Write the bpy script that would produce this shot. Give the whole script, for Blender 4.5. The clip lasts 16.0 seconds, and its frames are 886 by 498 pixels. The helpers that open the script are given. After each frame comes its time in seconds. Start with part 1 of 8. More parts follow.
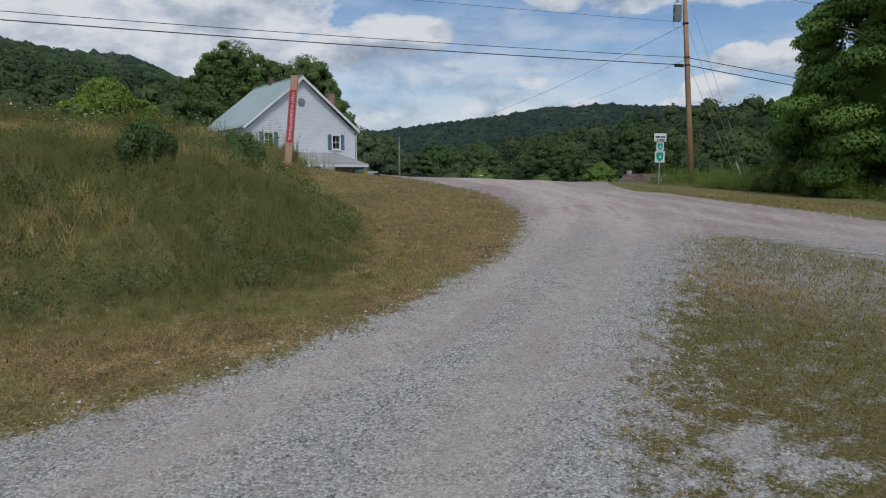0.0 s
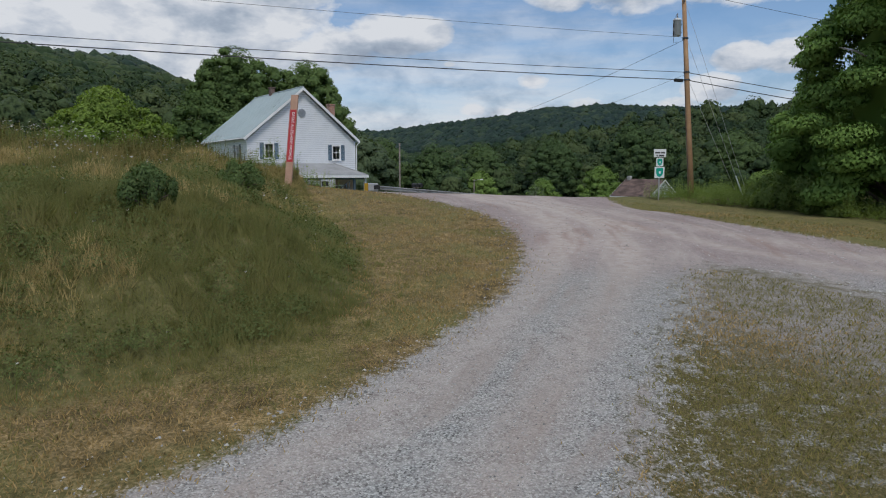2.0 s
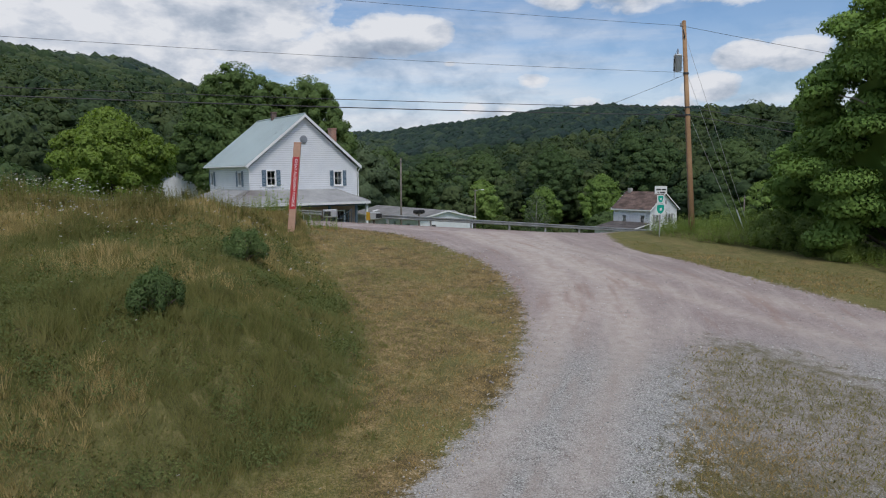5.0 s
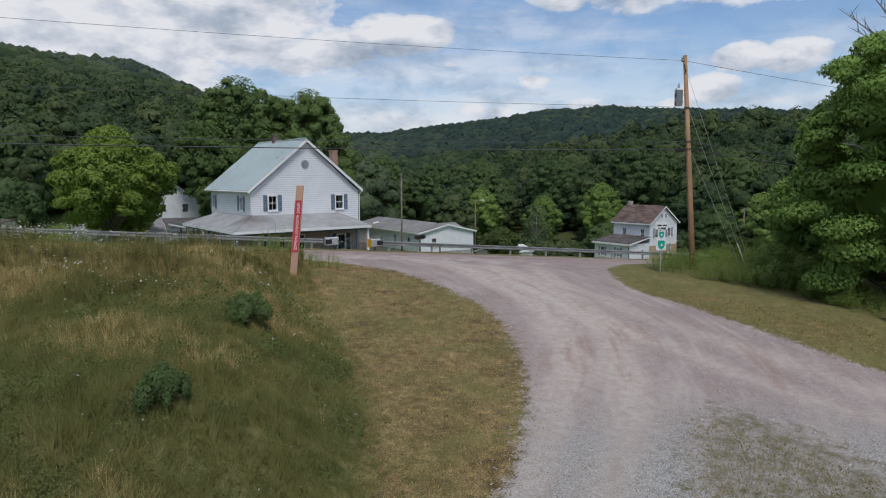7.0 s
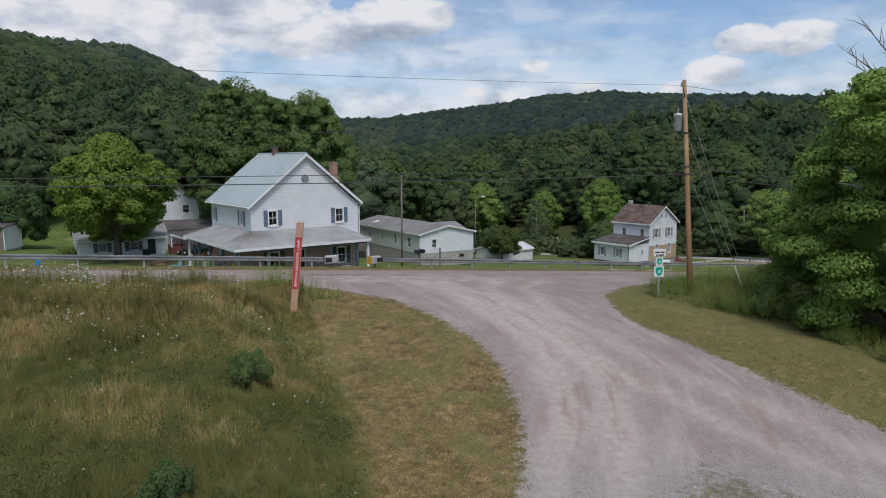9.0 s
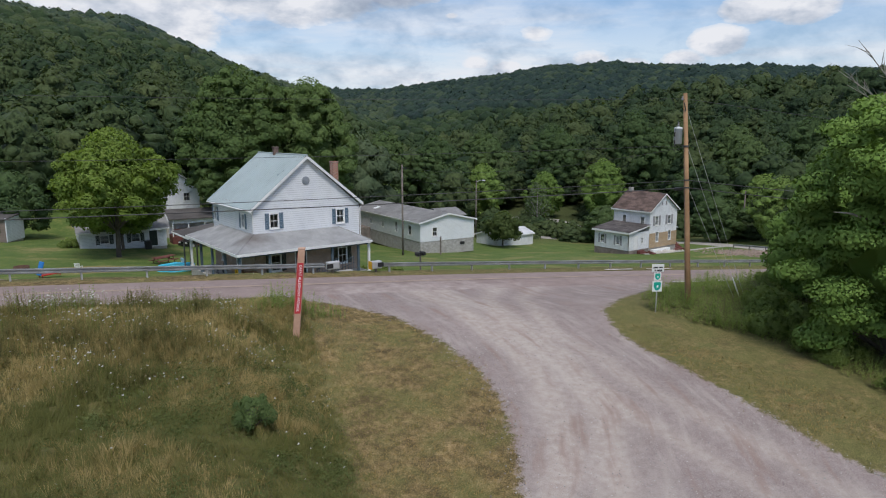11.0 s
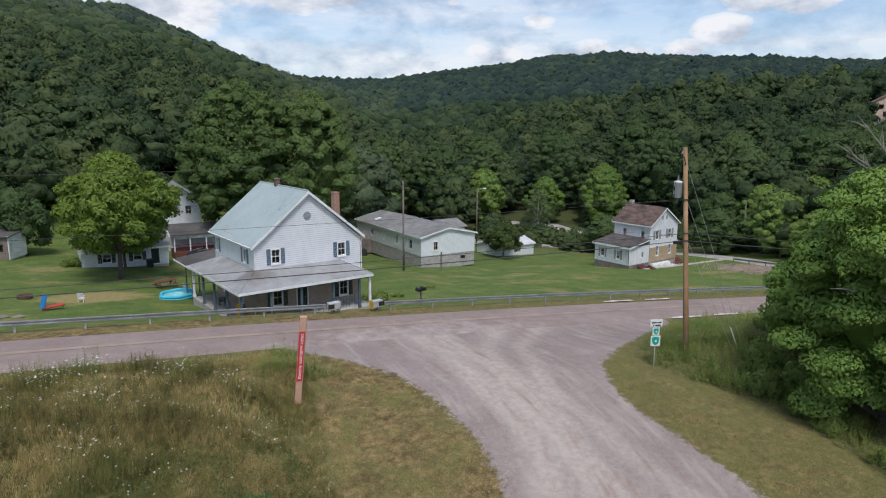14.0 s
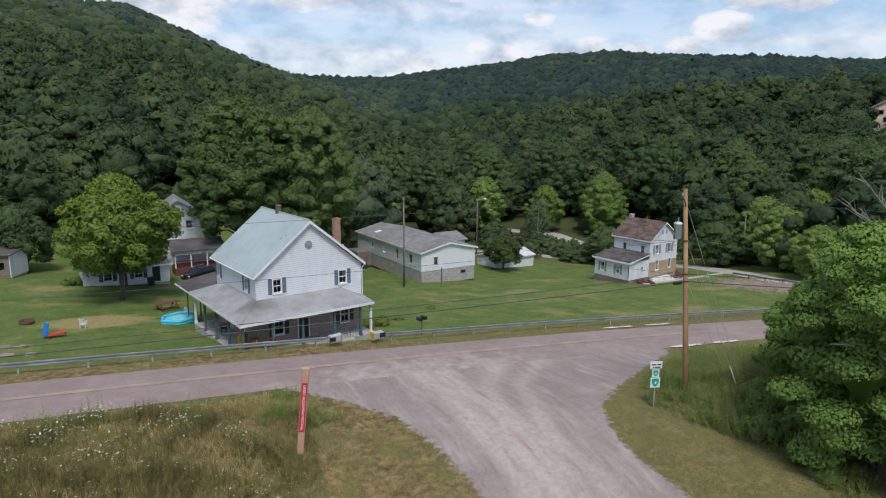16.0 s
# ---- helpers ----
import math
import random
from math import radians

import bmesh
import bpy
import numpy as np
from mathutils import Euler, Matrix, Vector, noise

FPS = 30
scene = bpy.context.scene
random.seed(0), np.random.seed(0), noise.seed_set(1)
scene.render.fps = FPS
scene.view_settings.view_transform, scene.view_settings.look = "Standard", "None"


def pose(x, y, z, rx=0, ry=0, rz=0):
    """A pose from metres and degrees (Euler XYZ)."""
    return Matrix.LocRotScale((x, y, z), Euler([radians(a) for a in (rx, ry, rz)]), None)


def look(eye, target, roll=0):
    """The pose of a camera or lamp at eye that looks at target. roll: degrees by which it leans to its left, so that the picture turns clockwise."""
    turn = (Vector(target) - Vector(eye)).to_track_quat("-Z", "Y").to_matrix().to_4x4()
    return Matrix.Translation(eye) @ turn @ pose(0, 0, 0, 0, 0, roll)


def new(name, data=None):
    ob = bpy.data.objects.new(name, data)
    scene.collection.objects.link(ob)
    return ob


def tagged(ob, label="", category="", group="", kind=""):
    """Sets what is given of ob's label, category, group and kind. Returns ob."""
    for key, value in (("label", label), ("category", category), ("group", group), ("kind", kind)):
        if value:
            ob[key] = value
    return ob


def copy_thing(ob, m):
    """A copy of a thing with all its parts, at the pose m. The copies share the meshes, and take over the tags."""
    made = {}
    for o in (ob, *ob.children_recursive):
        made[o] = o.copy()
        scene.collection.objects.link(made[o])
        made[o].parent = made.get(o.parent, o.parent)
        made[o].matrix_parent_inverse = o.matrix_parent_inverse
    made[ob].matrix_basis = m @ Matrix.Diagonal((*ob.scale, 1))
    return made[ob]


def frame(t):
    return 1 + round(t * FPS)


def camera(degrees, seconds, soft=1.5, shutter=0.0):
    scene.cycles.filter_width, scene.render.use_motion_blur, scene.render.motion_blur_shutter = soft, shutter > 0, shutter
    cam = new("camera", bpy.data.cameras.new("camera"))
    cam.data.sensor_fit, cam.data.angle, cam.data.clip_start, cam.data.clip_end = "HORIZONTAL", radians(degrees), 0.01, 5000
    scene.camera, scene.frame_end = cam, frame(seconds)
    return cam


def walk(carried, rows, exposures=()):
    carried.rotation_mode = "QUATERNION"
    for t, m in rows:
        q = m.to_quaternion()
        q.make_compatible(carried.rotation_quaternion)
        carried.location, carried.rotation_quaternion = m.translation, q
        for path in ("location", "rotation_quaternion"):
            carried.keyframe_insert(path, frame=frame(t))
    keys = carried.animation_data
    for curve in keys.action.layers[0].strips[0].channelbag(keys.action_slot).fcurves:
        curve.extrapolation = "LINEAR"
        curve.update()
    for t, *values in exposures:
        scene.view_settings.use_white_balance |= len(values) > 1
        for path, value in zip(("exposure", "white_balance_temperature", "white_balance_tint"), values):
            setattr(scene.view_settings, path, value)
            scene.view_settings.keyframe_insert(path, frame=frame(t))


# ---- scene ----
cam = camera(66.0, 16.0, soft=1.1)
PATH = [
    (0, (-0.184, -0.26, 1.301), (1.013, 1.328, 1.088), -0.2),
    (0.5, (-0.214, -0.262, 1.445), (0.983, 1.326, 1.232), -0.2),
    (1, (-0.216, -0.255, 1.637), (0.982, 1.332, 1.424), -0.2),
    (1.5, (-0.193, -0.245, 1.899), (1.004, 1.343, 1.687), -0.2),
    (2, (-0.141, -0.253, 2.188), (1.055, 1.336, 1.974), -0.2),
    (2.5, (-0.109, -0.257, 2.474), (1.086, 1.332, 2.258), -0.2),
    (3, (-0.091, -0.25, 2.785), (1.104, 1.34, 2.571), -0.3),
    (3.5, (-0.091, -0.24, 3.103), (1.103, 1.35, 2.889), -0.4),
    (4, (-0.106, -0.227, 3.464), (1.088, 1.363, 3.25), -0.4),
    (6.5, (-0.179, -0.072, 5.737), (1.015, 1.518, 5.52), -0.2),
    (7, (-0.157, -0.045, 6.255), (1.037, 1.544, 6.041), -0.2),
    (7.5, (-0.143, -0.044, 6.828), (1.051, 1.546, 6.613), -0.2),
    (8, (-0.108, -0.057, 7.419), (1.085, 1.533, 7.195), -0.2),
    (8.5, (-0.075, -0.067, 8.001), (1.116, 1.522, 7.764), -0.2),
    (9, (-0.07, -0.073, 8.65), (1.12, 1.514, 8.391), -0.2),
    (11.5, (0.0, -0.039, 11.807), (1.178, 1.537, 11.451), -0.1),
    (12, (0.025, -0.009, 12.438), (1.201, 1.567, 12.072), -0.0),
    (12.5, (0.092, 0.059, 13.076), (1.266, 1.633, 12.7), -0.1),
    (13, (0.172, 0.139, 13.695), (1.347, 1.713, 13.32), 0.0),
    (13.5, (0.222, 0.148, 14.358), (1.396, 1.722, 13.981), 0.0),
    (14, (0.223, 0.235, 14.96), (1.398, 1.81, 14.584), 0.1),
    (14.5, (0.283, 0.308, 15.58), (1.458, 1.883, 15.204), 0.1),
    (15, (0.284, 0.386, 16.233), (1.459, 1.961, 15.857), 0.1),
    (15.5, (0.326, 0.453, 16.871), (1.501, 2.027, 16.492), 0.1),
    (16, (0.318, 0.524, 17.536), (1.492, 2.096, 17.153), 0.2),
]
walk(cam, [(t, look(eye, target, roll)) for t, eye, target, roll in PATH], [(0, -0.18, 6400, 10), (4, -0.05, 6470, 11), (7, 0.0, 6510, 12), (9, 0.02, 6530, 12), (12, 0.18, 6530, 12), (16, 0.25, 6530, 12)])

# ---- light and sky ----
SUN_EL, SUN_AZ = 58.0, 205.0  # degrees; azimuth clockwise from +y


def to_sun():
    e, a = radians(SUN_EL), radians(SUN_AZ)
    return Vector((math.cos(e) * math.sin(a), math.cos(e) * math.cos(a), math.sin(e)))


sun = new("sun", bpy.data.lights.new("sun", "SUN"))
sun.data.energy, sun.data.angle, sun.data.color = 2.2, radians(18), (1.0, 0.96, 0.9)
sun.matrix_world = look((0, 0, 60), Vector((0, 0, 60)) - to_sun())


def link(tree, a, b):
    tree.links.new(a, b)


def maths(tree, op, a, b=None, clamp=False):
    n = tree.nodes.new("ShaderNodeMath")
    n.operation, n.use_clamp = op, clamp
    for i, v in enumerate((a, b)):
        if v is None:
            continue
        if isinstance(v, (int, float)):
            n.inputs[i].default_value = v
        else:
            tree.links.new(v, n.inputs[i])
    return n.outputs[0]


def ramp(tree, fac, stops):
    n = tree.nodes.new("ShaderNodeValToRGB")
    els = n.color_ramp.elements
    while len(els) < len(stops):
        els.new(0.5)
    for e, (p, c) in zip(els, stops):
        e.position = p
        e.color = (*c, 1) if isinstance(c, tuple) else (c, c, c, 1)
    tree.links.new(fac, n.inputs[0])
    return n.outputs[0]


def mix(tree, fac, a, b, blend="MIX"):
    n = tree.nodes.new("ShaderNodeMix")
    n.data_type, n.blend_type = "RGBA", blend
    for i, v in ((0, fac), (6, a), (7, b)):
        if isinstance(v, (int, float)):
            n.inputs[i].default_value = v
        elif isinstance(v, tuple):
            n.inputs[i].default_value = (*v, 1)
        else:
            tree.links.new(v, n.inputs[i])
    return n.outputs[2]


def noise_of(tree, vec, scale, detail=4.0, rough=0.55, color=False):
    n = tree.nodes.new("ShaderNodeTexNoise")
    n.inputs["Scale"].default_value, n.inputs["Detail"].default_value, n.inputs["Roughness"].default_value = scale, detail, rough
    tree.links.new(vec, n.inputs["Vector"])
    return n.outputs["Color" if color else "Fac"]


world = bpy.data.worlds.new("sky")
scene.world = world
world.use_nodes = True
wt = world.node_tree
wt.nodes.clear()
sky = wt.nodes.new("ShaderNodeTexSky")
sky.sky_type, sky.sun_disc = "NISHITA", False
sky.sun_elevation, sky.sun_rotation = radians(SUN_EL), radians(SUN_AZ)
sky.air_density, sky.dust_density, sky.ozone_density, sky.altitude = 1.0, 1.2, 1.5, 500.0
tc = wt.nodes.new("ShaderNodeTexCoord")
way = tc.outputs["Generated"]
stretch = wt.nodes.new("ShaderNodeVectorMath")
stretch.operation = "MULTIPLY"
stretch.inputs[1].default_value = (1.0, 1.0, 2.1)
link(wt, way, stretch.inputs[0])
warp = noise_of(wt, stretch.outputs[0], 6.0, 4.0, 0.5, color=True)
bent = wt.nodes.new("ShaderNodeVectorMath")
bent.operation = "MULTIPLY_ADD"
bent.inputs[1].default_value = (0.05, 0.05, 0.05)
link(wt, warp, bent.inputs[0])
link(wt, stretch.outputs[0], bent.inputs[2])
billow = noise_of(wt, bent.outputs[0], 9.0, 10.0, 0.60)
# heaps of cumulus: azimuth, elevation, half width in degrees, weight
HEAPS = [(9.5, 11.5, 7.0, 1.0), (19.3, 12.0, 7.5, 1.0), (14.0, 8.6, 6.5, 0.9), (25.2, 9.6, 3.2, 0.9), (29.0, 10.2, 3.6, 1.0), (32.2, 11.0, 3.6, 1.0), (35.2, 11.3, 3.0, 1.0),
         (37.5, 9.0, 0.8, 0.7), (44.3, 7.6, 1.7, 0.62), (39.6, 5.4, 1.5, 0.62), (46.5, 14.0, 3.0, 0.75), (52.0, 15.0, 5.0, 0.9), (59.0, 15.5, 5.6, 1.0), (65.5, 15.5, 5.6, 1.0),
         (58.0, 6.6, 2.4, 1.0), (60.2, 8.8, 2.4, 1.0), (63.6, 8.6, 2.7, 1.0), (42.0, 5.0, 1.6, 0.7), (48.5, 5.4, 1.8, 0.7), (52.0, 5.0, 1.6, 0.7), (55.5, 5.4, 1.8, 0.8), (3.0, 9.0, 7.0, 1.0), (24.0, 17.0, 8.0, 0.9), (61.0, 20.0, 8.0, 0.8), (2.0, 20.0, 9.0, 0.8)]
heap, rise = 0.0, 0.0
up = wt.nodes.new("ShaderNodeSeparateXYZ")
link(wt, way, up.inputs[0])
for az, el, half, amount in HEAPS:
    at = Vector((math.sin(radians(az)) * math.cos(radians(el)), math.cos(radians(az)) * math.cos(radians(el)), math.sin(radians(el))))
    reach = radians(half) * 1.7
    d = wt.nodes.new("ShaderNodeVectorMath")
    d.operation = "DISTANCE"
    d.inputs[1].default_value = (at.x, at.y, at.z * 2.1)
    link(wt, stretch.outputs[0], d.inputs[0])
    m = wt.nodes.new("ShaderNodeMapRange")
    m.interpolation_type = "SMOOTHSTEP"
    m.inputs["From Min"].default_value, m.inputs["From Max"].default_value = reach, 0.0
    m.inputs["To Min"].default_value, m.inputs["To Max"].default_value = 0.0, amount
    link(wt, d.outputs["Value"], m.inputs["Value"])
    heap = maths(wt, "MAXIMUM", heap, m.outputs[0])
    lift = maths(wt, "MULTIPLY", maths(wt, "SUBTRACT", up.outputs[2], at.z), 2.2 / reach)
    rise = maths(wt, "ADD", rise, maths(wt, "MULTIPLY", lift, m.outputs[0]))
# elsewhere over the sky, loose cloud
heap = maths(wt, "MAXIMUM", heap, ramp(wt, maths(wt, "MULTIPLY", noise_of(wt, way, 2.2, 3.0, 0.5), ramp(wt, up.outputs[2], [(0.30, 0.0), (0.42, 1.0)])), [(0.42, 0.0), (0.62, 0.75)]))
dens = maths(wt, "ADD", heap, maths(wt, "MULTIPLY", maths(wt, "SUBTRACT", billow, 0.5), 1.15))
cover = ramp(wt, dens, [(0.28, 0.0), (0.39, 0.72), (0.54, 1.0)])
flat_way = wt.nodes.new("ShaderNodeVectorMath")
flat_way.operation = "MULTIPLY"
flat_way.inputs[1].default_value = (1.0, 1.0, 7.0)
link(wt, way, flat_way.inputs[0])
wisps = noise_of(wt, flat_way.outputs[0], 3.2, 7.0, 0.6)
veil = ramp(wt, wisps, [(0.44, 0.03), (0.66, 0.42)])
veil = maths(wt, "ADD", veil, ramp(wt, up.outputs[2], [(0.04, 0.72), (0.20, 0.06)]), True)
cover = maths(wt, "MAXIMUM", cover, veil)
# bright heads, blue-grey undersides
puffs = noise_of(wt, bent.outputs[0], 15.0, 6.0, 0.55)
shade = maths(wt, "ADD", maths(wt, "MULTIPLY", rise, 0.42), maths(wt, "MULTIPLY", maths(wt, "SUBTRACT", maths(wt, "ADD", maths(wt, "MULTIPLY", billow, 0.5), maths(wt, "MULTIPLY", puffs, 0.5)), 0.5), 2.4))
shade = maths(wt, "ADD", shade, 0.58)
lit = ramp(wt, shade, [(0.10, (0.42, 0.51, 0.66)), (0.34, (0.62, 0.72, 0.86)), (0.52, (0.88, 0.95, 1.06)), (0.68, (1.12, 1.16, 1.22))])
sky_dim = wt.nodes.new("ShaderNodeMix")
sky_dim.data_type, sky_dim.blend_type = "RGBA", "MULTIPLY"
sky_dim.inputs[0].default_value = 1.0
link(wt, sky.outputs[0], sky_dim.inputs[6])
sky_dim.inputs[7].default_value = (0.131, 0.162, 0.186, 1)
both = mix(wt, cover, sky_dim.outputs[2], lit)
bg = wt.nodes.new("ShaderNodeBackground")
bg.inputs["Strength"].default_value = 0.66
link(wt, both, bg.inputs["Color"])
wo = wt.nodes.new("ShaderNodeOutputWorld")
link(wt, bg.outputs[0], wo.inputs[0])

# ---- materials ----


def material(name):
    m = bpy.data.materials.new(name)
    m.use_nodes = True
    t = m.node_tree
    p = t.nodes["Principled BSDF"]
    return m, t, p


def position(t):
    return t.nodes.new("ShaderNodeNewGeometry").outputs["Position"]


def bumped(t, p, height, strength, distance=0.02):
    b = t.nodes.new("ShaderNodeBump")
    b.inputs["Strength"].default_value, b.inputs["Distance"].default_value = strength, distance
    link(t, height, b.inputs["Height"])
    link(t, b.outputs[0], p.inputs["Normal"])


def surface(name, dark, light, scale=3.0, rough=0.75, metal=0.0, bump=0.25, fine=40.0, stain=0.25, spread=0.0, spec=0.4):
    """A weathered surface: broad stains, fine grain and relief; spread varies it from object to object."""
    m, t, p = material(name)
    pos = position(t)
    broad = noise_of(t, pos, scale, 5.0, 0.6)
    grain = noise_of(t, pos, fine, 3.0, 0.6)
    f = maths(t, "ADD", maths(t, "MULTIPLY", broad, 0.65), maths(t, "MULTIPLY", grain, 0.35))
    col = ramp(t, f, [(0.30, dark), (0.68, light)])
    blot = ramp(t, noise_of(t, pos, scale * 0.37, 6.0, 0.7), [(0.35, 1.0 - stain), (0.6, 1.0)])
    col = mix(t, 1.0, col, blot, "MULTIPLY")
    if spread:
        r = t.nodes.new("ShaderNodeObjectInfo").outputs["Random"]
        col = mix(t, 1.0, col, ramp(t, r, [(0.0, 1.0 - spread), (1.0, 1.0)]), "MULTIPLY")
    link(t, col, p.inputs["Base Color"])
    link(t, ramp(t, broad, [(0.3, max(0.0, rough - 0.12)), (0.7, min(1.0, rough + 0.1))]), p.inputs["Roughness"])
    p.inputs["Metallic"].default_value = metal
    p.inputs["Specular IOR Level"].default_value = spec
    if bump:
        bumped(t, p, grain, bump, 0.01)
    return m


def siding(name, dark, light, course=0.17, stain=0.06):
    """Lapped boards: a saw-tooth of courses up the wall."""
    m, t, p = material(name)
    pos = position(t)
    sep = t.nodes.new("ShaderNodeSeparateXYZ")
    link(t, pos, sep.inputs[0])
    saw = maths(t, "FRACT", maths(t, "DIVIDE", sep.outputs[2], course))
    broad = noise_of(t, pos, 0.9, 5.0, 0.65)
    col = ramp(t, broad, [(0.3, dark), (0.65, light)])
    # recess at every lap darkened in the colour, standing for its shade
    lap_shade = ramp(t, saw, [(0.0, 0.62), (0.14, 0.80), (0.24, 1.0)])
    col = mix(t, 1.0, col, lap_shade, "MULTIPLY")
    streak = t.nodes.new("ShaderNodeVectorMath")
    streak.operation = "MULTIPLY"
    streak.inputs[1].default_value = (1.2, 1.2, 0.5)
    link(t, pos, streak.inputs[0])
    col = mix(t, 1.0, col, ramp(t, noise_of(t, streak.outputs[0], 1.5, 5.0, 0.7), [(0.3, 1.0 - stain), (0.6, 1.0)]), "MULTIPLY")
    link(t, col, p.inputs["Base Color"])
    p.inputs["Roughness"].default_value = 0.5
    bumped(t, p, saw, 0.55, 0.03)
    return m


def courses(name, dark, light, mortar, wide=0.22, high=0.075):
    m, t, p = material(name)
    pos = position(t)
    sep = t.nodes.new("ShaderNodeSeparateXYZ")
    link(t, pos, sep.inputs[0])
    com = t.nodes.new("ShaderNodeCombineXYZ")
    link(t, maths(t, "ADD", sep.outputs[0], sep.outputs[1]), com.inputs[0])
    link(t, sep.outputs[2], com.inputs[1])
    b = t.nodes.new("ShaderNodeTexBrick")
    b.inputs["Color1"].default_value, b.inputs["Color2"].default_value, b.inputs["Mortar"].default_value = (*dark, 1), (*light, 1), (*mortar, 1)
    b.inputs["Scale"].default_value, b.inputs["Brick Width"].default_value, b.inputs["Row Height"].default_value = 1.0, wide, high
    b.inputs["Mortar Size"].default_value = 0.008
    link(t, com.outputs[0], b.inputs["Vector"])
    col = mix(t, 1.0, b.outputs["Color"], ramp(t, noise_of(t, pos, 2.0, 6.0, 0.7), [(0.3, 0.7), (0.65, 1.0)]), "MULTIPLY")
    link(t, col, p.inputs["Base Color"])
    p.inputs["Roughness"].default_value = 0.9
    bumped(t, p, b.outputs["Fac"], -0.4, 0.01)
    return m


def leafy(name, dark, mid, light, thin=0.3, patch=0.12, tone="", each=0.45, fine=0.0):
    """Leaves: each leaf varies, each tree varies, with light coming through."""
    m, t, p = material(name)
    g = t.nodes.new("ShaderNodeNewGeometry")
    r = g.outputs["Random Per Island"]
    big = noise_of(t, g.outputs["Position"], patch, 3.0, 0.6)
    o = t.nodes.new("ShaderNodeObjectInfo").outputs["Random"]
    f = maths(t, "ADD", maths(t, "MULTIPLY", r, each), maths(t, "MULTIPLY", maths(t, "ADD", big, maths(t, "MULTIPLY", o, 0.5)), 0.90 - each))
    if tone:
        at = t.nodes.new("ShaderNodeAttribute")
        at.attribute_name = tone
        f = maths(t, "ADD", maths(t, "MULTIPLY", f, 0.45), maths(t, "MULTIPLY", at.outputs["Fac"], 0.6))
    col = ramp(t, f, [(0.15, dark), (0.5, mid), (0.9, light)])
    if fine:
        # sprays of single leaves; shade in the gaps between them painted into the colour
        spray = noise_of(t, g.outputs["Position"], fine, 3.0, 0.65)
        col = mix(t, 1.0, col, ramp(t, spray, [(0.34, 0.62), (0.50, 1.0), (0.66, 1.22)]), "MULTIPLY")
        bumped(t, p, spray, 0.7, 0.6 / fine)
    link(t, col, p.inputs["Base Color"])
    p.inputs["Roughness"].default_value = 0.6
    p.inputs["Specular IOR Level"].default_value = 0.10
    tr = t.nodes.new("ShaderNodeBsdfTranslucent")
    link(t, mix(t, 1.0, col, (1.0, 1.05, 0.5), "MULTIPLY"), tr.inputs["Color"])
    mx = t.nodes.new("ShaderNodeMixShader")
    mx.inputs[0].default_value = thin
    link(t, p.outputs[0], mx.inputs[1])
    link(t, tr.outputs[0], mx.inputs[2])
    link(t, mx.outputs[0], t.nodes["Material Output"].inputs["Surface"])
    return m


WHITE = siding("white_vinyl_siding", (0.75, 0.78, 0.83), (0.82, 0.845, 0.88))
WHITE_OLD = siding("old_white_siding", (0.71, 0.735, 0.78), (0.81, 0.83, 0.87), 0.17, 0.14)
TRIM = surface("white_trim_paint", (0.70, 0.71, 0.72), (0.82, 0.83, 0.84), 1.5, 0.5, bump=0.05, stain=0.1)
ROOF_METAL = surface("pale_blue_metal_roofing", (0.36, 0.44, 0.45), (0.46, 0.54, 0.55), 0.6, 0.38, 0.2, 0.05, 20, 0.15)
ROOF_PALE = surface("pale_sheet_roofing", (0.55, 0.56, 0.57), (0.70, 0.71, 0.72), 1.0, 0.45, 0.1, 0.05, 20, 0.2)
ROOF_GREY = surface("grey_shingle_roofing", (0.15, 0.15, 0.15), (0.30, 0.30, 0.30), 0.8, 0.9, bump=0.5, fine=25, stain=0.35)
ROOF_DARK = surface("dark_shingle_roofing", (0.06, 0.055, 0.055), (0.14, 0.13, 0.125), 1.0, 0.9, bump=0.5, fine=18, stain=0.4)
ROOF_BROWN = surface("brown_shingle", (0.095, 0.062, 0.055), (0.25, 0.175, 0.15), 1.4, 0.9, bump=0.4, fine=20, stain=0.4, spread=0.45)
BLUE_GREY = surface("blue_grey_paint", (0.065, 0.095, 0.125), (0.11, 0.15, 0.19), 2.0, 0.6, bump=0.08, stain=0.2)
SHUTTER = surface("blue_shutter_paint", (0.10, 0.16, 0.22), (0.16, 0.23, 0.30), 2.0, 0.55, bump=0.08)
VENT_GREY = surface("pale_grey_vent_paint", (0.36, 0.39, 0.43), (0.46, 0.49, 0.53), 2.0, 0.6, bump=0.05)
SHUTTER_GREY = surface("grey_shutter_paint", (0.22, 0.22, 0.24), (0.34, 0.34, 0.36), 2.0, 0.6, bump=0.08)
DARK_PAINT = surface("dark_green_door_paint", (0.012, 0.022, 0.02), (0.03, 0.045, 0.04), 2.0, 0.4, bump=0.05)
BRICK_TAN = courses("tan_brick", (0.38, 0.25, 0.185), (0.46, 0.33, 0.255), (0.44, 0.40, 0.36))
POLE_WHITE = surface("pale_grey_enamel", (0.55, 0.60, 0.62), (0.70, 0.74, 0.76), 2.0, 0.4, bump=0.02, stain=0.12)
BRICK_DARK = courses("sooty_brick", (0.13, 0.075, 0.06), (0.20, 0.12, 0.10), (0.22, 0.20, 0.18))
SHINGLE_GREY = surface("grey_brown_shingle", (0.075, 0.065, 0.065), (0.17, 0.15, 0.145), 1.4, 0.9, bump=0.4, fine=20, stain=0.4, spread=0.5)
BRICK_RED = courses("red_brick", (0.30, 0.12, 0.08), (0.40, 0.18, 0.12), (0.40, 0.36, 0.32))
BRICK_OCHRE = courses("ochre_brick", (0.38, 0.26, 0.14), (0.46, 0.33, 0.20), (0.44, 0.38, 0.30))
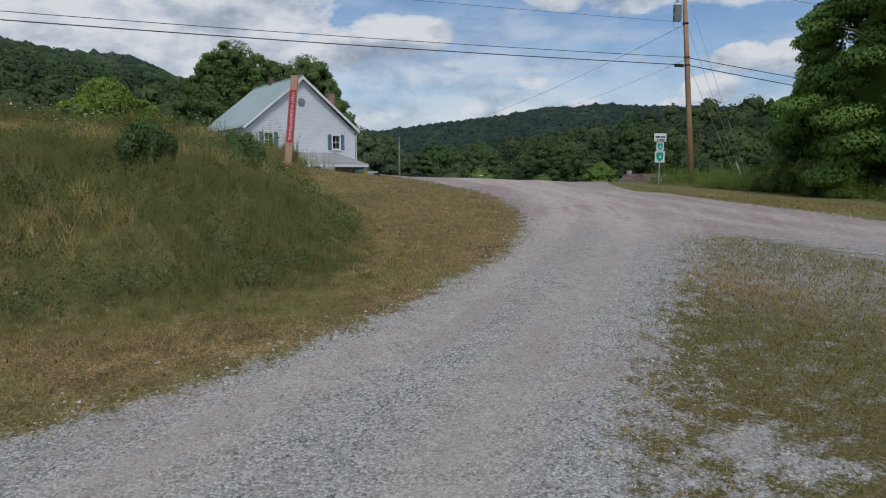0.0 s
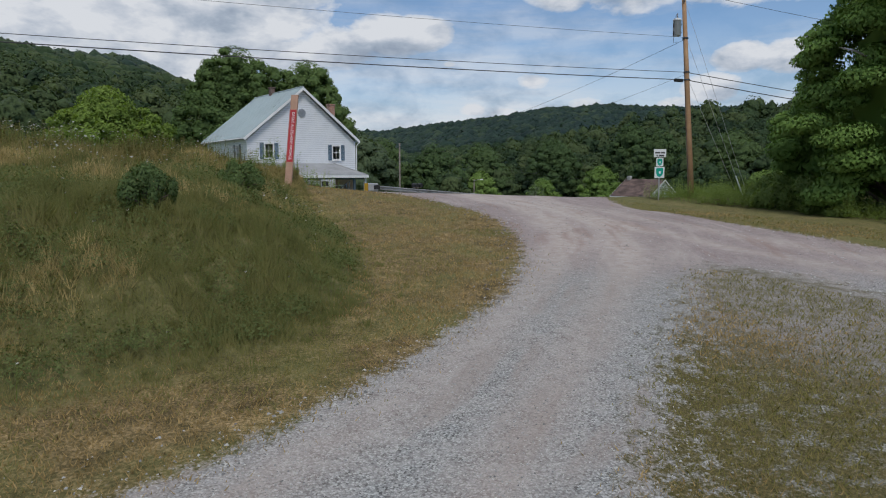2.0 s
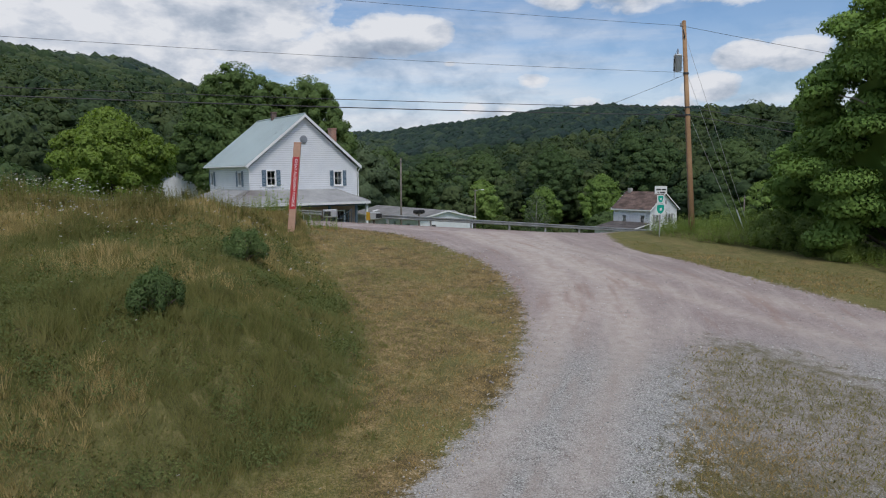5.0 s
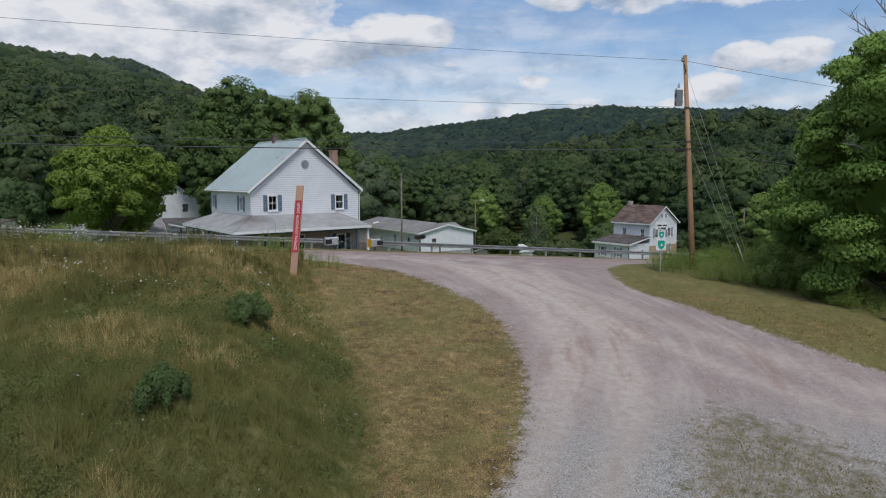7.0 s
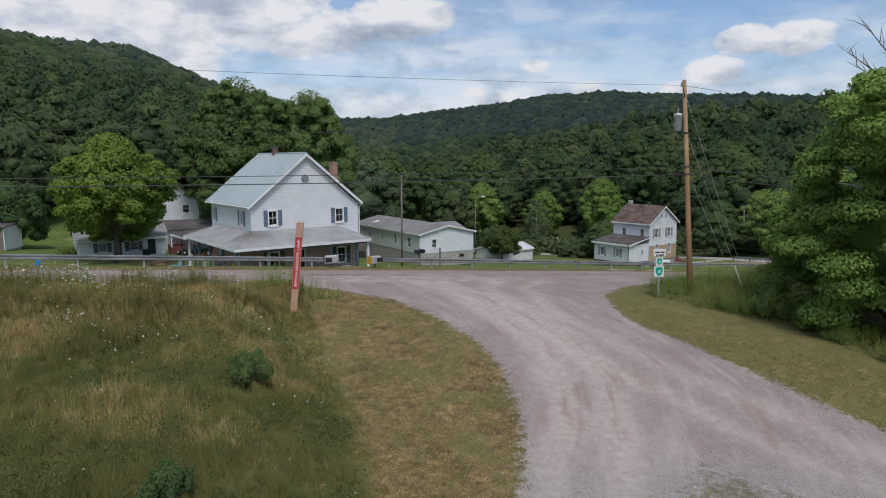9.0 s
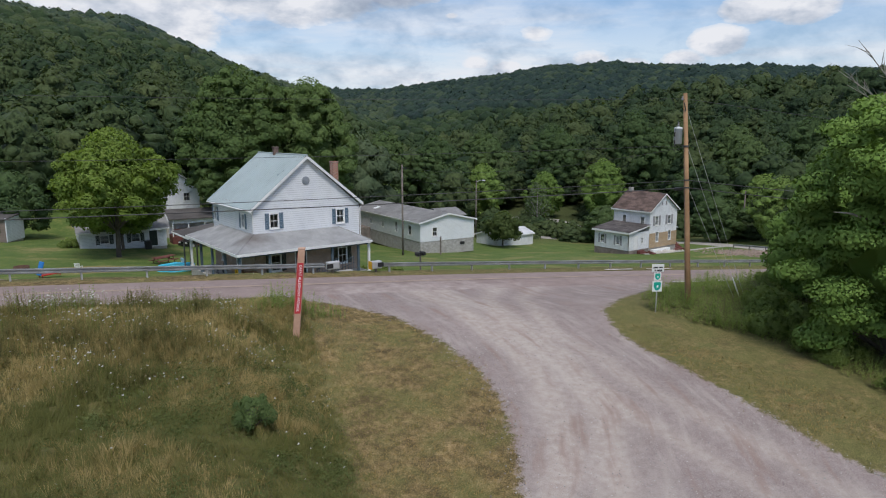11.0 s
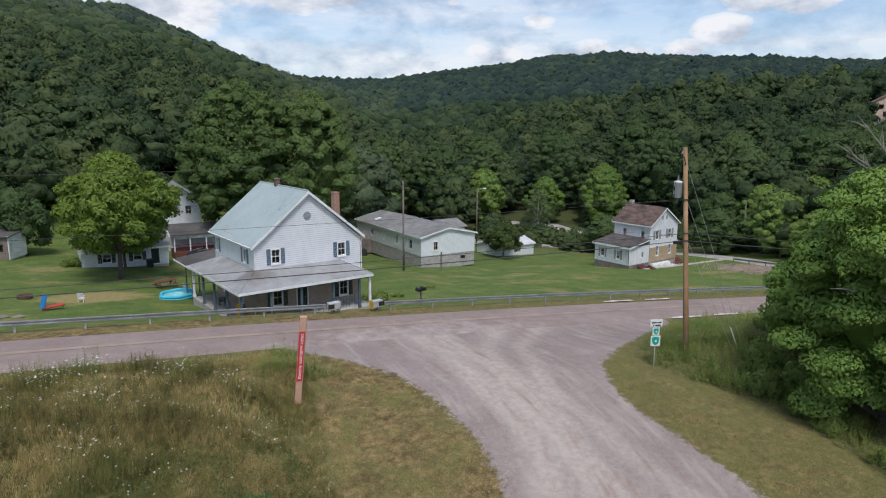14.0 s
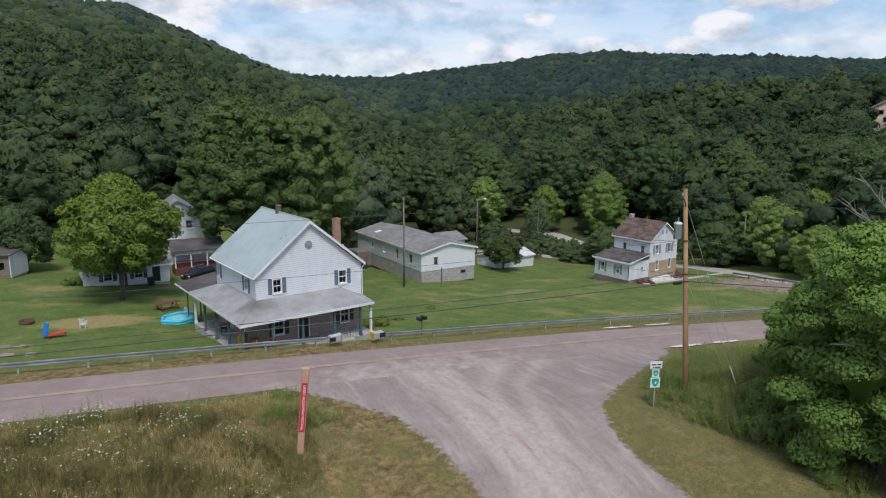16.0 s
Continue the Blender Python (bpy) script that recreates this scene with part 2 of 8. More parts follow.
CONCRETE = surface("concrete", (0.30, 0.29, 0.27), (0.48, 0.47, 0.44), 1.2, 0.9, bump=0.35, fine=30, stain=0.3)
BLOCK = courses("concrete_block", (0.36, 0.35, 0.33), (0.46, 0.45, 0.43), (0.30, 0.29, 0.28), 0.4, 0.2)
STEEL = surface("galvanised_steel", (0.44, 0.45, 0.47), (0.62, 0.63, 0.64), 1.5, 0.5, 0.4, 0.05, 15, 0.25)
STEEL_DARK = surface("dark_steel", (0.06, 0.065, 0.07), (0.12, 0.125, 0.13), 2.0, 0.5, 0.6, 0.1)
WOOD_POLE = surface("weathered_pole_timber", (0.25, 0.135, 0.065), (0.47, 0.30, 0.17), 0.7, 0.85, bump=0.4, fine=22, stain=0.35)
WOOD_POST = surface("pinkish_sawn_timber", (0.42, 0.24, 0.16), (0.58, 0.37, 0.27), 1.6, 0.75, bump=0.25, fine=25, stain=0.2)
WOOD_OLD = surface("old_grey_wood", (0.13, 0.11, 0.10), (0.30, 0.26, 0.23), 1.5, 0.9, bump=0.4, fine=22, stain=0.35)
WOOD_RED = surface("red_stained_wood", (0.11, 0.035, 0.03), (0.20, 0.075, 0.06), 1.5, 0.8, bump=0.3)
RED_PANEL = surface("red_sign_panel", (0.42, 0.025, 0.035), (0.52, 0.045, 0.05), 1.5, 0.5, bump=0.04, stain=0.15)
SIGN_WHITE = surface("white_sign_sheet", (0.70, 0.73, 0.74), (0.82, 0.85, 0.86), 2.0, 0.4, bump=0.0, stain=0.06)
SIGN_GREEN = surface("green_sign_sheet", (0.0, 0.33, 0.26), (0.01, 0.43, 0.34), 2.0, 0.4, bump=0.0, stain=0.08)
INK = surface("dark_ink", (0.03, 0.03, 0.035), (0.06, 0.06, 0.065), 2.0, 0.6, bump=0.0)
BLACK = surface("black_plastic", (0.012, 0.012, 0.013), (0.03, 0.03, 0.032), 2.0, 0.5, bump=0.05)
RUBBER = surface("black_rubber", (0.015, 0.015, 0.015), (0.035, 0.035, 0.035), 3.0, 0.85, bump=0.2)
CAR_PAINT = surface("black_car_paint", (0.008, 0.009, 0.012), (0.016, 0.017, 0.022), 2.0, 0.15, 0.3, 0.0, spec=0.8)
CABLE = surface("grey_cable_sheath", (0.045, 0.045, 0.048), (0.09, 0.09, 0.093), 1.0, 0.6, bump=0.0)
YELLOW = surface("yellow_plastic", (0.60, 0.32, 0.01), (0.75, 0.45, 0.03), 1.5, 0.5, bump=0.05, stain=0.15)
RED_PLASTIC = surface("red_plastic", (0.45, 0.03, 0.02), (0.60, 0.06, 0.04), 1.5, 0.45, bump=0.03)
BLUE_PLASTIC = surface("blue_plastic", (0.01, 0.14, 0.45), (0.03, 0.22, 0.60), 1.5, 0.45, bump=0.03)
POOL_BLUE = surface("light_blue_vinyl", (0.05, 0.48, 0.70), (0.10, 0.62, 0.82), 1.5, 0.35, bump=0.03)
POOL_RIM = surface("pale_blue_vinyl", (0.45, 0.68, 0.75), (0.62, 0.82, 0.87), 1.5, 0.4, bump=0.03)
CARTON = surface("brown_cardboard", (0.22, 0.12, 0.06), (0.34, 0.20, 0.11), 1.5, 0.85, bump=0.1)
BARK = surface("grey_brown_bark", (0.06, 0.05, 0.04), (0.16, 0.135, 0.11), 2.0, 0.95, bump=0.7, fine=14, stain=0.4)
PALE_BARK = surface("bare_pale_limb", (0.25, 0.23, 0.21), (0.45, 0.43, 0.40), 2.0, 0.9, bump=0.3)
STONE = surface("grey_stone", (0.18, 0.155, 0.135), (0.38, 0.34, 0.30), 1.5, 0.9, bump=0.4, spread=0.4)
RUST = surface("rusty_iron", (0.06, 0.035, 0.025), (0.16, 0.09, 0.06), 3.0, 0.9, bump=0.4)
LINE_WHITE = surface("worn_white_road_paint", (0.58, 0.57, 0.56), (0.80, 0.71, 0.70), 2.0, 0.8, bump=0.1, fine=18, stain=0.4)
LINE_YELLOW = surface("worn_yellow_road_paint", (0.30, 0.23, 0.195), (0.385, 0.295, 0.235), 1.2, 0.85, bump=0.1, fine=10, stain=0.3)
# tan shed boards coloured dark for the tree shade they stand in
SHED_WALL = siding("weathered_shaded_boards", (0.17, 0.135, 0.115), (0.26, 0.21, 0.185), 0.2, 0.2)
TAN_WALL = siding("tan_siding", (0.62, 0.47, 0.38), (0.72, 0.58, 0.48), 0.14)

LEAF_MAPLE = leafy("maple_leaf", (0.077, 0.135, 0.032), (0.135, 0.231, 0.050), (0.217, 0.335, 0.087), 0.22, 0.5, "", 0.32)
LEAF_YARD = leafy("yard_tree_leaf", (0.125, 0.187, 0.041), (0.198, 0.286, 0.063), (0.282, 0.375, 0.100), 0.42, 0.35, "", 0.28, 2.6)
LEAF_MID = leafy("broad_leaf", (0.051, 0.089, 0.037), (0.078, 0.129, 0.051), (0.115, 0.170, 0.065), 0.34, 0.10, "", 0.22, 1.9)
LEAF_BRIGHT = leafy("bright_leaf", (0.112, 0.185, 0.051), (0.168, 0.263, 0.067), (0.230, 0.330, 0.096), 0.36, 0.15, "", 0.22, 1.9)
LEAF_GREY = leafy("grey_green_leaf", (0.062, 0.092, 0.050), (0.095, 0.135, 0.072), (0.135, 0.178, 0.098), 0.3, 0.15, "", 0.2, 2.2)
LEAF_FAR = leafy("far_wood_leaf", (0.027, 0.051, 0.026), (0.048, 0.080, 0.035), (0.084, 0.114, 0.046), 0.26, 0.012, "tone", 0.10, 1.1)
# Bluer, darker leaf: distance haze put into the far ridge's base colour
LEAF_RIDGE = leafy("haze_tinted_ridge_leaf", (0.019, 0.039, 0.034), (0.032, 0.058, 0.042), (0.070, 0.098, 0.048), 0.2, 0.012, "tone", 0.10, 0.45)
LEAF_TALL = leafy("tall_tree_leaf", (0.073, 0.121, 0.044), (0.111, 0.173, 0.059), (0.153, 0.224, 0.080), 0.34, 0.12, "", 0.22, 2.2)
# brush leaf kept dark: the shade between the bank's mounds put into its colour
LEAF_BRUSH = leafy("bank_brush_leaf", (0.047, 0.073, 0.024), (0.092, 0.125, 0.042), (0.178, 0.205, 0.077), 0.35, 0.8, "", 0.35)
LEAF_SHRUB = leafy("shrub_leaf", (0.035, 0.06, 0.02), (0.075, 0.11, 0.035), (0.13, 0.17, 0.06), 0.40, 0.6)
LEAF_BUSH = leafy("green_bush_leaf", (0.056, 0.094, 0.037), (0.106, 0.163, 0.062), (0.181, 0.250, 0.094), 0.35, 0.6, "", 0.3)
LEAF_BANK = leafy("bank_shrub_leaf", (0.072, 0.090, 0.028), (0.120, 0.140, 0.047), (0.178, 0.192, 0.072), 0.45, 0.6, "", 0.3)
LEAF_THICKET = leafy("thicket_leaf", (0.115, 0.173, 0.049), (0.194, 0.266, 0.079), (0.288, 0.367, 0.122), 0.45, 0.5, "", 0.35)
GRASS_BANK = leafy("bank_grass", (0.076, 0.090, 0.027), (0.125, 0.135, 0.044), (0.209, 0.194, 0.079), 0.4, 0.9, "tone", 0.25)
GRASS_TALL = leafy("meadow_grass", (0.11, 0.098, 0.035), (0.26, 0.215, 0.092), (0.52, 0.41, 0.21), 0.45, 0.55, "tone", 0.3)
GRASS_WEED = leafy("roadside_weed", (0.106, 0.163, 0.043), (0.194, 0.269, 0.075), (0.325, 0.388, 0.144), 0.45, 0.5)
GRASS_DRY = leafy("dry_mown_grass", (0.123, 0.093, 0.039), (0.274, 0.193, 0.083), (0.515, 0.370, 0.177), 0.35, 1.3)
GRASS_LOW = leafy("low_grass", (0.075, 0.085, 0.024), (0.15, 0.145, 0.046), (0.25, 0.21, 0.085), 0.35, 0.5)
GRASS_BANK_WEED = leafy("bank_weed", (0.085, 0.089, 0.030), (0.170, 0.162, 0.064), (0.306, 0.255, 0.119), 0.45, 0.5)
PETAL = surface("white_flower_head", (0.36, 0.36, 0.31), (0.60, 0.60, 0.54), 9.0, 0.8, bump=0.0, stain=0.1)


def glass_pane():
    m, t, p = material("window_glass")
    p.inputs["Base Color"].default_value = (0.75, 0.80, 0.82, 1)
    p.inputs["Roughness"].default_value = 0.03
    p.inputs["Transmission Weight"].default_value = 1.0
    p.inputs["IOR"].default_value = 1.3
    return m


def still_water():
    m, t, p = material("water")
    p.inputs["Base Color"].default_value = (0.05, 0.07, 0.07, 1)
    p.inputs["Roughness"].default_value = 0.08
    bumped(t, p, noise_of(t, position(t), 1.2, 4.0, 0.6), 0.25, 0.05)
    return m


def porch_roofing():
    """Grey roll roofing, rain-washed down the slope, with a brown water stain below the corner of the house."""
    m, t, p = material("weathered_porch_roofing")
    pos = position(t)
    broad, fine = noise_of(t, pos, 0.7, 5.0, 0.6), noise_of(t, pos, 14.0, 4.0, 0.6)
    col = ramp(t, maths(t, "ADD", maths(t, "MULTIPLY", broad, 0.7), maths(t, "MULTIPLY", fine, 0.3)), [(0.34, (0.20, 0.205, 0.21)), (0.66, (0.35, 0.355, 0.36))])
    d = t.nodes.new("ShaderNodeVectorMath")
    d.operation = "DISTANCE"
    d.inputs[1].default_value = (19.3, 50.3, 3.1)
    link(t, pos, d.inputs[0])
    wet = ramp(t, maths(t, "ADD", maths(t, "MULTIPLY", d.outputs["Value"], 0.42), maths(t, "MULTIPLY", broad, 0.5)), [(0.40, 0.8), (0.95, 0.0)])
    col = mix(t, wet, col, (0.11, 0.092, 0.082))
    link(t, col, p.inputs["Base Color"])
    p.inputs["Roughness"].default_value = 0.75
    bumped(t, p, fine, 0.2, 0.01)
    return m


PORCH_ROOF = porch_roofing()
GLASS, WATER = glass_pane(), still_water()
POOL_WATER = surface("pool_water", (0.10, 0.45, 0.52), (0.16, 0.58, 0.64), 1.0, 0.1, bump=0.1, fine=4, stain=0.05)


def ground_material():
    """Bare gravel, pinkish dust, mown dry grass, tall meadow, green lawn and woodland floor, each where its attribute says."""
    m, t, p = material("ground")
    pos = position(t)

    def attr(n):
        a = t.nodes.new("ShaderNodeAttribute")
        a.attribute_name = n
        return a.outputs["Fac"]

    n_fine, n_mid, n_big = noise_of(t, pos, 22.0, 5.0, 0.7), noise_of(t, pos, 3.0, 6.0, 0.65), noise_of(t, pos, 0.45, 5.0, 0.6)
    v = t.nodes.new("ShaderNodeTexVoronoi")
    v.inputs["Scale"].default_value = 40.0
    link(t, pos, v.inputs["Vector"])
    cell = t.nodes.new("ShaderNodeSeparateColor")
    link(t, v.outputs["Color"], cell.inputs[0])
    pebble = ramp(t, cell.outputs[0], [(0.0, (0.085, 0.087, 0.085)), (0.22, (0.25, 0.255, 0.248)), (0.6, (0.345, 0.352, 0.342)), (1.0, (0.55, 0.555, 0.535))])
    pebble = mix(t, 1.0, pebble, ramp(t, v.outputs["Distance"], [(0.0, 1.0), (0.45, 0.92), (0.8, 0.55)]), "MULTIPLY")
    stones = mix(t, ramp(t, n_mid, [(0.40, 0.0), (0.75, 0.55)]), pebble, (0.36, 0.33, 0.31))
    dust = ramp(t, maths(t, "ADD", maths(t, "MULTIPLY", n_mid, 0.5), maths(t, "MULTIPLY", n_big, 0.5)),
                [(0.30, (0.20, 0.145, 0.137)), (0.5, (0.30, 0.222, 0.212)), (0.70, (0.41, 0.330, 0.312))])
    dust = mix(t, 0.35, dust, pebble)
    dust = mix(t, ramp(t, n_fine, [(0.35, 0.0), (0.75, 0.35)]), dust, (0.30, 0.24, 0.22))
    track = attr("track")
    stones = mix(t, maths(t, "MULTIPLY", track, 0.55), stones, ramp(t, n_mid, [(0.3, (0.34, 0.27, 0.235)), (0.7, (0.46, 0.41, 0.37))]))
    dust = mix(t, maths(t, "MULTIPLY", track, 0.75), dust, ramp(t, n_mid, [(0.3, (0.38, 0.315, 0.28)), (0.7, (0.52, 0.465, 0.42))]))
    lane_at = t.nodes.new("ShaderNodeCombineXYZ")
    link(t, maths(t, "MULTIPLY", attr("lane"), 1.25), lane_at.inputs[0])
    slow = t.nodes.new("ShaderNodeSeparateXYZ")
    link(t, pos, slow.inputs[0])
    link(t, maths(t, "MULTIPLY", slow.outputs[0], 0.16), lane_at.inputs[1])
    link(t, maths(t, "MULTIPLY", slow.outputs[1], 0.16), lane_at.inputs[2])
    streak = noise_of(t, lane_at.outputs[0], 1.3, 4.0, 0.55)
    stones = mix(t, ramp(t, streak, [(0.50, 0.0), (0.62, 0.5)]), stones, ramp(t, n_fine, [(0.3, (0.20, 0.165, 0.145)), (0.7, (0.40, 0.34, 0.30))]))
    dust = mix(t, ramp(t, streak, [(0.30, 0.6), (0.44, 0.0)]), dust, (0.27, 0.185, 0.155))
    dust = mix(t, ramp(t, streak, [(0.52, 0.0), (0.74, 0.5)]), dust, (0.49, 0.44, 0.40))
    dry = ramp(t, maths(t, "ADD", maths(t, "MULTIPLY", n_fine, 0.62), maths(t, "MULTIPLY", n_mid, 0.38)),
               [(0.36, (0.048, 0.042, 0.017)), (0.49, (0.155, 0.116, 0.051)), (0.62, (0.40, 0.288, 0.143))])
    dry = mix(t, 1.0, dry, ramp(t, noise_of(t, pos, 1.1, 5.0, 0.65), [(0.36, 0.62), (0.60, 1.12)]), "MULTIPLY")
    dry = mix(t, ramp(t, n_big, [(0.45, 0.0), (0.65, 0.7)]), dry, ramp(t, n_fine, [(0.33, (0.06, 0.08, 0.02)), (0.66, (0.20, 0.19, 0.07))]))
    tall = ramp(t, maths(t, "ADD", maths(t, "MULTIPLY", n_fine, 0.4), maths(t, "MULTIPLY", n_mid, 0.6)),
                [(0.30, (0.05, 0.055, 0.02)), (0.52, (0.13, 0.125, 0.048)), (0.72, (0.27, 0.215, 0.105))])
    lawn = ramp(t, maths(t, "ADD", maths(t, "MULTIPLY", n_mid, 0.5), maths(t, "MULTIPLY", n_big, 0.5)),
                [(0.32, (0.050, 0.092, 0.022)), (0.50, (0.092, 0.140, 0.034)), (0.66, (0.175, 0.188, 0.058))])
    worn = maths(t, "MAXIMUM", ramp(t, noise_of(t, pos, 0.13, 6.0, 0.65), [(0.55, 0.0), (0.70, 0.75)]), ramp(t, maths(t, "ADD", attr("worn"), maths(t, "SUBTRACT", n_big, 0.5)), [(0.35, 0.0), (0.75, 0.9)]))
    lawn = mix(t, worn, lawn, ramp(t, n_mid, [(0.3, (0.22, 0.185, 0.075)), (0.7, (0.34, 0.27, 0.13))]))
    wood = ramp(t, n_mid, [(0.3, (0.035, 0.05, 0.016)), (0.7, (0.08, 0.095, 0.035))])
    # ragged edges between the covers
    ragged = maths(t, "MULTIPLY", maths(t, "SUBTRACT", maths(t, "ADD", maths(t, "MULTIPLY", n_mid, 0.6), maths(t, "MULTIPLY", n_fine, 0.4)), 0.5), 1.7)

    def mask(n, soft=0.12):
        return ramp(t, maths(t, "ADD", attr(n), ragged), [(0.5 - soft, 0.0), (0.5 + soft, 1.0)])

    sparse = mix(t, ramp(t, maths(t, "ADD", maths(t, "MULTIPLY", n_mid, 0.6), maths(t, "MULTIPLY", n_fine, 0.4)), [(0.49, 0.0), (0.60, 0.68)]), ramp(t, n_fine, [(0.33, (0.045, 0.047, 0.015)), (0.66, (0.165, 0.13, 0.052))]), pebble)
    sparse = mix(t, maths(t, "MULTIPLY", attr("thin"), ramp(t, noise_of(t, pos, 1.7, 5.0, 0.7), [(0.40, 0.95), (0.60, 0.25)])), sparse, mix(t, 0.5, pebble, (0.27, 0.225, 0.195)))
    dry = mix(t, maths(t, "MULTIPLY", attr("verge"), ramp(t, noise_of(t, pos, 0.9, 6.0, 0.7), [(0.36, 0.95), (0.62, 0.12)])), dry, ramp(t, n_fine, [(0.33, (0.048, 0.062, 0.018)), (0.66, (0.20, 0.19, 0.070))]))
    dry = mix(t, attr("sparse"), dry, sparse)
    col = mix(t, mask("tall"), dry, tall)
    col = mix(t, attr("lawn"), col, lawn)
    col = mix(t, attr("wood"), col, wood)
    bare = mask("bare", 0.10)
    col = mix(t, bare, col, mix(t, attr("dust"), stones, dust))
    link(t, col, p.inputs["Base Color"])
    p.inputs["Roughness"].default_value = 0.95
    p.inputs["Specular IOR Level"].default_value = 0.2
    high = mix(t, bare, maths(t, "MULTIPLY", n_fine, 1.6), maths(t, "SUBTRACT", 1.0, v.outputs["Distance"]))
    bumped(t, p, high, 0.6, 0.03)
    return m


def road_material():
    m, t, p = material("worn_asphalt")
    pos = position(t)
    grain, mid, big = noise_of(t, pos, 30.0, 3.0, 0.7), noise_of(t, pos, 1.3, 6.0, 0.65), noise_of(t, pos, 0.22, 4.0, 0.6)
    f = maths(t, "ADD", maths(t, "MULTIPLY", grain, 0.3), maths(t, "ADD", maths(t, "MULTIPLY", mid, 0.35), maths(t, "MULTIPLY", big, 0.35)))
    col = ramp(t, f, [(0.32, (0.18, 0.14, 0.13)), (0.5, (0.255, 0.195, 0.18)), (0.68, (0.335, 0.272, 0.25))])
    at = t.nodes.new("ShaderNodeSeparateXYZ")
    link(t, pos, at.inputs[0])
    bend = maths(t, "ADD", maths(t, "MULTIPLY", at.outputs[0], 0.085), maths(t, "MULTIPLY", maths(t, "POWER", at.outputs[0], 2.0), 0.00085))
    inwards = maths(t, "MULTIPLY", maths(t, "SUBTRACT", maths(t, "ADD", at.outputs[1], bend), 37.5), 0.20)
    apart = maths(t, "POWER", maths(t, "MULTIPLY", maths(t, "SUBTRACT", at.outputs[0], 25.0), 0.085), 2.0)
    carried_dust = maths(t, "ADD", maths(t, "SUBTRACT", maths(t, "SUBTRACT", 1.0, inwards), apart), maths(t, "MULTIPLY", maths(t, "SUBTRACT", maths(t, "ADD", mid, big), 1.0), 1.6))
    col = mix(t, ramp(t, carried_dust, [(0.1, 0.0), (1.0, 0.7)]), col, ramp(t, mid, [(0.3, (0.30, 0.25, 0.235)), (0.7, (0.44, 0.39, 0.365))]))
    crack = t.nodes.new("ShaderNodeTexVoronoi")
    crack.feature, crack.inputs["Scale"].default_value = "DISTANCE_TO_EDGE", 0.35
    link(t, pos, crack.inputs["Vector"])
    col = mix(t, 1.0, col, ramp(t, crack.outputs["Distance"], [(0.0, 0.86), (0.012, 1.0)]), "MULTIPLY")
    link(t, col, p.inputs["Base Color"])
    p.inputs["Roughness"].default_value = 0.9
    bumped(t, p, grain, 0.3, 0.01)
    return m


GROUND, ROAD = ground_material(), road_material()

# ---- geometry helpers ----


def mesh_of(name, verts, faces, mat, smooth=False, normals=None):
    """A mesh from arrays: faces is an (n, 3) or (n, 4) array, or a list of lists."""
    me = bpy.data.meshes.new(name)
    if isinstance(faces, np.ndarray):
        verts = np.asarray(verts, np.float32)
        k = faces.shape[1]
        me.vertices.add(len(verts))
        me.vertices.foreach_set("co", verts.ravel())
        me.loops.add(faces.size)
        me.loops.foreach_set("vertex_index", faces.astype(np.int32).ravel())
        me.polygons.add(len(faces))
        me.polygons.foreach_set("loop_start", np.arange(0, faces.size, k, dtype=np.int32))
        me.update(calc_edges=True)
    else:
        me.from_pydata([tuple(v) for v in verts], [], faces)
        me.update()
    if smooth:
        me.polygons.foreach_set("use_smooth", np.ones(len(me.polygons), bool))
    if normals is not None:
        me.polygons.foreach_set("use_smooth", np.ones(len(me.polygons), bool))
        me.normals_split_custom_set_from_vertices(normals)
    me.materials.append(mat)
    return me


def part(name, bm, mat, parent, label="", smooth=False):
    """Links a bmesh as one mesh object under a thing or under a part."""
    me = bpy.data.meshes.new(name)
    bm.normal_update()
    bm.to_mesh(me)
    bm.free()
    if smooth:
        me.polygons.foreach_set("use_smooth", np.ones(len(me.polygons), bool))
    me.materials.append(mat)
    ob = new(name, me)
    ob.parent = parent
    if label:
        tagged(ob, label)
    return ob


def piece(name, me, parent, m=None):
    ob = new(name, me)
    ob.parent = parent
    if m is not None:
        ob.matrix_basis = m
    return ob


def thing(name, x, y, z, turn=0.0, label="", category="", group="", kind=""):
    ob = new(name)
    ob.empty_display_size = 0.2
    ob.matrix_basis = pose(x, y, z, 0, 0, turn)
    return tagged(ob, label, category, group, kind)


def add_box(bm, x0, y0, z0, x1, y1, z1, bevel=0.0, m=None):
    vs = [bm.verts.new(c) for c in ((x0, y0, z0), (x1, y0, z0), (x1, y1, z0), (x0, y1, z0), (x0, y0, z1), (x1, y0, z1), (x1, y1, z1), (x0, y1, z1))]
    fs = [bm.faces.new([vs[i] for i in f]) for f in ((0, 3, 2, 1), (4, 5, 6, 7), (0, 1, 5, 4), (1, 2, 6, 5), (2, 3, 7, 6), (3, 0, 4, 7))]
    if bevel:
        es = list({e for f in fs for e in f.edges})
        r = bmesh.ops.bevel(bm, geom=es, offset=bevel, segments=1, affect="EDGES")
        vs = list({v for f in r["faces"] for v in f.verts})
    if m is not None:
        bmesh.ops.transform(bm, matrix=m, verts=[v for v in vs if v.is_valid])
    return bm


def box(x0, y0, z0, x1, y1, z1, bevel=0.0):
    return add_box(bmesh.new(), x0, y0, z0, x1, y1, z1, bevel)


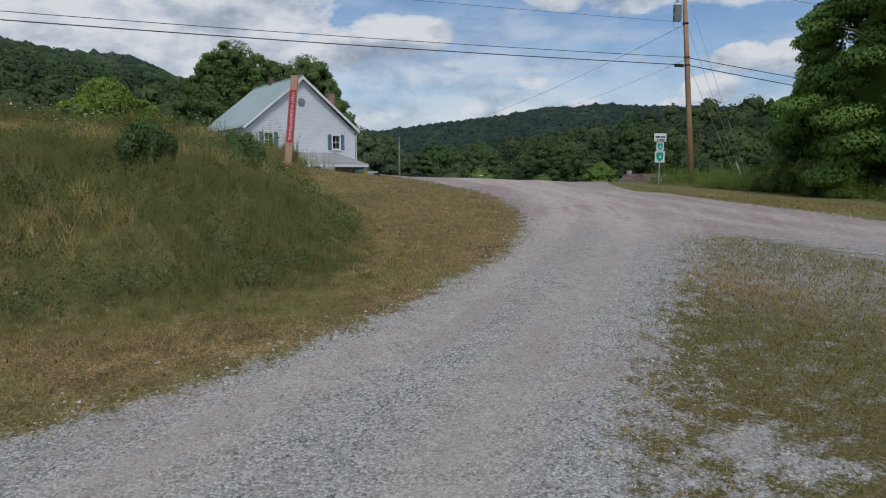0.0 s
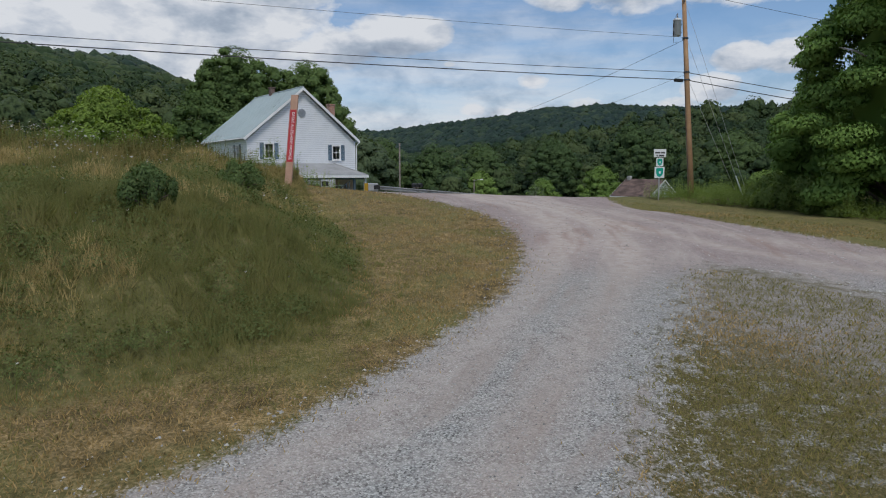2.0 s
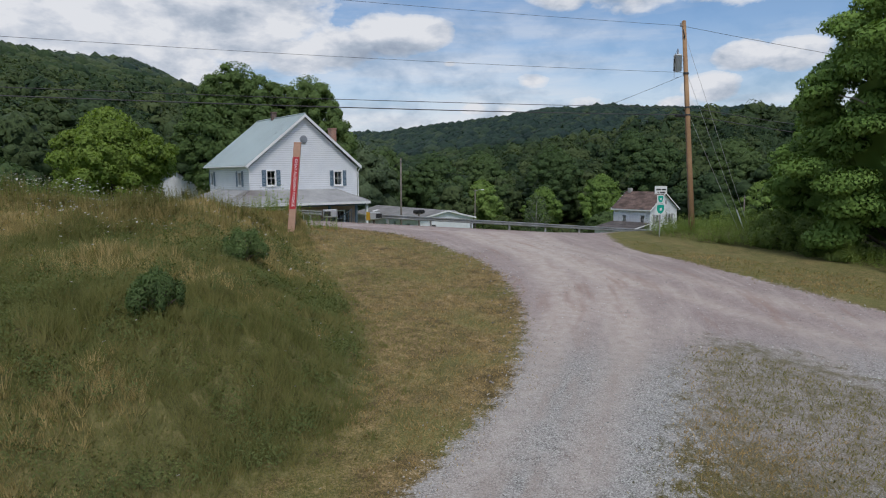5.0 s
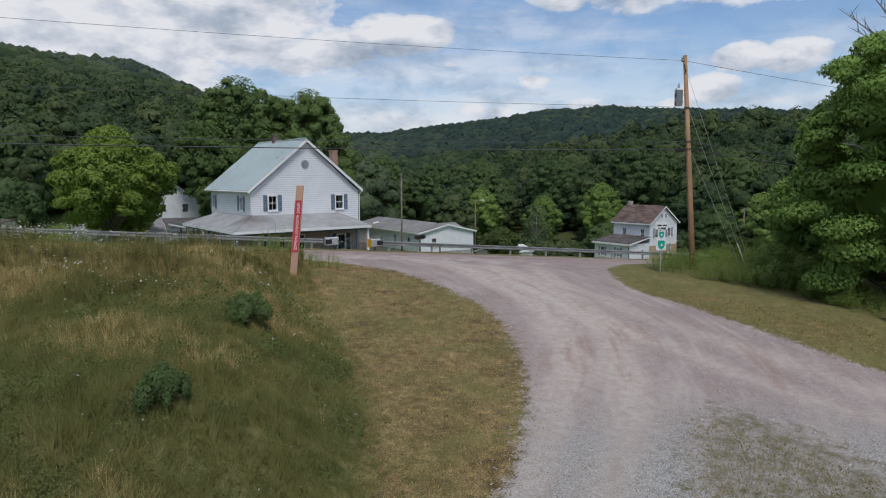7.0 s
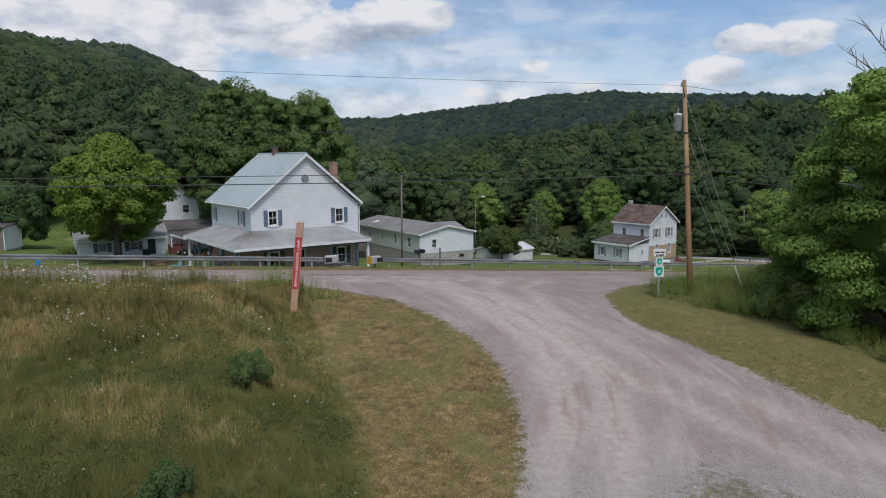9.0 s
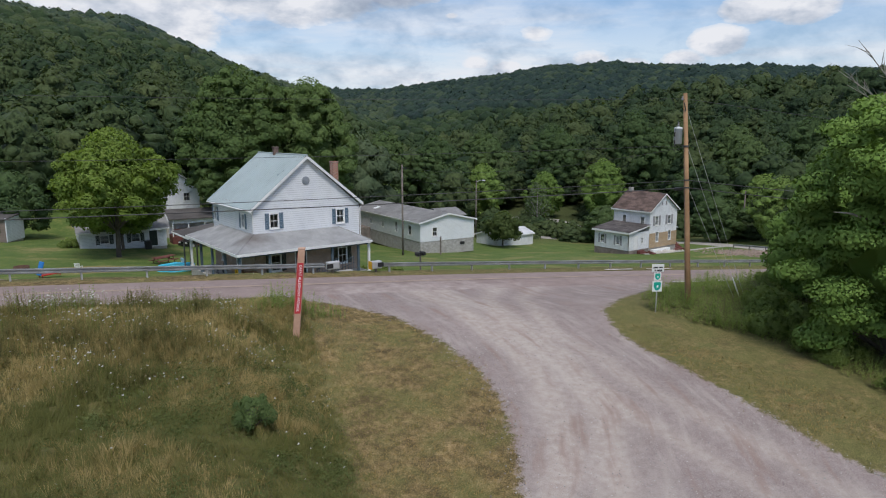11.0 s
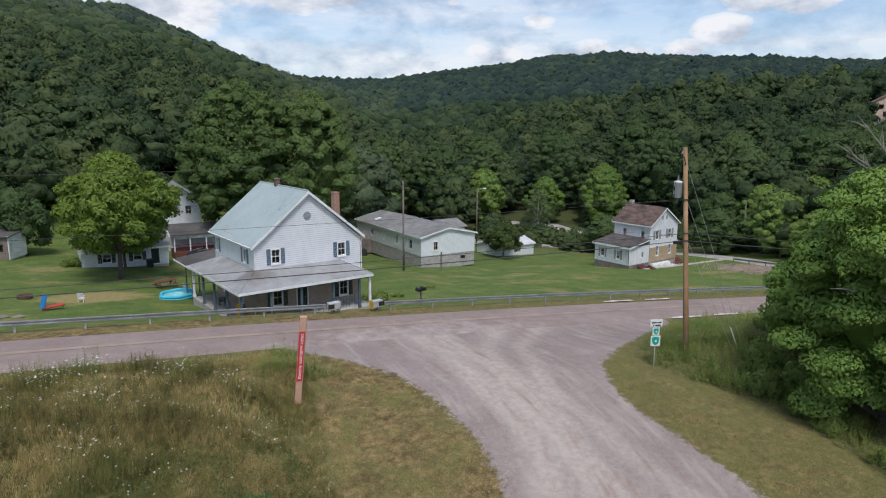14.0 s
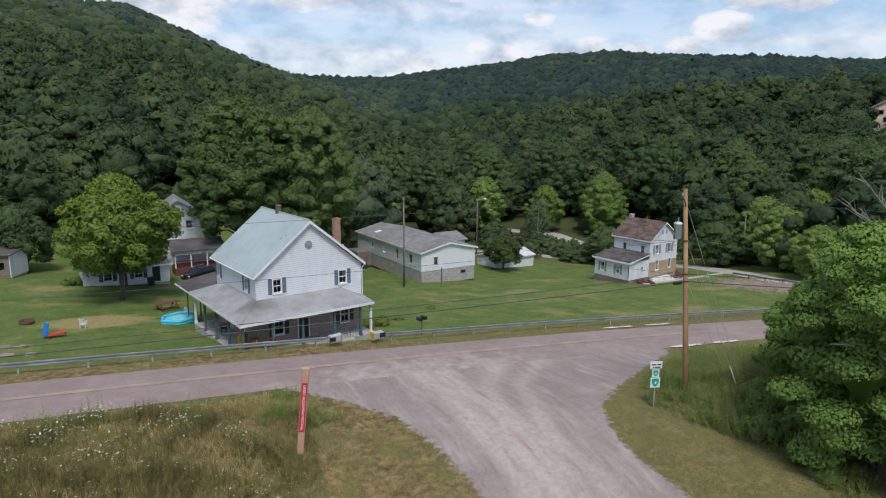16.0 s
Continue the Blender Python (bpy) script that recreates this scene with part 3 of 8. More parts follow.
def add_tube(bm, pts, radii, sides=8, caps=True):
    """A round bar through the points, tapering."""
    pts = [Vector(p) for p in pts]
    if isinstance(radii, (int, float)):
        radii = [radii] * len(pts)
    rings, side = [], None
    for i, p in enumerate(pts):
        d = (pts[min(i + 1, len(pts) - 1)] - pts[max(i - 1, 0)]).normalized()
        if side is None:
            side = d.cross(Vector((0.3, 0.2, 1.0) if abs(d.z) < 0.9 else (1, 0.1, 0))).normalized()
        side = (side - d * side.dot(d)).normalized()
        up = d.cross(side)
        rings.append([bm.verts.new(p + (side * math.cos(a) + up * math.sin(a)) * radii[i]) for a in (2 * math.pi * k / sides for k in range(sides))])
    for a, b in zip(rings, rings[1:]):
        for k in range(sides):
            bm.faces.new((a[k], a[(k + 1) % sides], b[(k + 1) % sides], b[k]))
    if caps:
        bm.faces.new(rings[0][::-1])
        bm.faces.new(rings[-1])
    return bm


def tube(pts, radii, sides=8, caps=True):
    return add_tube(bmesh.new(), pts, radii, sides, caps)


def add_prism(bm, outline, depth):
    """An outline of (x, z) pushed from y = 0 to y = depth."""
    a = [bm.verts.new((x, 0, z)) for x, z in outline]
    b = [bm.verts.new((x, depth, z)) for x, z in outline]
    n = len(outline)
    bm.faces.new(a)
    bm.faces.new(b[::-1])
    for i in range(n):
        bm.faces.new((a[i], b[i], b[(i + 1) % n], a[(i + 1) % n]))
    bmesh.ops.recalc_face_normals(bm, faces=bm.faces)
    return bm


def slab(corners, thick):
    """A roof or deck plane: four corners above, thick downwards."""
    bm = bmesh.new()
    a = [bm.verts.new(c) for c in corners]
    b = [bm.verts.new((c[0], c[1], c[2] - thick)) for c in corners]
    n = len(a)
    bm.faces.new(a)
    bm.faces.new(b[::-1])
    for i in range(n):
        bm.faces.new((a[i], b[i], b[(i + 1) % n], a[(i + 1) % n]))
    bmesh.ops.recalc_face_normals(bm, faces=bm.faces)
    return bm


def lathe(profile, sides=16):
    """A turned body from (radius, z) pairs."""
    bm = bmesh.new()
    rings = [[bm.verts.new((r * math.cos(a), r * math.sin(a), z)) for a in (2 * math.pi * k / sides for k in range(sides))] for r, z in profile]
    for a, b in zip(rings, rings[1:]):
        for k in range(sides):
            bm.faces.new((a[k], a[(k + 1) % sides], b[(k + 1) % sides], b[k]))
    bm.faces.new(rings[0][::-1])
    bm.faces.new(rings[-1])
    return bm


# ---- lie of the land ----


def smooth(a, b, x):
    t = np.clip((np.asarray(x, float) - a) / (b - a), 0, 1)
    return t * t * (3 - 2 * t)


def rail_y(x):
    return 45.5 - 0.085 * x - 0.00085 * x * x


def road_z(x):
    x = np.asarray(x, float)
    return 3.0 - 0.086 * np.clip(x, -30, 85) - 0.03 * np.clip(x - 85, 0, 60)


BANK_FOOT = [(-14, 9.5), (0.5, 9.4), (4.5, 10), (7.2, 12), (8.8, 15), (10, 18), (11.5, 22), (13.5, 28)]
BARE = [(0.2, 6.7), (2.3, 6.9), (4, 7.6), (7.1, 9.2), (9.9, 10.7), (12.5, 13), (14.8, 15.5), (17.4, 19.2), (18.8, 22.5), (19.3, 26), (19.2, 30),
        (17.7, 33.3), (15, 37.5), (15, 40), (47, 38), (46.5, 31.6), (42, 29.9), (37.6, 28.0), (33.2, 26.3), (30.2, 25), (28.4, 22.5), (27.2, 19.5), (26.7, 16.8), (26.1, 14.4), (25.3, 12), (24.6, 9.8), (24.4, 7), (25, 0), (25, -40), (17, -40),
        (17.3, 6.1), (17.9, 8.5), (17.2, 10.4), (14.8, 9.4), (11.8, 7.5), (8.6, 5.7), (6.6, 4.4), (4.7, 3.4), (4.2, 2.4), (2.5, -3), (-4, -40), (-16, -40), (-12, 0), (-6, 5.5)]


DRIVE_MID = [(-4, 0), (2.5, 4.9), (5.5, 6.4), (9, 8.6), (12.5, 10.9), (16, 13.4), (19.5, 17), (22, 21.5), (23.5, 26), (24.5, 32), (26, 40)]
BRANCH_MID = [(21, -40), (21.2, 0), (21.4, 9), (22.2, 16), (24, 24), (28, 31), (36, 37)]


THICKET = [(26, -40), (28, 0), (30, 7), (31.3, 11), (32.6, 13.8), (33.5, 15.8), (33.3, 18.8), (32.6, 21.8), (32.6, 24.2), (34.6, 26.0), (38, 27.6), (47, 30.6)]


def off_line(x, y, line, closed=False):
    """Distance from a line, positive on its left; of a closed outline, positive inside."""
    x, y = np.asarray(x, float), np.asarray(y, float)
    best, sign, odd = np.full(x.shape, 1e9), np.ones(x.shape), np.zeros(x.shape, bool)
    for (ax, ay), (bx, by) in zip(line, line[1:] + (line[:1] if closed else [])):
        dx, dy = bx - ax, by - ay
        t = np.clip(((x - ax) * dx + (y - ay) * dy) / (dx * dx + dy * dy), 0, 1)
        d = np.hypot(x - ax - t * dx, y - ay - t * dy)
        near = d < best
        sign = np.where(near, np.sign(dx * (y - ay) - dy * (x - ax)), sign)
        best = np.where(near, d, best)
        if closed and ay != by:
            odd ^= ((ay > y) != (by > y)) & (x < ax + (y - ay) * dx / dy)
    return np.where(odd, best, -best) if closed else best * sign


LEFT_RIDGE = ([-90, 3, 13, 18.7, 24, 28, 32.5, 36], [150, 150, 142, 110, 78, 58, 14, 0])
FAR_RIDGE = ([-90, 24, 32.5, 39.5, 46.5, 51, 59.5, 69.5, 120], [97, 97, 96, 119, 142, 145, 134, 116, 110])


def rumple(x, y, size):
    return np.sin(x / size + 1.3 * np.sin(y / size * 0.7)) * np.cos(y / size * 0.9 + np.sin(x / size * 0.6 + 1.0))


def hills(x, y):
    r, az = np.hypot(x, y), np.degrees(np.arctan2(x, y))
    swing = az + 1.2 * rumple(x, y, 130.0)
    left = np.interp(swing, *LEFT_RIDGE) * np.clip((r - 112) / 790, 0, 1) ** 0.9
    far = np.interp(swing, *FAR_RIDGE) * np.clip((r - 215) / 1250, 0, 1) ** 1.15
    spur = np.interp(swing, [32, 40, 47, 54, 61, 66, 100], [6, 17, 24, 31, 35, 34, 34]) * np.clip((r - 138) / 195, 0, 1) ** 1.4
    return np.maximum(left, np.maximum(far, spur)) + 2.5 * rumple(x, y, 45.0) * np.clip((r - 200) / 400, 0, 1)


HUMPS = [(rnd.uniform(0, 9.5), rnd.uniform(11, 21), rnd.uniform(0.5, 0.95), rnd.uniform(0.16, 0.40)) for rnd in [random.Random(41)] for _ in range(64)]


def humps(x, y):
    """Rounded mounds on the near end of the bank."""
    out = np.zeros(x.shape)
    near = (np.abs(x - 5) < 9) & (np.abs(y - 16) < 9)
    if near.any():
        a, b = x[near], y[near]
        h = np.zeros(a.shape)
        for cx, cy, w, tall in HUMPS:
            h = np.maximum(h, tall * np.clip(1 - ((a - cx) ** 2 + (b - cy) ** 2) / (1.6 * w) ** 2, 0, 1) ** 1.3)
        out[near] = h
    return out


def ground(x, y):
    x, y = np.asarray(x, float), np.asarray(y, float)
    yr, zr = rail_y(np.clip(x, -60, 110)), road_z(x)
    near = -1.4 + 0.02 * np.clip(x, -40, 60) + 0.075 * np.clip(y, -60, 60)
    near = np.where(x > 30, np.minimum(near, 1.15), near) - 0.22 * smooth(23, 29, x) * smooth(12, 20, y)
    bank = off_line(x, y, BANK_FOOT)
    near = near + 1.75 * smooth(-0.3, 5, bank) + smooth(0.3, 2.0, bank) * (0.10 * rumple(x + 3, y, 0.75) + 0.09 * rumple(x, y + 2, 1.5) + 0.17 * rumple(x, y, 0.40)) + 0.05 * rumple(x, y, 1.1) + 0.06 * rumple(x, y, 2.7) + smooth(0.2, 1.4, bank) * (humps(x, y) - 0.10)
    w = smooth(yr - 17.5, yr - 8.8, y)
    z = near * (1 - w) + zr * w
    knee = 66 + 0.35 * np.clip(x - 15, 0, 45)
    ye = np.where(y < knee, y, knee + 0.4 * (y - knee))
    lawn = road_z(np.clip(x, -30, 105)) + 2.89 - 0.0946 * np.minimum(ye, 150) + 0.06 * rumple(x, y, 5.0)
    v = smooth(yr + 0.7, yr + 4.2, y)
    crest = 0.75 * np.exp(-((x - 1.5) / 6.5) ** 2) * smooth(22, 30.5, y) * (1 - smooth(33, 37, y))
    swell = 0.48 * np.exp(-((x - 12.6) / 4.0) ** 2 - ((y - 28.6) / 3.3) ** 2)
    return z * (1 - v) + lawn * v + hills(x, y) + crest + swell


def gz(x, y):
    return float(ground(np.array([float(x)]), np.array([float(y)]))[0])


def build_ground():
    n, a, k = 340, 11.0, 6.05
    u = np.linspace(-1, 1, n)
    gx, gy = np.meshgrid(12 + a * np.sinh(k * u), 18 + a * np.sinh(k * u))
    x, y = gx.ravel(), gy.ravel()
    z = ground(x, y)
    i = np.arange(n * n).reshape(n, n)
    f = np.stack([i[:-1, :-1], i[:-1, 1:], i[1:, 1:], i[1:, :-1]], -1).reshape(-1, 4)
    me = mesh_of("ground", np.stack([x, y, z], 1), f, GROUND, True)
    r, az = np.hypot(x, y), np.degrees(np.arctan2(x, y))
    yr = rail_y(np.clip(x, -60, 110))
    inside = off_line(x, y, BARE, True)
    mid = np.abs(off_line(x, y, DRIVE_MID))
    turn_off = np.abs(off_line(x, y, BRANCH_MID))
    wob = 0.25 * rumple(x, y, 2.0)
    layers = {
        "track": np.clip(np.maximum(np.exp(-((mid - 1.0 + wob) / 0.5) ** 2), 0.8 * np.exp(-((turn_off - 1.1 + wob) / 0.6) ** 2)) + 0.5 * smooth(3.2, 0.5, mid) * smooth(15, 22, 0.6 * x + 0.8 * y), 0, 1),
        "bare": np.maximum(np.clip(0.5 + inside / (1.3 + 2.6 * smooth(0.2, 1.8, x - y) * smooth(20, 17.5, x)), 0, 1), smooth(1.6, 0.2, np.hypot((x - 5.55) / 0.95, (y - 2.55) / 0.75)) * 0.62),
        "lane": off_line(x, y, DRIVE_MID),
        "sparse": smooth(0.2, 1.8, x - y) * smooth(20, 17.5, x),
        "thin": smooth(0.2, 1.8, x - y) * smooth(20, 17.5, x) * smooth(9, 13.5, x),
        "verge": smooth(23, 27, x),
        "dust": smooth(14, 21, 0.6 * x + 0.8 * y),
        "tall": np.maximum(np.clip(0.5 + off_line(x, y, BANK_FOOT) / 1.5, 0, 1) * (y < yr - 6), np.clip(0.5 - off_line(x, y, THICKET) / 1.5, 0, 1) * (y < yr - 8.5)),
        "worn": smooth(1.3, 0.3, np.hypot((x - 11.0) / 6.2, (y - 68.5) / 3.4)) + 0.6 * smooth(1.2, 0.2, np.hypot((x - 62) / 6, (y - 66) / 3)),
        "lawn": smooth(0.4, 1.6, y - yr) * (1 - smooth(120, 150, r)),
        "wood": smooth(118, 150, r) * (y > 30),
    }
    for name, values in layers.items():
        at = me.attributes.new(name, "FLOAT", "POINT")
        at.data.foreach_set("value", values.astype(np.float32))
    ob = tagged(new("ground", me), "gravel drive, dry mown grass, meadow bank and lawns running to wooded hills", "ground", kind="structure")
    return ob


build_ground()


def strip(name, x0, x1, off0, off1, lift, mat, step=1.5, ragged=0.0):
    """A band along the road between two distances from its guard rail."""
    xs = np.arange(x0, x1 + 0.01, step)
    cols = np.linspace(off0, off1, max(2, int(abs(off1 - off0) / 1.2)))
    rng = np.random.default_rng(3)
    vs, fs = [], []
    for x in xs:
        for j, o in enumerate(cols):
            edge = ragged * rng.normal() if j in (0, len(cols) - 1) else 0.0
            oo = o + edge
            yy = rail_y(x) + oo
            crown = 0.05 * (1 - ((oo + 4.35) / 3.6) ** 2)
            drop = 0.16 if name == "road" and j in (0, len(cols) - 1) else 0.0
            vs.append((x, yy - (0.45 if drop and j == 0 else 0.0), float(road_z(x)) + crown + lift - drop))
    n, k = len(xs), len(cols)
    for i in range(n - 1):
        for j in range(k - 1):
            fs.append((i * k + j, (i + 1) * k + j, (i + 1) * k + j + 1, i * k + j + 1))
    me = mesh_of(name, vs, fs, mat, True)
    me.flip_normals() if me.polygons[0].normal.z < 0 else None
    return new(name, me)


tagged(strip("road", -60, 105, -8.0, -0.75, 0.05, ROAD, 1.2, 0.05), "worn pinkish-grey asphalt two-lane road with faded lines", "road", kind="structure")
tagged(strip("yellow_line", -60, 105, -4.58, -4.16, 0.065, LINE_YELLOW, 1.0), "faded yellow centre line on the asphalt road", "road marking", kind="structure")
rng = np.random.default_rng(11)
for x0, x1, o in ((46.6, 49.9, -1.1), (51.4, 54.6, -1.1), (47.3, 50.6, -7.5), (52.2, 55.2, -7.4)):
    tagged(strip("edge_line", x0, x1, o - 0.17, o + 0.17, 0.068, LINE_WHITE, 0.3, 0.04), "worn stretch of white edge line on the asphalt road", "road marking", "edge lines", "structure")


# ---- guard rails ----
W_BEAM = [(0.0, 0.0), (0.06, 0.03), (0.06, 0.09), (0.0, 0.13), (0.0, 0.18), (0.06, 0.22), (0.06, 0.28), (0.0, 0.31)]


def beam_mesh(pts):
    """A corrugated rail swept through points (x, y, z of its foot)."""
    bm = bmesh.new()
    rows = []
    for i, p in enumerate(pts):
        a, b = Vector(pts[max(i - 1, 0)]), Vector(pts[min(i + 1, len(pts) - 1)])
        out = Vector(((b - a).y, -(b - a).x, 0)).normalized()
        rows.append([bm.verts.new(Vector(p) + out * o + Vector((0, 0, h))) for o, h in W_BEAM])
    for r, s in zip(rows, rows[1:]):
        for k in range(len(W_BEAM) - 1):
            bm.faces.new((r[k], s[k], s[k + 1], r[k + 1]))
    ret = bmesh.ops.solidify(bm, geom=bm.faces[:], thickness=0.012)
    return bm


def guard_rail(x0, x1, path_y, path_z, label, group, pitch=3.6):
    xm = (x0 + x1) / 2
    root = thing("guard_rail", xm, path_y(xm), path_z(xm), 0, label, "guard rail", group)
    o = Vector((xm, path_y(xm), path_z(xm)))
    xs = np.linspace(x0, x1, max(2, int((x1 - x0) / 1.2)))
    seg = max(1, int(len(xs) / max(1, (x1 - x0) / 7.6)))
    for i in range(0, len(xs) - 1, seg):
        run = xs[i:i + seg + 1]
        if len(run) > 1:
            part("beam", beam_mesh([Vector((x, path_y(x), path_z(x) + 0.42)) - o for x in run]), STEEL, root)
    post = bmesh.new()
    for a in (-0.075, 0.065):
        add_box(post, -0.05, a, -0.3, 0.05, a + 0.01, 0.70)
    add_box(post, -0.004, -0.065, -0.3, 0.004, 0.065, 0.70)
    me = bpy.data.meshes.new("post")
    post.to_mesh(me)
    post.free()
    me.materials.append(STEEL)
    x = x0 + 0.6
    while x < x1:
        piece("post", me, root, Matrix.Translation(Vector((x, path_y(x) + 0.09, path_z(x))) - o))
        x += pitch
    return root


def rz(x):
    return float(road_z(x))


guard_rail(-12.0, 21.8, rail_y, rz, "galvanised corrugated steel guard rail on posts beside the road", "guard rails by the road")
guard_rail(26.3, 76.0, rail_y, rz, "long galvanised corrugated steel guard rail on posts above the lawn", "guard rails by the road")


# the lower rail beside the side lane runs mostly along y, so it is swept by its own points
def lane_rail():
    a, b = Vector((100.3, 57.5, 0)), Vector((95.5, 38.0, 0))
    pts = [a.lerp(b, t) for t in np.linspace(0, 1, 14)]
    for p in pts:
        p.z = gz(p.x, p.y)
    root = thing("guard_rail", pts[7].x, pts[7].y, pts[7].z, 0, "short galvanised guard rail beside the gravel side lane", "guard rail", "guard rails by the road")
    part("beam", beam_mesh([p + Vector((0, 0, 0.4)) - pts[7] for p in pts]), STEEL, root)
    for p in pts[::2]:
        part("post", box(p.x - pts[7].x - 0.06, p.y - pts[7].y - 0.06, p.z - pts[7].z - 0.3, p.x - pts[7].x + 0.06, p.y - pts[7].y + 0.06, p.z - pts[7].z + 0.62, 0.01), WOOD_OLD, root)


lane_rail()


def lane(name, line, wide, mat, label):
    vs, fs = [], []
    line = [Vector((*p, 0)) for p in line]
    pts = []
    for a, b in zip(line, line[1:]):
        k = max(2, int((b - a).length / 2))
        pts += [a.lerp(b, i / k) for i in range(k)]
    pts.append(line[-1])
    for i, p in enumerate(pts):
        d = (pts[min(i + 1, len(pts) - 1)] - pts[max(i - 1, 0)]).normalized()
        s = Vector((-d.y, d.x, 0))
        for j in range(5):
            q = p + s * wide * (j / 4 - 0.5)
            vs.append((q.x, q.y, gz(q.x, q.y) + 0.10 - 0.05 * abs(j - 2)))
    for i in range(len(pts) - 1):
        for j in range(4):
            fs.append((i * 5 + j, i * 5 + j + 1, (i + 1) * 5 + j + 1, (i + 1) * 5 + j))
    me = mesh_of(name, vs, fs, mat, True)
    me.flip_normals() if me.polygons[0].normal.z < 0 else None
    return tagged(new(name, me), label, "lane", kind="structure")


LANE = surface("pale_gravel", (0.30, 0.28, 0.26), (0.46, 0.44, 0.41), 0.8, 0.95, bump=0.3, fine=12, stain=0.25)
lane("side_lane", [(92, 34), (99, 46), (104, 58), (106, 68), (104, 80), (98, 95), (92, 108), (84, 116)], 4.2, LANE, "pale gravel side lane winding past the houses")
lane("back_lane", [(104, 80), (112, 98), (116, 112), (112, 125)], 3.5, LANE, "pale gravel lane along the far edge of the lawn")
lane("front_path", [(84, 62.5), (90, 61.8), (96, 61.2), (102, 60.5)], 1.2, CONCRETE, "narrow concrete path in front of the small house")

# ---- houses ----


def wall_panel(w, h, t, holes, rise=0.0, base=0.0):
    """A wall along x, 0 to w, base to h, thick t along y, with openings (x0, z0, x1, z1) cut through; rise adds a gable."""
    xs = sorted({0.0, w, *[v for o in holes for v in (o[0], o[2])]})
    zs = sorted({base, h, *[v for o in holes for v in (o[1], o[3])]})
    bm = bmesh.new()

    def full(i, j):
        if not (0 <= i < len(xs) - 1 and 0 <= j < len(zs) - 1):
            return False
        cx, cz = (xs[i] + xs[i + 1]) / 2, (zs[j] + zs[j + 1]) / 2
        return not any(o[0] < cx < o[2] and o[1] < cz < o[3] for o in holes)

    def quad(*c):
        bm.faces.new([bm.verts.new(v) for v in c])

    for i in range(len(xs) - 1):
        for j in range(len(zs) - 1):
            if not full(i, j):
                continue
            a, b, c, d = xs[i], xs[i + 1], zs[j], zs[j + 1]
            quad((a, 0, c), (b, 0, c), (b, 0, d), (a, 0, d))
            quad((a, t, c), (a, t, d), (b, t, d), (b, t, c))
            if not full(i - 1, j):
                quad((a, 0, c), (a, 0, d), (a, t, d), (a, t, c))
            if not full(i + 1, j):
                quad((b, 0, c), (b, t, c), (b, t, d), (b, 0, d))
            if not full(i, j - 1):
                quad((a, 0, c), (a, t, c), (b, t, c), (b, 0, c))
            if not full(i, j + 1) and not (rise and j == len(zs) - 2):
                quad((a, 0, d), (b, 0, d), (b, t, d), (a, t, d))
    if rise:
        quad((0, 0, h), (w, 0, h), (w / 2, 0, h + rise))
        quad((0, t, h), (w / 2, t, h + rise), (w, t, h))
        quad((0, 0, h), (w / 2, 0, h + rise), (w / 2, t, h + rise), (0, t, h))
        quad((w / 2, 0, h + rise), (w, 0, h), (w, t, h), (w / 2, t, h + rise))
    bmesh.ops.remove_doubles(bm, verts=bm.verts, dist=0.0005)
    bmesh.ops.recalc_face_normals(bm, faces=bm.faces)
    return bm


def fit_part(ob, m):
    ob.matrix_basis = m
    return ob


def window(parent, m, w, h, shutters=None, bars=(1, 1), trim=TRIM, deep=0.12, blind=False):
    """A sash window in an opening w by h, foot at the origin of m, facing -y."""
    bm = bmesh.new()
    e = 0.07
    for x0, z0, x1, z1 in ((-e, -e, 0.03, h + e), (w - 0.03, -e, w + e, h + e), (0.03, h - 0.03, w - 0.03, h + e), (0.03, -e, w - 0.03, 0.04)):
        add_box(bm, x0, -0.035, z0, x1, deep, z1)
    fr = fit_part(part("window", bm, trim, parent), m)
    sash = bmesh.new()
    add_box(sash, 0.03, 0.02, h / 2 - 0.025, w - 0.03, 0.07, h / 2 + 0.025)
    for z0, z1 in ((0.04, h / 2 - 0.025), (h / 2 + 0.025, h - 0.03)):
        for k in range(1, bars[0] + 1):
            x = w * k / (bars[0] + 1)
            add_box(sash, x - 0.012, 0.03, z0, x + 0.012, 0.05, z1)
    part("sash", sash, trim, fr)
    part("pane", box(0.02, 0.055, 0.02, w - 0.02, 0.062, h - 0.02), GLASS, fr).visible_shadow = False
    part("sill", box(-e - 0.03, -0.09, -e - 0.05, w + e + 0.03, -0.036, -e, 0.008), trim, fr)
    if blind:
        part("blind", box(0.03, 0.09, h * 0.45, w - 0.03, 0.10, h - 0.03), TRIM, fr, "white roller blind half down")
    if shutters is not None:
        for x0 in (-e - 0.02 - w * 0.46, w + e + 0.02):
            s = bmesh.new()
            sw = w * 0.46
            for c in ((x0, -0.04, -0.07, x0 + 0.05, 0.0 - 0.004, h + 0.07), (x0 + sw - 0.05, -0.04, -0.07, x0 + sw, -0.004, h + 0.07)):
                add_box(s, *c)
            for z in (-0.07, h / 2 - 0.03, h + 0.0):
                add_box(s, x0 + 0.05, -0.04, z, x0 + sw - 0.05, -0.004, z + 0.07)
            zz = 0.0
            while zz < h - 0.02:
                add_box(s, x0 + 0.05, -0.028, zz, x0 + sw - 0.05, -0.006, zz + 0.05)
                zz += 0.07
            part("shutter", s, shutters, fr, "louvred shutter")
    return fr


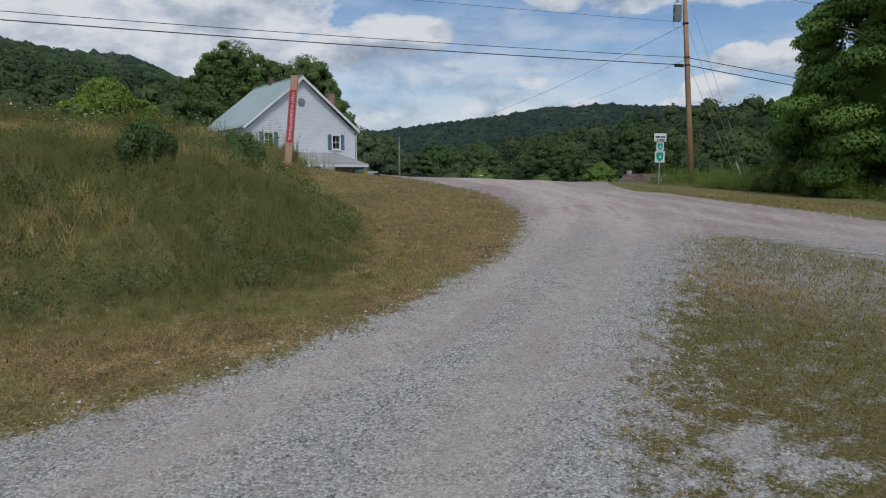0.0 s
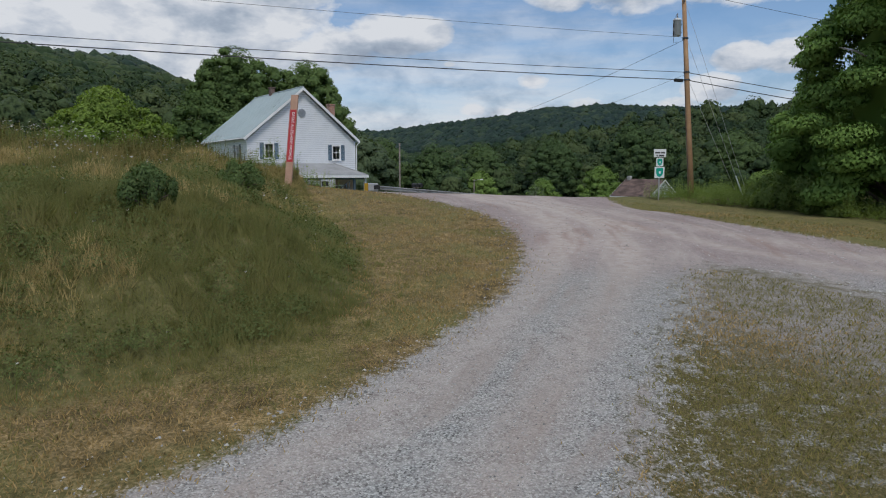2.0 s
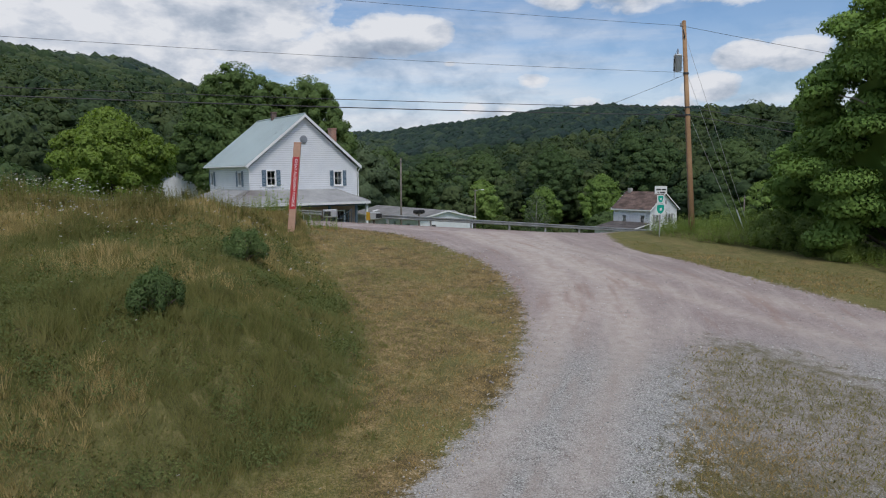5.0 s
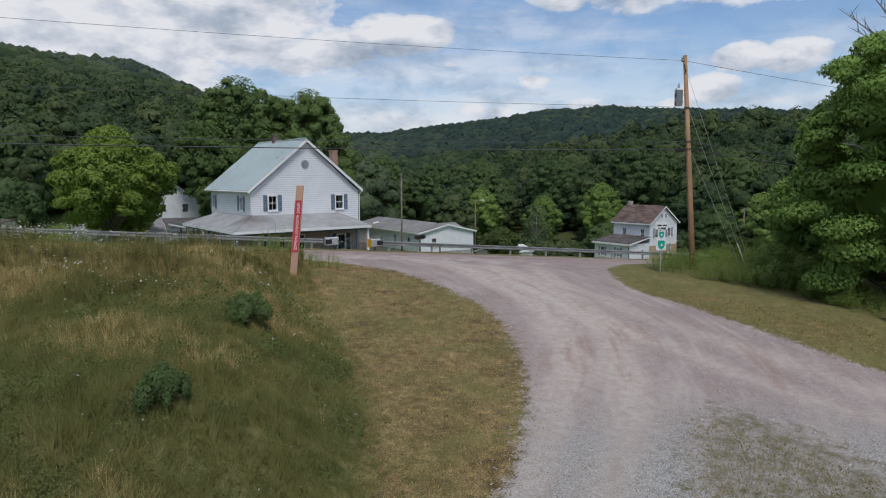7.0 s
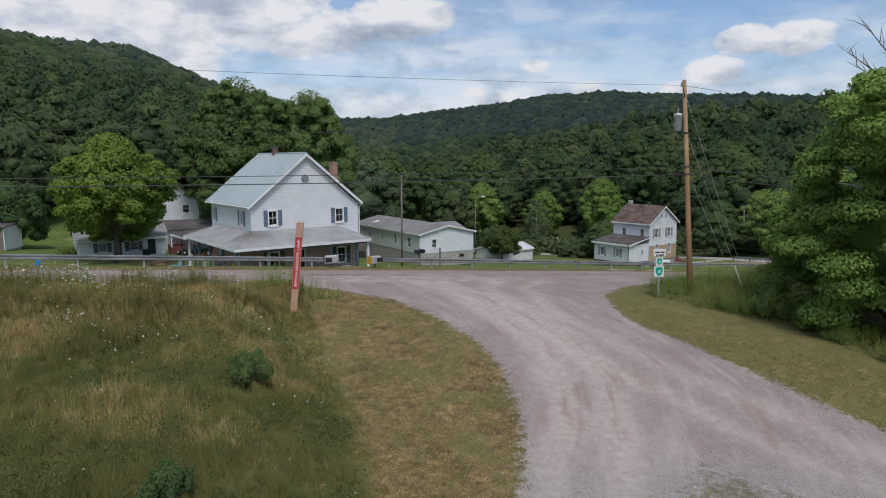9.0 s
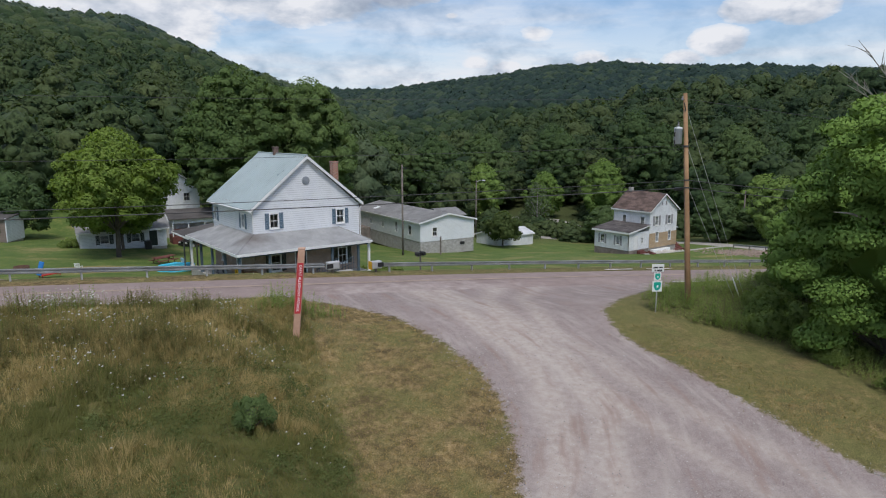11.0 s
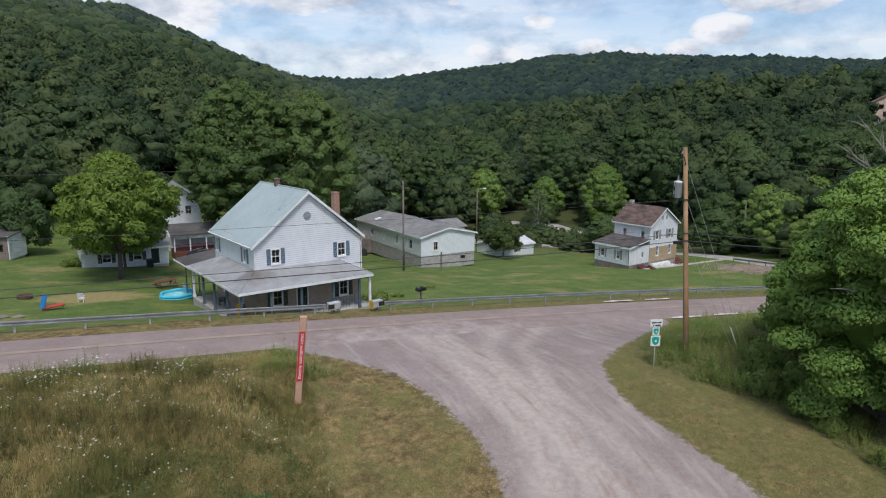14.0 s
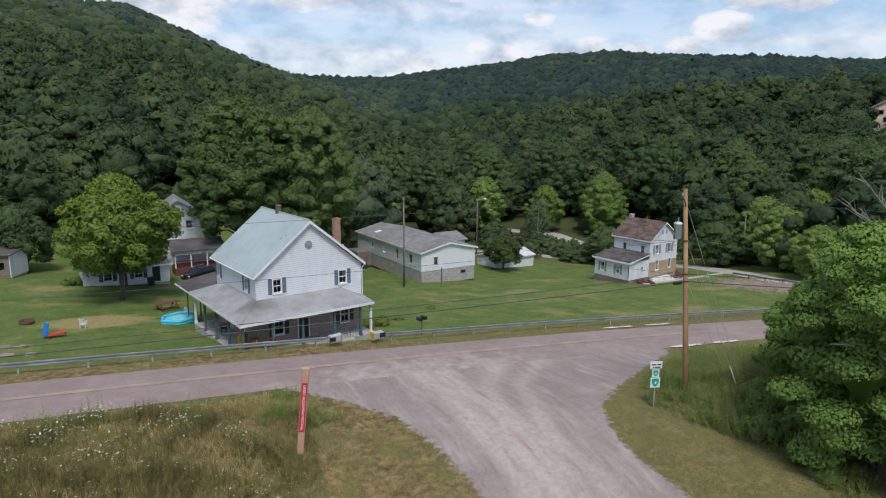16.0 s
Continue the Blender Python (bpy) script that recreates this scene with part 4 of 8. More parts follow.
def door(parent, m, w, h, mat, trim=TRIM, panes=0):
    bm = bmesh.new()
    for c in ((-0.09, -0.03, 0, 0, 0.12, h + 0.09), (w, -0.03, 0, w + 0.09, 0.12, h + 0.09), (0, -0.03, h, w, 0.12, h + 0.09)):
        add_box(bm, *c)
    fr = fit_part(part("door", bm, trim, parent), m)
    leaf = bmesh.new()
    add_box(leaf, 0.0, 0.02, 0.0, w, 0.065, h)
    for z0, z1 in ((0.12, h * 0.42), (h * 0.5, h - 0.15)):
        add_box(leaf, 0.12, 0.008, z0, w - 0.12, 0.02, z1)
    part("leaf", leaf, mat, fr)
    if panes:
        part("pane", box(0.18, 0.0, h * 0.55, w - 0.18, 0.006, h - 0.22), GLASS, fr)
    part("handle", tube([(w - 0.1, 0.02, 1.0), (w - 0.1, -0.05, 1.0), (w - 0.2, -0.05, 1.0)], 0.012, 6), STEEL, fr)
    return fr


def turned(x, y, z, deg):
    return pose(x, y, z, 0, 0, deg)


def main_house():
    """Two storeys, gable to the road, a porch wrapped round two sides."""
    X0, X1, Y0, Y1 = 19.65, 29.05, 50.85, 60.2
    Z0, ZF, ZM, ZE = -0.95, -0.55, 2.05, 5.02
    T = 0.2
    root = thing("house", X0, Y0, Z0, 0, "white two-storey farmhouse with pale metal roof and wraparound porch", "house")

    def L(x, y, z):
        return Vector((x - X0, y - Y0, z - Z0))

    w, d = X1 - X0, Y1 - Y0
    rise = 3.95
    up = ZM - Z0
    # upper walls, with the front gable
    holes_f = [(21.02 - X0, 3.59 - Z0, 21.72 - X0, 4.71 - Z0), (26.90 - X0, 3.55 - Z0, 27.60 - X0, 4.67 - Z0)]
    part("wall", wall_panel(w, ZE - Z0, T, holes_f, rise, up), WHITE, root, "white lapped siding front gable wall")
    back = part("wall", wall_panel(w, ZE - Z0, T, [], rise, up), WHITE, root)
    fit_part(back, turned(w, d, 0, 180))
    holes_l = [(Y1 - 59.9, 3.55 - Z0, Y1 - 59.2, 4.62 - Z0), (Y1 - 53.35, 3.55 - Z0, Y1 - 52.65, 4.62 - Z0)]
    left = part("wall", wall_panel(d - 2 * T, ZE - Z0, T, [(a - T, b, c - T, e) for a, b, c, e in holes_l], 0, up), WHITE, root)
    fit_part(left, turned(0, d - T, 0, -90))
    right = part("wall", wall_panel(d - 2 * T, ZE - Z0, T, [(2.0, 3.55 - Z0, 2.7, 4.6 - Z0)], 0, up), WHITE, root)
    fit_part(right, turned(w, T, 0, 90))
    # lower walls: tan brick under the porch
    low_f = [(21.0 - X0, 0.14 - Z0, 21.78 - X0, 1.42 - Z0), (23.10 - X0, ZF - Z0, 23.98 - X0, 1.48 - Z0), (26.98 - X0, 0.11 - Z0, 27.76 - X0, 1.38 - Z0)]
    part("wall", wall_panel(w, up - 0.003, T, low_f), BRICK_TAN, root, "tan brick ground-floor wall")
    fit_part(part("wall", wall_panel(w, up - 0.003, T, []), BRICK_TAN, root), turned(w, d, 0, 180))
    fit_part(part("wall", wall_panel(d - 2 * T, up - 0.003, T, [(1.6, 1.1, 2.4, 2.3), (5.2, 0.4, 6.1, 2.4)]), BRICK_TAN, root), turned(0, d - T, 0, -90))
    fit_part(part("wall", wall_panel(d - 2 * T, up - 0.003, T, []), BRICK_TAN, root), turned(w, T, 0, 90))
    part("floor", box(T, T, ZM - Z0 - 0.1, w - T, d - T, ZM - Z0 + 0.1), WOOD_OLD, root)
    part("foundation", box(0.02, 0.02, -0.35, w - 0.02, d - 0.02, ZF - Z0 - 0.02), BLOCK, root)
    # windows and doors
    for i, (x0, z0, x1, z1) in enumerate(holes_f):
        window(root, pose(x0, 0, z0), x1 - x0, z1 - z0, SHUTTER, (1, 1))
    for y, z0, z1 in ((59.9, 3.55, 4.62), (53.35, 3.55, 4.62)):
        window(root, turned(0, y - Y0, z0 - Z0, -90), 0.7, z1 - z0, SHUTTER)
    window(root, pose(low_f[0][0], 0, low_f[0][1]), 0.78, 1.28, DARK_PAINT)
    window(root, pose(low_f[2][0], 0, low_f[2][1]), 0.78, 1.27, DARK_PAINT)
    door(root, pose(low_f[1][0], 0, low_f[1][1]), 0.88, 2.03, DARK_PAINT, TRIM, 1)
    window(root, turned(0, d - T - 1.6, 1.1, -90), 0.8, 1.2, None)
    door(root, turned(0, d - T - 5.2, 0.4, -90), 0.9, 2.0, TRIM)
    window(root, turned(w, T + 2.0, 3.55 - Z0, 90), 0.7, 1.05, None)
    # round louvred vent in the gable
    vent = part("gable_vent", tube([(24.2 - X0, -0.05, 7.22 - Z0), (24.2 - X0, 0.0, 7.22 - Z0)], 0.33, 24), VENT_GREY, root, "round grey louvred gable vent")
    for k in range(-4, 5):
        zc = 7.22 - Z0 + k * 0.065
        half = math.sqrt(max(0.0, 0.30 ** 2 - (k * 0.065) ** 2))
        part("slat", box(24.2 - X0 - half, -0.085, zc - 0.018, 24.2 - X0 + half, -0.052, zc + 0.006), VENT_GREY, vent)
    # roof: two slopes of seamed sheet
    rx, rzz, ey, ez = 24.25, 9.24, 0.30, 5.16
    yf, yb = 50.53, 60.55
    for side, xe in ((-1, 19.28), (1, 29.32)):
        c = [L(xe, yf, ez), L(rx, yf, rzz), L(rx, yb, rzz), L(xe, yb, ez)]
        roof = part("roof", slab(c if side > 0 else c[::-1], 0.10), ROOF_METAL, root, "pale blue-grey sheet metal roof slope")
        n = 24
        for k in range(n + 1):
            y = yf + 0.03 + (yb - yf - 0.06) * k / n
            a, b = L(xe, y, ez + 0.012), L(rx, y, rzz + 0.012)
            part("seam", tube([a, b], 0.018, 4), ROOF_METAL, roof)
        part("gutter", tube([L(xe - 0.03, yf, ez - 0.10), L(xe - 0.03, yb, ez - 0.10)], 0.06, 8), TRIM, roof)
        # barge board on the front gable
        v = L(rx, yf, rzz) - L(xe, yf, ez)
        bg_ = bmesh.new()
        p0, p1 = L(xe, yf - 0.03, ez - 0.02), L(rx, yf - 0.03, rzz - 0.02)
        vs = [bg_.verts.new(q) for q in (p0, p1, p1 - Vector((0, 0, 0.24)), p0 - Vector((0, 0, 0.24)))]
        ws = [bg_.verts.new(q.co + Vector((0, 0.028, 0))) for q in vs]
        bg_.faces.new(vs), bg_.faces.new(ws[::-1])
        for k in range(4):
            bg_.faces.new((vs[k], ws[k], ws[(k + 1) % 4], vs[(k + 1) % 4]))
        bmesh.ops.recalc_face_normals(bg_, faces=bg_.faces)
        part("barge_board", bg_, TRIM, roof)
    for k in range(8):
        a = L(19.28 + 0.35, yf + 3.6 + k * 0.8, ez + 0.30)
        part("snow_guard", box(a.x - 0.03, a.y - 0.05, a.z, a.x + 0.03, a.y + 0.05, a.z + 0.08), STEEL, root)
    part("ridge_cap", tube([L(rx, yf, rzz + 0.01), L(rx, yb, rzz + 0.01)], 0.07, 6), ROOF_METAL, root)
    part("downpipe", tube([L(X1 + 0.25, yf + 0.1, ez - 0.15), L(X1 + 0.06, 50.78, ez - 0.5), L(X1 + 0.06, 50.78, 2.2)], 0.045, 8), TRIM, root)
    part("downpipe", tube([L(X0 - 0.25, yf + 0.1, ez - 0.15), L(X0 - 0.06, 50.78, ez - 0.5), L(X0 - 0.06, 50.78, 3.25)], 0.045, 8), TRIM, root)
    # chimneys
    ch = part("chimney", box(24.05 - X0, 56.5 - Y0, 8.7 - Z0, 24.43 - X0, 56.9 - Y0, 9.72 - Z0, 0.01), BRICK_DARK, root, "short brick chimney on the ridge")
    part("cap", box(24.0 - X0, 56.45 - Y0, 9.72 - Z0, 24.48 - X0, 56.95 - Y0, 9.82 - Z0, 0.015), BRICK_DARK, ch)
    ch = part("chimney", box(28.62 - X0, 54.5 - Y0, 5.1 - Z0, 29.14 - X0, 55.1 - Y0, 8.38 - Z0, 0.01), BRICK_RED, root, "tall red brick chimney by the eaves")
    part("cap", box(28.58 - X0, 54.46 - Y0, 8.38 - Z0, 29.18 - X0, 55.14 - Y0, 8.5 - Z0, 0.015), BRICK_RED, ch)
    # porch roof: hipped round the corner and at both ends
    zj, ze = 3.22, 2.24
    A, B, C = L(X0, Y0, zj), L(17.25, 48.22, ze), L(28.75, 48.22, ze)
    D, E = L(27.0, Y0, zj), L(X1 + 0.05, Y0, ze)
    F, G, H = L(17.25, 60.6, ze), L(X0, 58.4, zj), L(X0, 60.6, ze)
    for c in ([A, B, C, D], [D, C, E], [B, A, G, F], [G, H, F]):
        part("porch_roof", slab(c, 0.12), PORCH_ROOF, root, "weathered grey porch roof slope")
    for a, b in ((A, B), (D, C)):
        part("hip_flashing", tube([a + Vector((0, 0, 0.01)), b + Vector((0, 0, 0.01))], 0.04, 6), PORCH_ROOF, root)
    for a, b in ((B, C), (C, E), (B, F)):
        v = (b - a).normalized()
        out = Vector((v.y, -v.x, 0)) * 0.03
        if a is B and b is F:
            out = Vector((-0.03, 0, 0))
        fb = bmesh.new()
        q = [a + out - Vector((0, 0, 0.0)), b + out, b + out - Vector((0, 0, 0.2)), a + out - Vector((0, 0, 0.2))]
        vs = [fb.verts.new(p) for p in q] + [fb.verts.new(p - out * 0.9) for p in q]
        for f in ((0, 1, 2, 3), (7, 6, 5, 4), (0, 4, 5, 1), (1, 5, 6, 2), (2, 6, 7, 3), (3, 7, 4, 0)):
            fb.faces.new([vs[k] for k in f])
        bmesh.ops.recalc_face_normals(fb, faces=fb.faces)
        part("fascia", fb, TRIM, root)
    # dark ceiling colour put in to deepen the shade inside the porch
    part("porch_ceiling", box(17.4 - X0, 48.4 - Y0, ze - Z0 - 0.16, X1 - X0, 0 - 0.003, ze - Z0 - 0.13), BLUE_GREY, root)
    part("porch_ceiling", box(17.4 - X0, 0, ze - Z0 - 0.16, -0.003, 60.4 - Y0, ze - Z0 - 0.13), BLUE_GREY, root)
    part("porch_floor", box(17.45 - X0, 48.45 - Y0, -0.5, X1 - X0, -0.003, ZF - Z0), CONCRETE, root)
    part("porch_floor", box(17.45 - X0, 0, -0.5, -0.003, 60.2 - Y0, ZF - Z0), CONCRETE, root)
    for x, y in ((17.55, 48.55), (19.9, 48.55), (22.4, 48.55), (25.2, 48.55), (27.6, 48.55), (28.6, 48.55), (17.55, 51.6), (17.55, 54.6), (17.55, 57.4), (17.55, 60.1)):
        bm = box(x - X0 - 0.09, y - Y0 - 0.09, ZF - Z0, x - X0 + 0.09, y - Y0 + 0.09, ze - Z0 - 0.16, 0.012)
        add_box(bm, x - X0 - 0.13, y - Y0 - 0.13, ZF - Z0, x - X0 + 0.13, y - Y0 + 0.13, ZF - Z0 + 0.2, 0.01)
        add_box(bm, x - X0 - 0.12, y - Y0 - 0.12, ze - Z0 - 0.28, x - X0 + 0.12, y - Y0 + 0.12, ze - Z0 - 0.162)
        part("porch_post", bm, TRIM if (x, y) in ((28.6, 48.55), (17.55, 60.1)) else BLUE_GREY, root)
    part("porch_beam", box(17.47 - X0, 48.47 - Y0, ze - Z0 - 0.34, 28.7 - X0, 48.63 - Y0, ze - Z0 - 0.165), BLUE_GREY, root)
    part("porch_beam", box(17.47 - X0, 48.64 - Y0, ze - Z0 - 0.34, 17.63 - X0, 60.2 - Y0, ze - Z0 - 0.165), BLUE_GREY, root)
    return root


main_house()


def steps(name, x, y, z, turn, n, wide, mat, label, tread=0.28, rise=0.18):
    root = thing(name, x, y, z, turn, label, "steps")
    for k in range(n):
        part("step", box(-wide / 2, k * tread, -0.4, wide / 2, (k + 1) * tread - 0.003, rise * (k + 1), 0.01), mat, root)
    return root


# the carport behind the porch
def lean_to():
    z = gz(17.5, 64)
    root = thing("carport", 16.9, 60.7, z, 0, "low lean-to carport with a weathered dark shingle roof", "carport")
    h = 1.95 - z
    part("roof", slab([(0.7, 0.0, h), (4.9, 0.0, h + 0.40), (4.9, 6.6, h + 0.25), (0.7, 5.4, h - 0.05)], 0.14), ROOF_DARK, root)
    for x, y in ((1.7, 3.4), (1.7, 5.3), (3.0, 5.7), (4.6, 6.2)):
        part("post", box(x - 0.06, y - 0.06, -0.2, x + 0.06, y + 0.06, h - 0.12, 0.01), WOOD_OLD, root)
    part("fascia", box(0.63, 0.0, h - 0.20, 0.68, 5.4, h - 0.06), TRIM, root)
    return root


lean_to()


def gable_house(name, x, y, turn, w, d, wall_h, rise, base, wall_mat, roof_mat, found, holes_front, holes_left, label, shut=None, over=0.35, foot=CONCRETE, holes_right=(), bars=(1, 1)):
    """A plain house: gable wall w wide along x at y = 0, d deep, its foundation rising base above the ground."""
    z = gz(x + w / 2, y + d / 2)
    z = min(z, gz(x, y))
    root = thing(name, x, y, z, turn, label, "house")
    t = 0.18
    part("foundation", box(0.04, 0.04, -0.9, w - 0.04, d - 0.04, base), foot, root)
    part("wall", wall_panel(w, base + wall_h, t, [(a, base + b, c, base + e) for a, b, c, e in holes_front], rise, base), wall_mat, root)
    fit_part(part("wall", wall_panel(w, base + wall_h, t, [], rise, base), wall_mat, root), turned(w, d, 0, 180))
    fit_part(part("wall", wall_panel(d - 2 * t, base + wall_h, t, [(a, base + b, c, base + e) for a, b, c, e in holes_left], 0, base), wall_mat, root), turned(0, d - t, 0, -90))
    fit_part(part("wall", wall_panel(d - 2 * t, base + wall_h, t, [], 0, base), wall_mat, root), turned(w, t, 0, 90))
    for a, b, c, e in holes_front:
        window(root, pose(a, 0, base + b), c - a, e - b, shut, bars)
    for a, b, c, e in holes_left:
        window(root, turned(0, d - t - a, base + b, -90), c - a, e - b, shut, bars)
    zt = base + wall_h
    sl = rise / (w / 2)
    for sx in (-1, 1):
        xe = -over if sx < 0 else w + over
        ze = zt - over * sl + 0.12
        c = [(xe, -over, ze), (w / 2, -over, zt + rise + 0.12), (w / 2, d + over, zt + rise + 0.12), (xe, d + over, ze)]
        r = part("roof", slab(c if sx > 0 else c[::-1], 0.12), roof_mat, root)
        for y0 in (-over - 0.03, d + over + 0.002):
            fb = bmesh.new()
            q = [Vector((xe, y0, ze)), Vector((w / 2, y0, zt + rise + 0.12)), Vector((w / 2, y0, zt + rise - 0.10)), Vector((xe, y0, ze - 0.22))]
            vs = [fb.verts.new(p) for p in q] + [fb.verts.new(p + Vector((0, 0.028, 0))) for p in q]
            for f in ((0, 1, 2, 3), (7, 6, 5, 4), (0, 4, 5, 1), (1, 5, 6, 2), (2, 6, 7, 3), (3, 7, 4, 0)):
                fb.faces.new([vs[k] for k in f])
            bmesh.ops.recalc_face_normals(fb, faces=fb.faces)
            part("barge_board", fb, TRIM, r)
        part("fascia", box(min(xe, xe + sx * 0.03), -over, ze - 0.2, max(xe, xe + sx * 0.03), d + over, ze - 0.005), TRIM, r)
    return root


# long low double-wide house on a block foundation
dw = gable_house("house", 55.9, 80.2, -5.0, 9.4, 22.0, 2.85, 1.05, 1.2, WHITE, ROOF_GREY, BLOCK,
                 [(2.1, 0.75, 2.85, 2.0)], [(5.2, 0.9, 6.0, 1.8), (9.5, 0.9, 10.2, 1.7), (14.0, 0.7, 14.8, 2.2), (18.2, 0.7, 19.2, 2.1)],
                 "long white single-storey house with grey shingle roof on block foundation", None, 0.35, BLOCK)
dw.location.z = -6.05
part("vent", box(6.9, -0.03, 0.30, 7.7, 0.035, 0.72, 0.01), BLACK, dw, "black foundation vent")
part("back_wing", box(9.4, 9.0, -0.6, 13.5, 15.0, 3.4), WHITE, dw)
part("back_roof", slab([(9.2, 8.6, 3.5), (13.9, 8.6, 3.5), (13.9, 12.0, 4.45), (9.2, 12.0, 4.45)], 0.12), ROOF_GREY, dw)
part("back_roof", slab([(9.2, 12.0, 4.45), (13.9, 12.0, 4.45), (13.9, 15.4, 3.5), (9.2, 15.4, 3.5)], 0.12), ROOF_GREY, dw)
part("porch", box(-2.6, 16.5, -0.9, -0.05, 20.5, 1.5), WOOD_OLD, dw, "grey wooden side landing")
part("skylight", slab([(1.2, 17.0, 4.46), (2.2, 17.0, 4.70), (2.2, 18.0, 4.70), (1.2, 18.0, 4.46)], 0.05), SIGN_WHITE, dw)

# garage beyond it
garage = gable_house("garage", 87.2, 89.0, 90.0, 5.6, 8.8, 2.2, 0.85, 0.15, WHITE_OLD, ROOF_PALE, CONCRETE, [], [], "low white garage with a pale metal roof", None, 0.25)
tagged(garage, category="garage")


def small_house():
    """Two storeys, brown roof, a lower lean-to porch room on the lawn side."""
    X, Y = 87.15, 63.75
    z = -7.1
    W = 6.9
    root = gable_house("house", X, Y, 0.0, W, 6.9, 5.75, 2.4, 0.3, WHITE_OLD, ROOF_DARK, CONCRETE,
                       [(1.35, 3.45, 2.1, 4.85), (4.5, 3.45, 5.25, 4.85), (1.6, 0.9, 2.25, 2.4), (4.75, 0.95, 5.4, 2.4)],
                       [(1.6, 3.4, 2.3, 4.75), (5.0, 3.4, 5.7, 4.75)],
                       "old white two-storey house with brown shingle roof and lean-to porch", None, 0.32)
    root.location.z = z
    part("brick_facing", wall_panel(W - 0.02, 2.55, 0.056, [(1.52, 1.12, 2.33, 2.55), (4.67, 1.17, 5.48, 2.55)], 0, 0.3), BRICK_OCHRE, root, "ochre brick facing round the ground floor").location = (0.01, -0.06, 0)
    part("broken_footing", box(0.3, -0.7, -0.6, 4.6, -0.07, 0.10, 0.05), SIGN_WHITE, root, "pale broken footing")
    for x0, x1 in ((1.35, 2.1), (4.5, 5.25)):
        for a in (x0 - 0.56, x1 + 0.12):
            part("shutter", box(a, -0.05, 3.72, a + 0.44, -0.004, 5.2, 0.01), SHUTTER_GREY, root)
    for x in (2.75, 3.75):
        part("gable_vent", box(x, -0.04, 6.75, x + 0.34, -0.004, 7.35, 0.01), SHUTTER_GREY, root)
    # lean-to porch room
    w, d, h = 4.7, 6.7, 2.75
    part("porch_foundation", box(-w + 0.05, 0.1, -0.7, -0.01, d, 0.35), WOOD_OLD, root)
    hl = [(1.2, 1.1, 1.9, 2.4), (4.2, 1.1, 4.9, 2.4)]
    fit_part(part("porch_wall", wall_panel(d - 0.1, h + 0.3, 0.16, hl, 0, 0.35), WHITE_OLD, root), turned(-w, d, 0, -90))
    fit_part(part("porch_wall", wall_panel(w, h + 0.3, 0.16, [(1.2, 0.35, 2.05, 2.4), (2.9, 1.3, 3.4, 2.1)], 0, 0.35), WHITE_OLD, root), pose(-w, 0.1, 0))
    for a, b, c, e in hl:
        window(root, turned(-w, d - a, b, -90), c - a, e - b, SHUTTER_GREY)
    window(root, pose(-w + 2.9, 0.1, 1.3), 0.5, 0.8, None)
    door(root, pose(-w + 1.2, 0.1, 0.35), 0.85, 2.05, TRIM)
    r = part("porch_roof", slab([(-w - 0.35, -0.25, h + 0.42), (-0.02, -0.25, 3.95), (-0.02, d + 0.3, 3.95), (-w - 0.35, d + 0.3, h + 0.42)], 0.12), ROOF_DARK, root)
    part("fascia", box(-w - 0.39, -0.25, h + 0.12, -w - 0.355, d + 0.3, h + 0.40), TRIM, r)
    fb = bmesh.new()
    q = [Vector((-w - 0.35, -0.28, h + 0.42)), Vector((-0.02, -0.28, 3.95)), Vector((-0.02, -0.28, 3.83)), Vector((-w - 0.35, -0.28, h + 0.18))]
    vs = [fb.verts.new(p) for p in q] + [fb.verts.new(p + Vector((0, 0.025, 0))) for p in q]
    for f in ((0, 1, 2, 3), (7, 6, 5, 4), (0, 4, 5, 1), (1, 5, 6, 2), (2, 6, 7, 3), (3, 7, 4, 0)):
        fb.faces.new([vs[k] for k in f])
    bmesh.ops.recalc_face_normals(fb, faces=fb.faces)
    part("barge_board", fb, TRIM, r)
    part("corner_board", box(-w - 0.02, 0.06, 0.36, -w + 0.14, 0.098, h + 0.3), TRIM, root)
    part("chimney", box(W / 2 - 0.3, 6.1, 7.4, W / 2 + 0.3, 6.7, 9.15, 0.02), CONCRETE, root, "small pale chimney")
    part("side_canopy", slab([(W, 1.0, 3.0), (W + 1.9, 1.0, 2.8), (W + 1.9, 3.2, 2.8), (W, 3.2, 3.0)], 0.12), TRIM, root)
    # shingles: courses of strips on the main slope towards the lawn and on the porch roof
    sh = bpy.data.meshes.new("shingle")
    bm = box(0, 0, 0, 0.92, 0.40, 0.03, 0.006)
    bm.to_mesh(sh)
    bm.free()
    sh.materials.append(ROOF_BROWN)
    sr = random.Random(5)
    sh2 = sh.copy()
    sh2.materials.clear()
    sh2.materials.append(SHINGLE_GREY)

    def cover(a, along, down, rows, cols, parent, sh):
        sa, sd = along / cols, down / rows
        ang = math.atan2(-sd.z, math.hypot(sd.x, sd.y))
        for i in range(rows):
            for j in range(cols):
                if sr.random() < 0.02:
                    continue
                p = a + sa * (j + (0.5 if i % 2 else 0.0) * (j < cols - 1)) + sd * (i + 1)
                e1, e2 = along.normalized(), -down.normalized()
                e3 = e1.cross(e2)
                m = Matrix((e1, e2, e3)).transposed().to_4x4()
                m.translation = p + e3 * (0.012 + 0.008 * sr.random())
                k = sa.length / 0.92
                piece("shingle", sh, parent, m @ Matrix.Diagonal((k, sd.length / 0.34, 1, 1)))

    roofs = [c for c in root.children if c.name.split(".")[0] == "roof"]
    zt = 0.3 + 5.75
    sl = 2.4 / (W / 2)
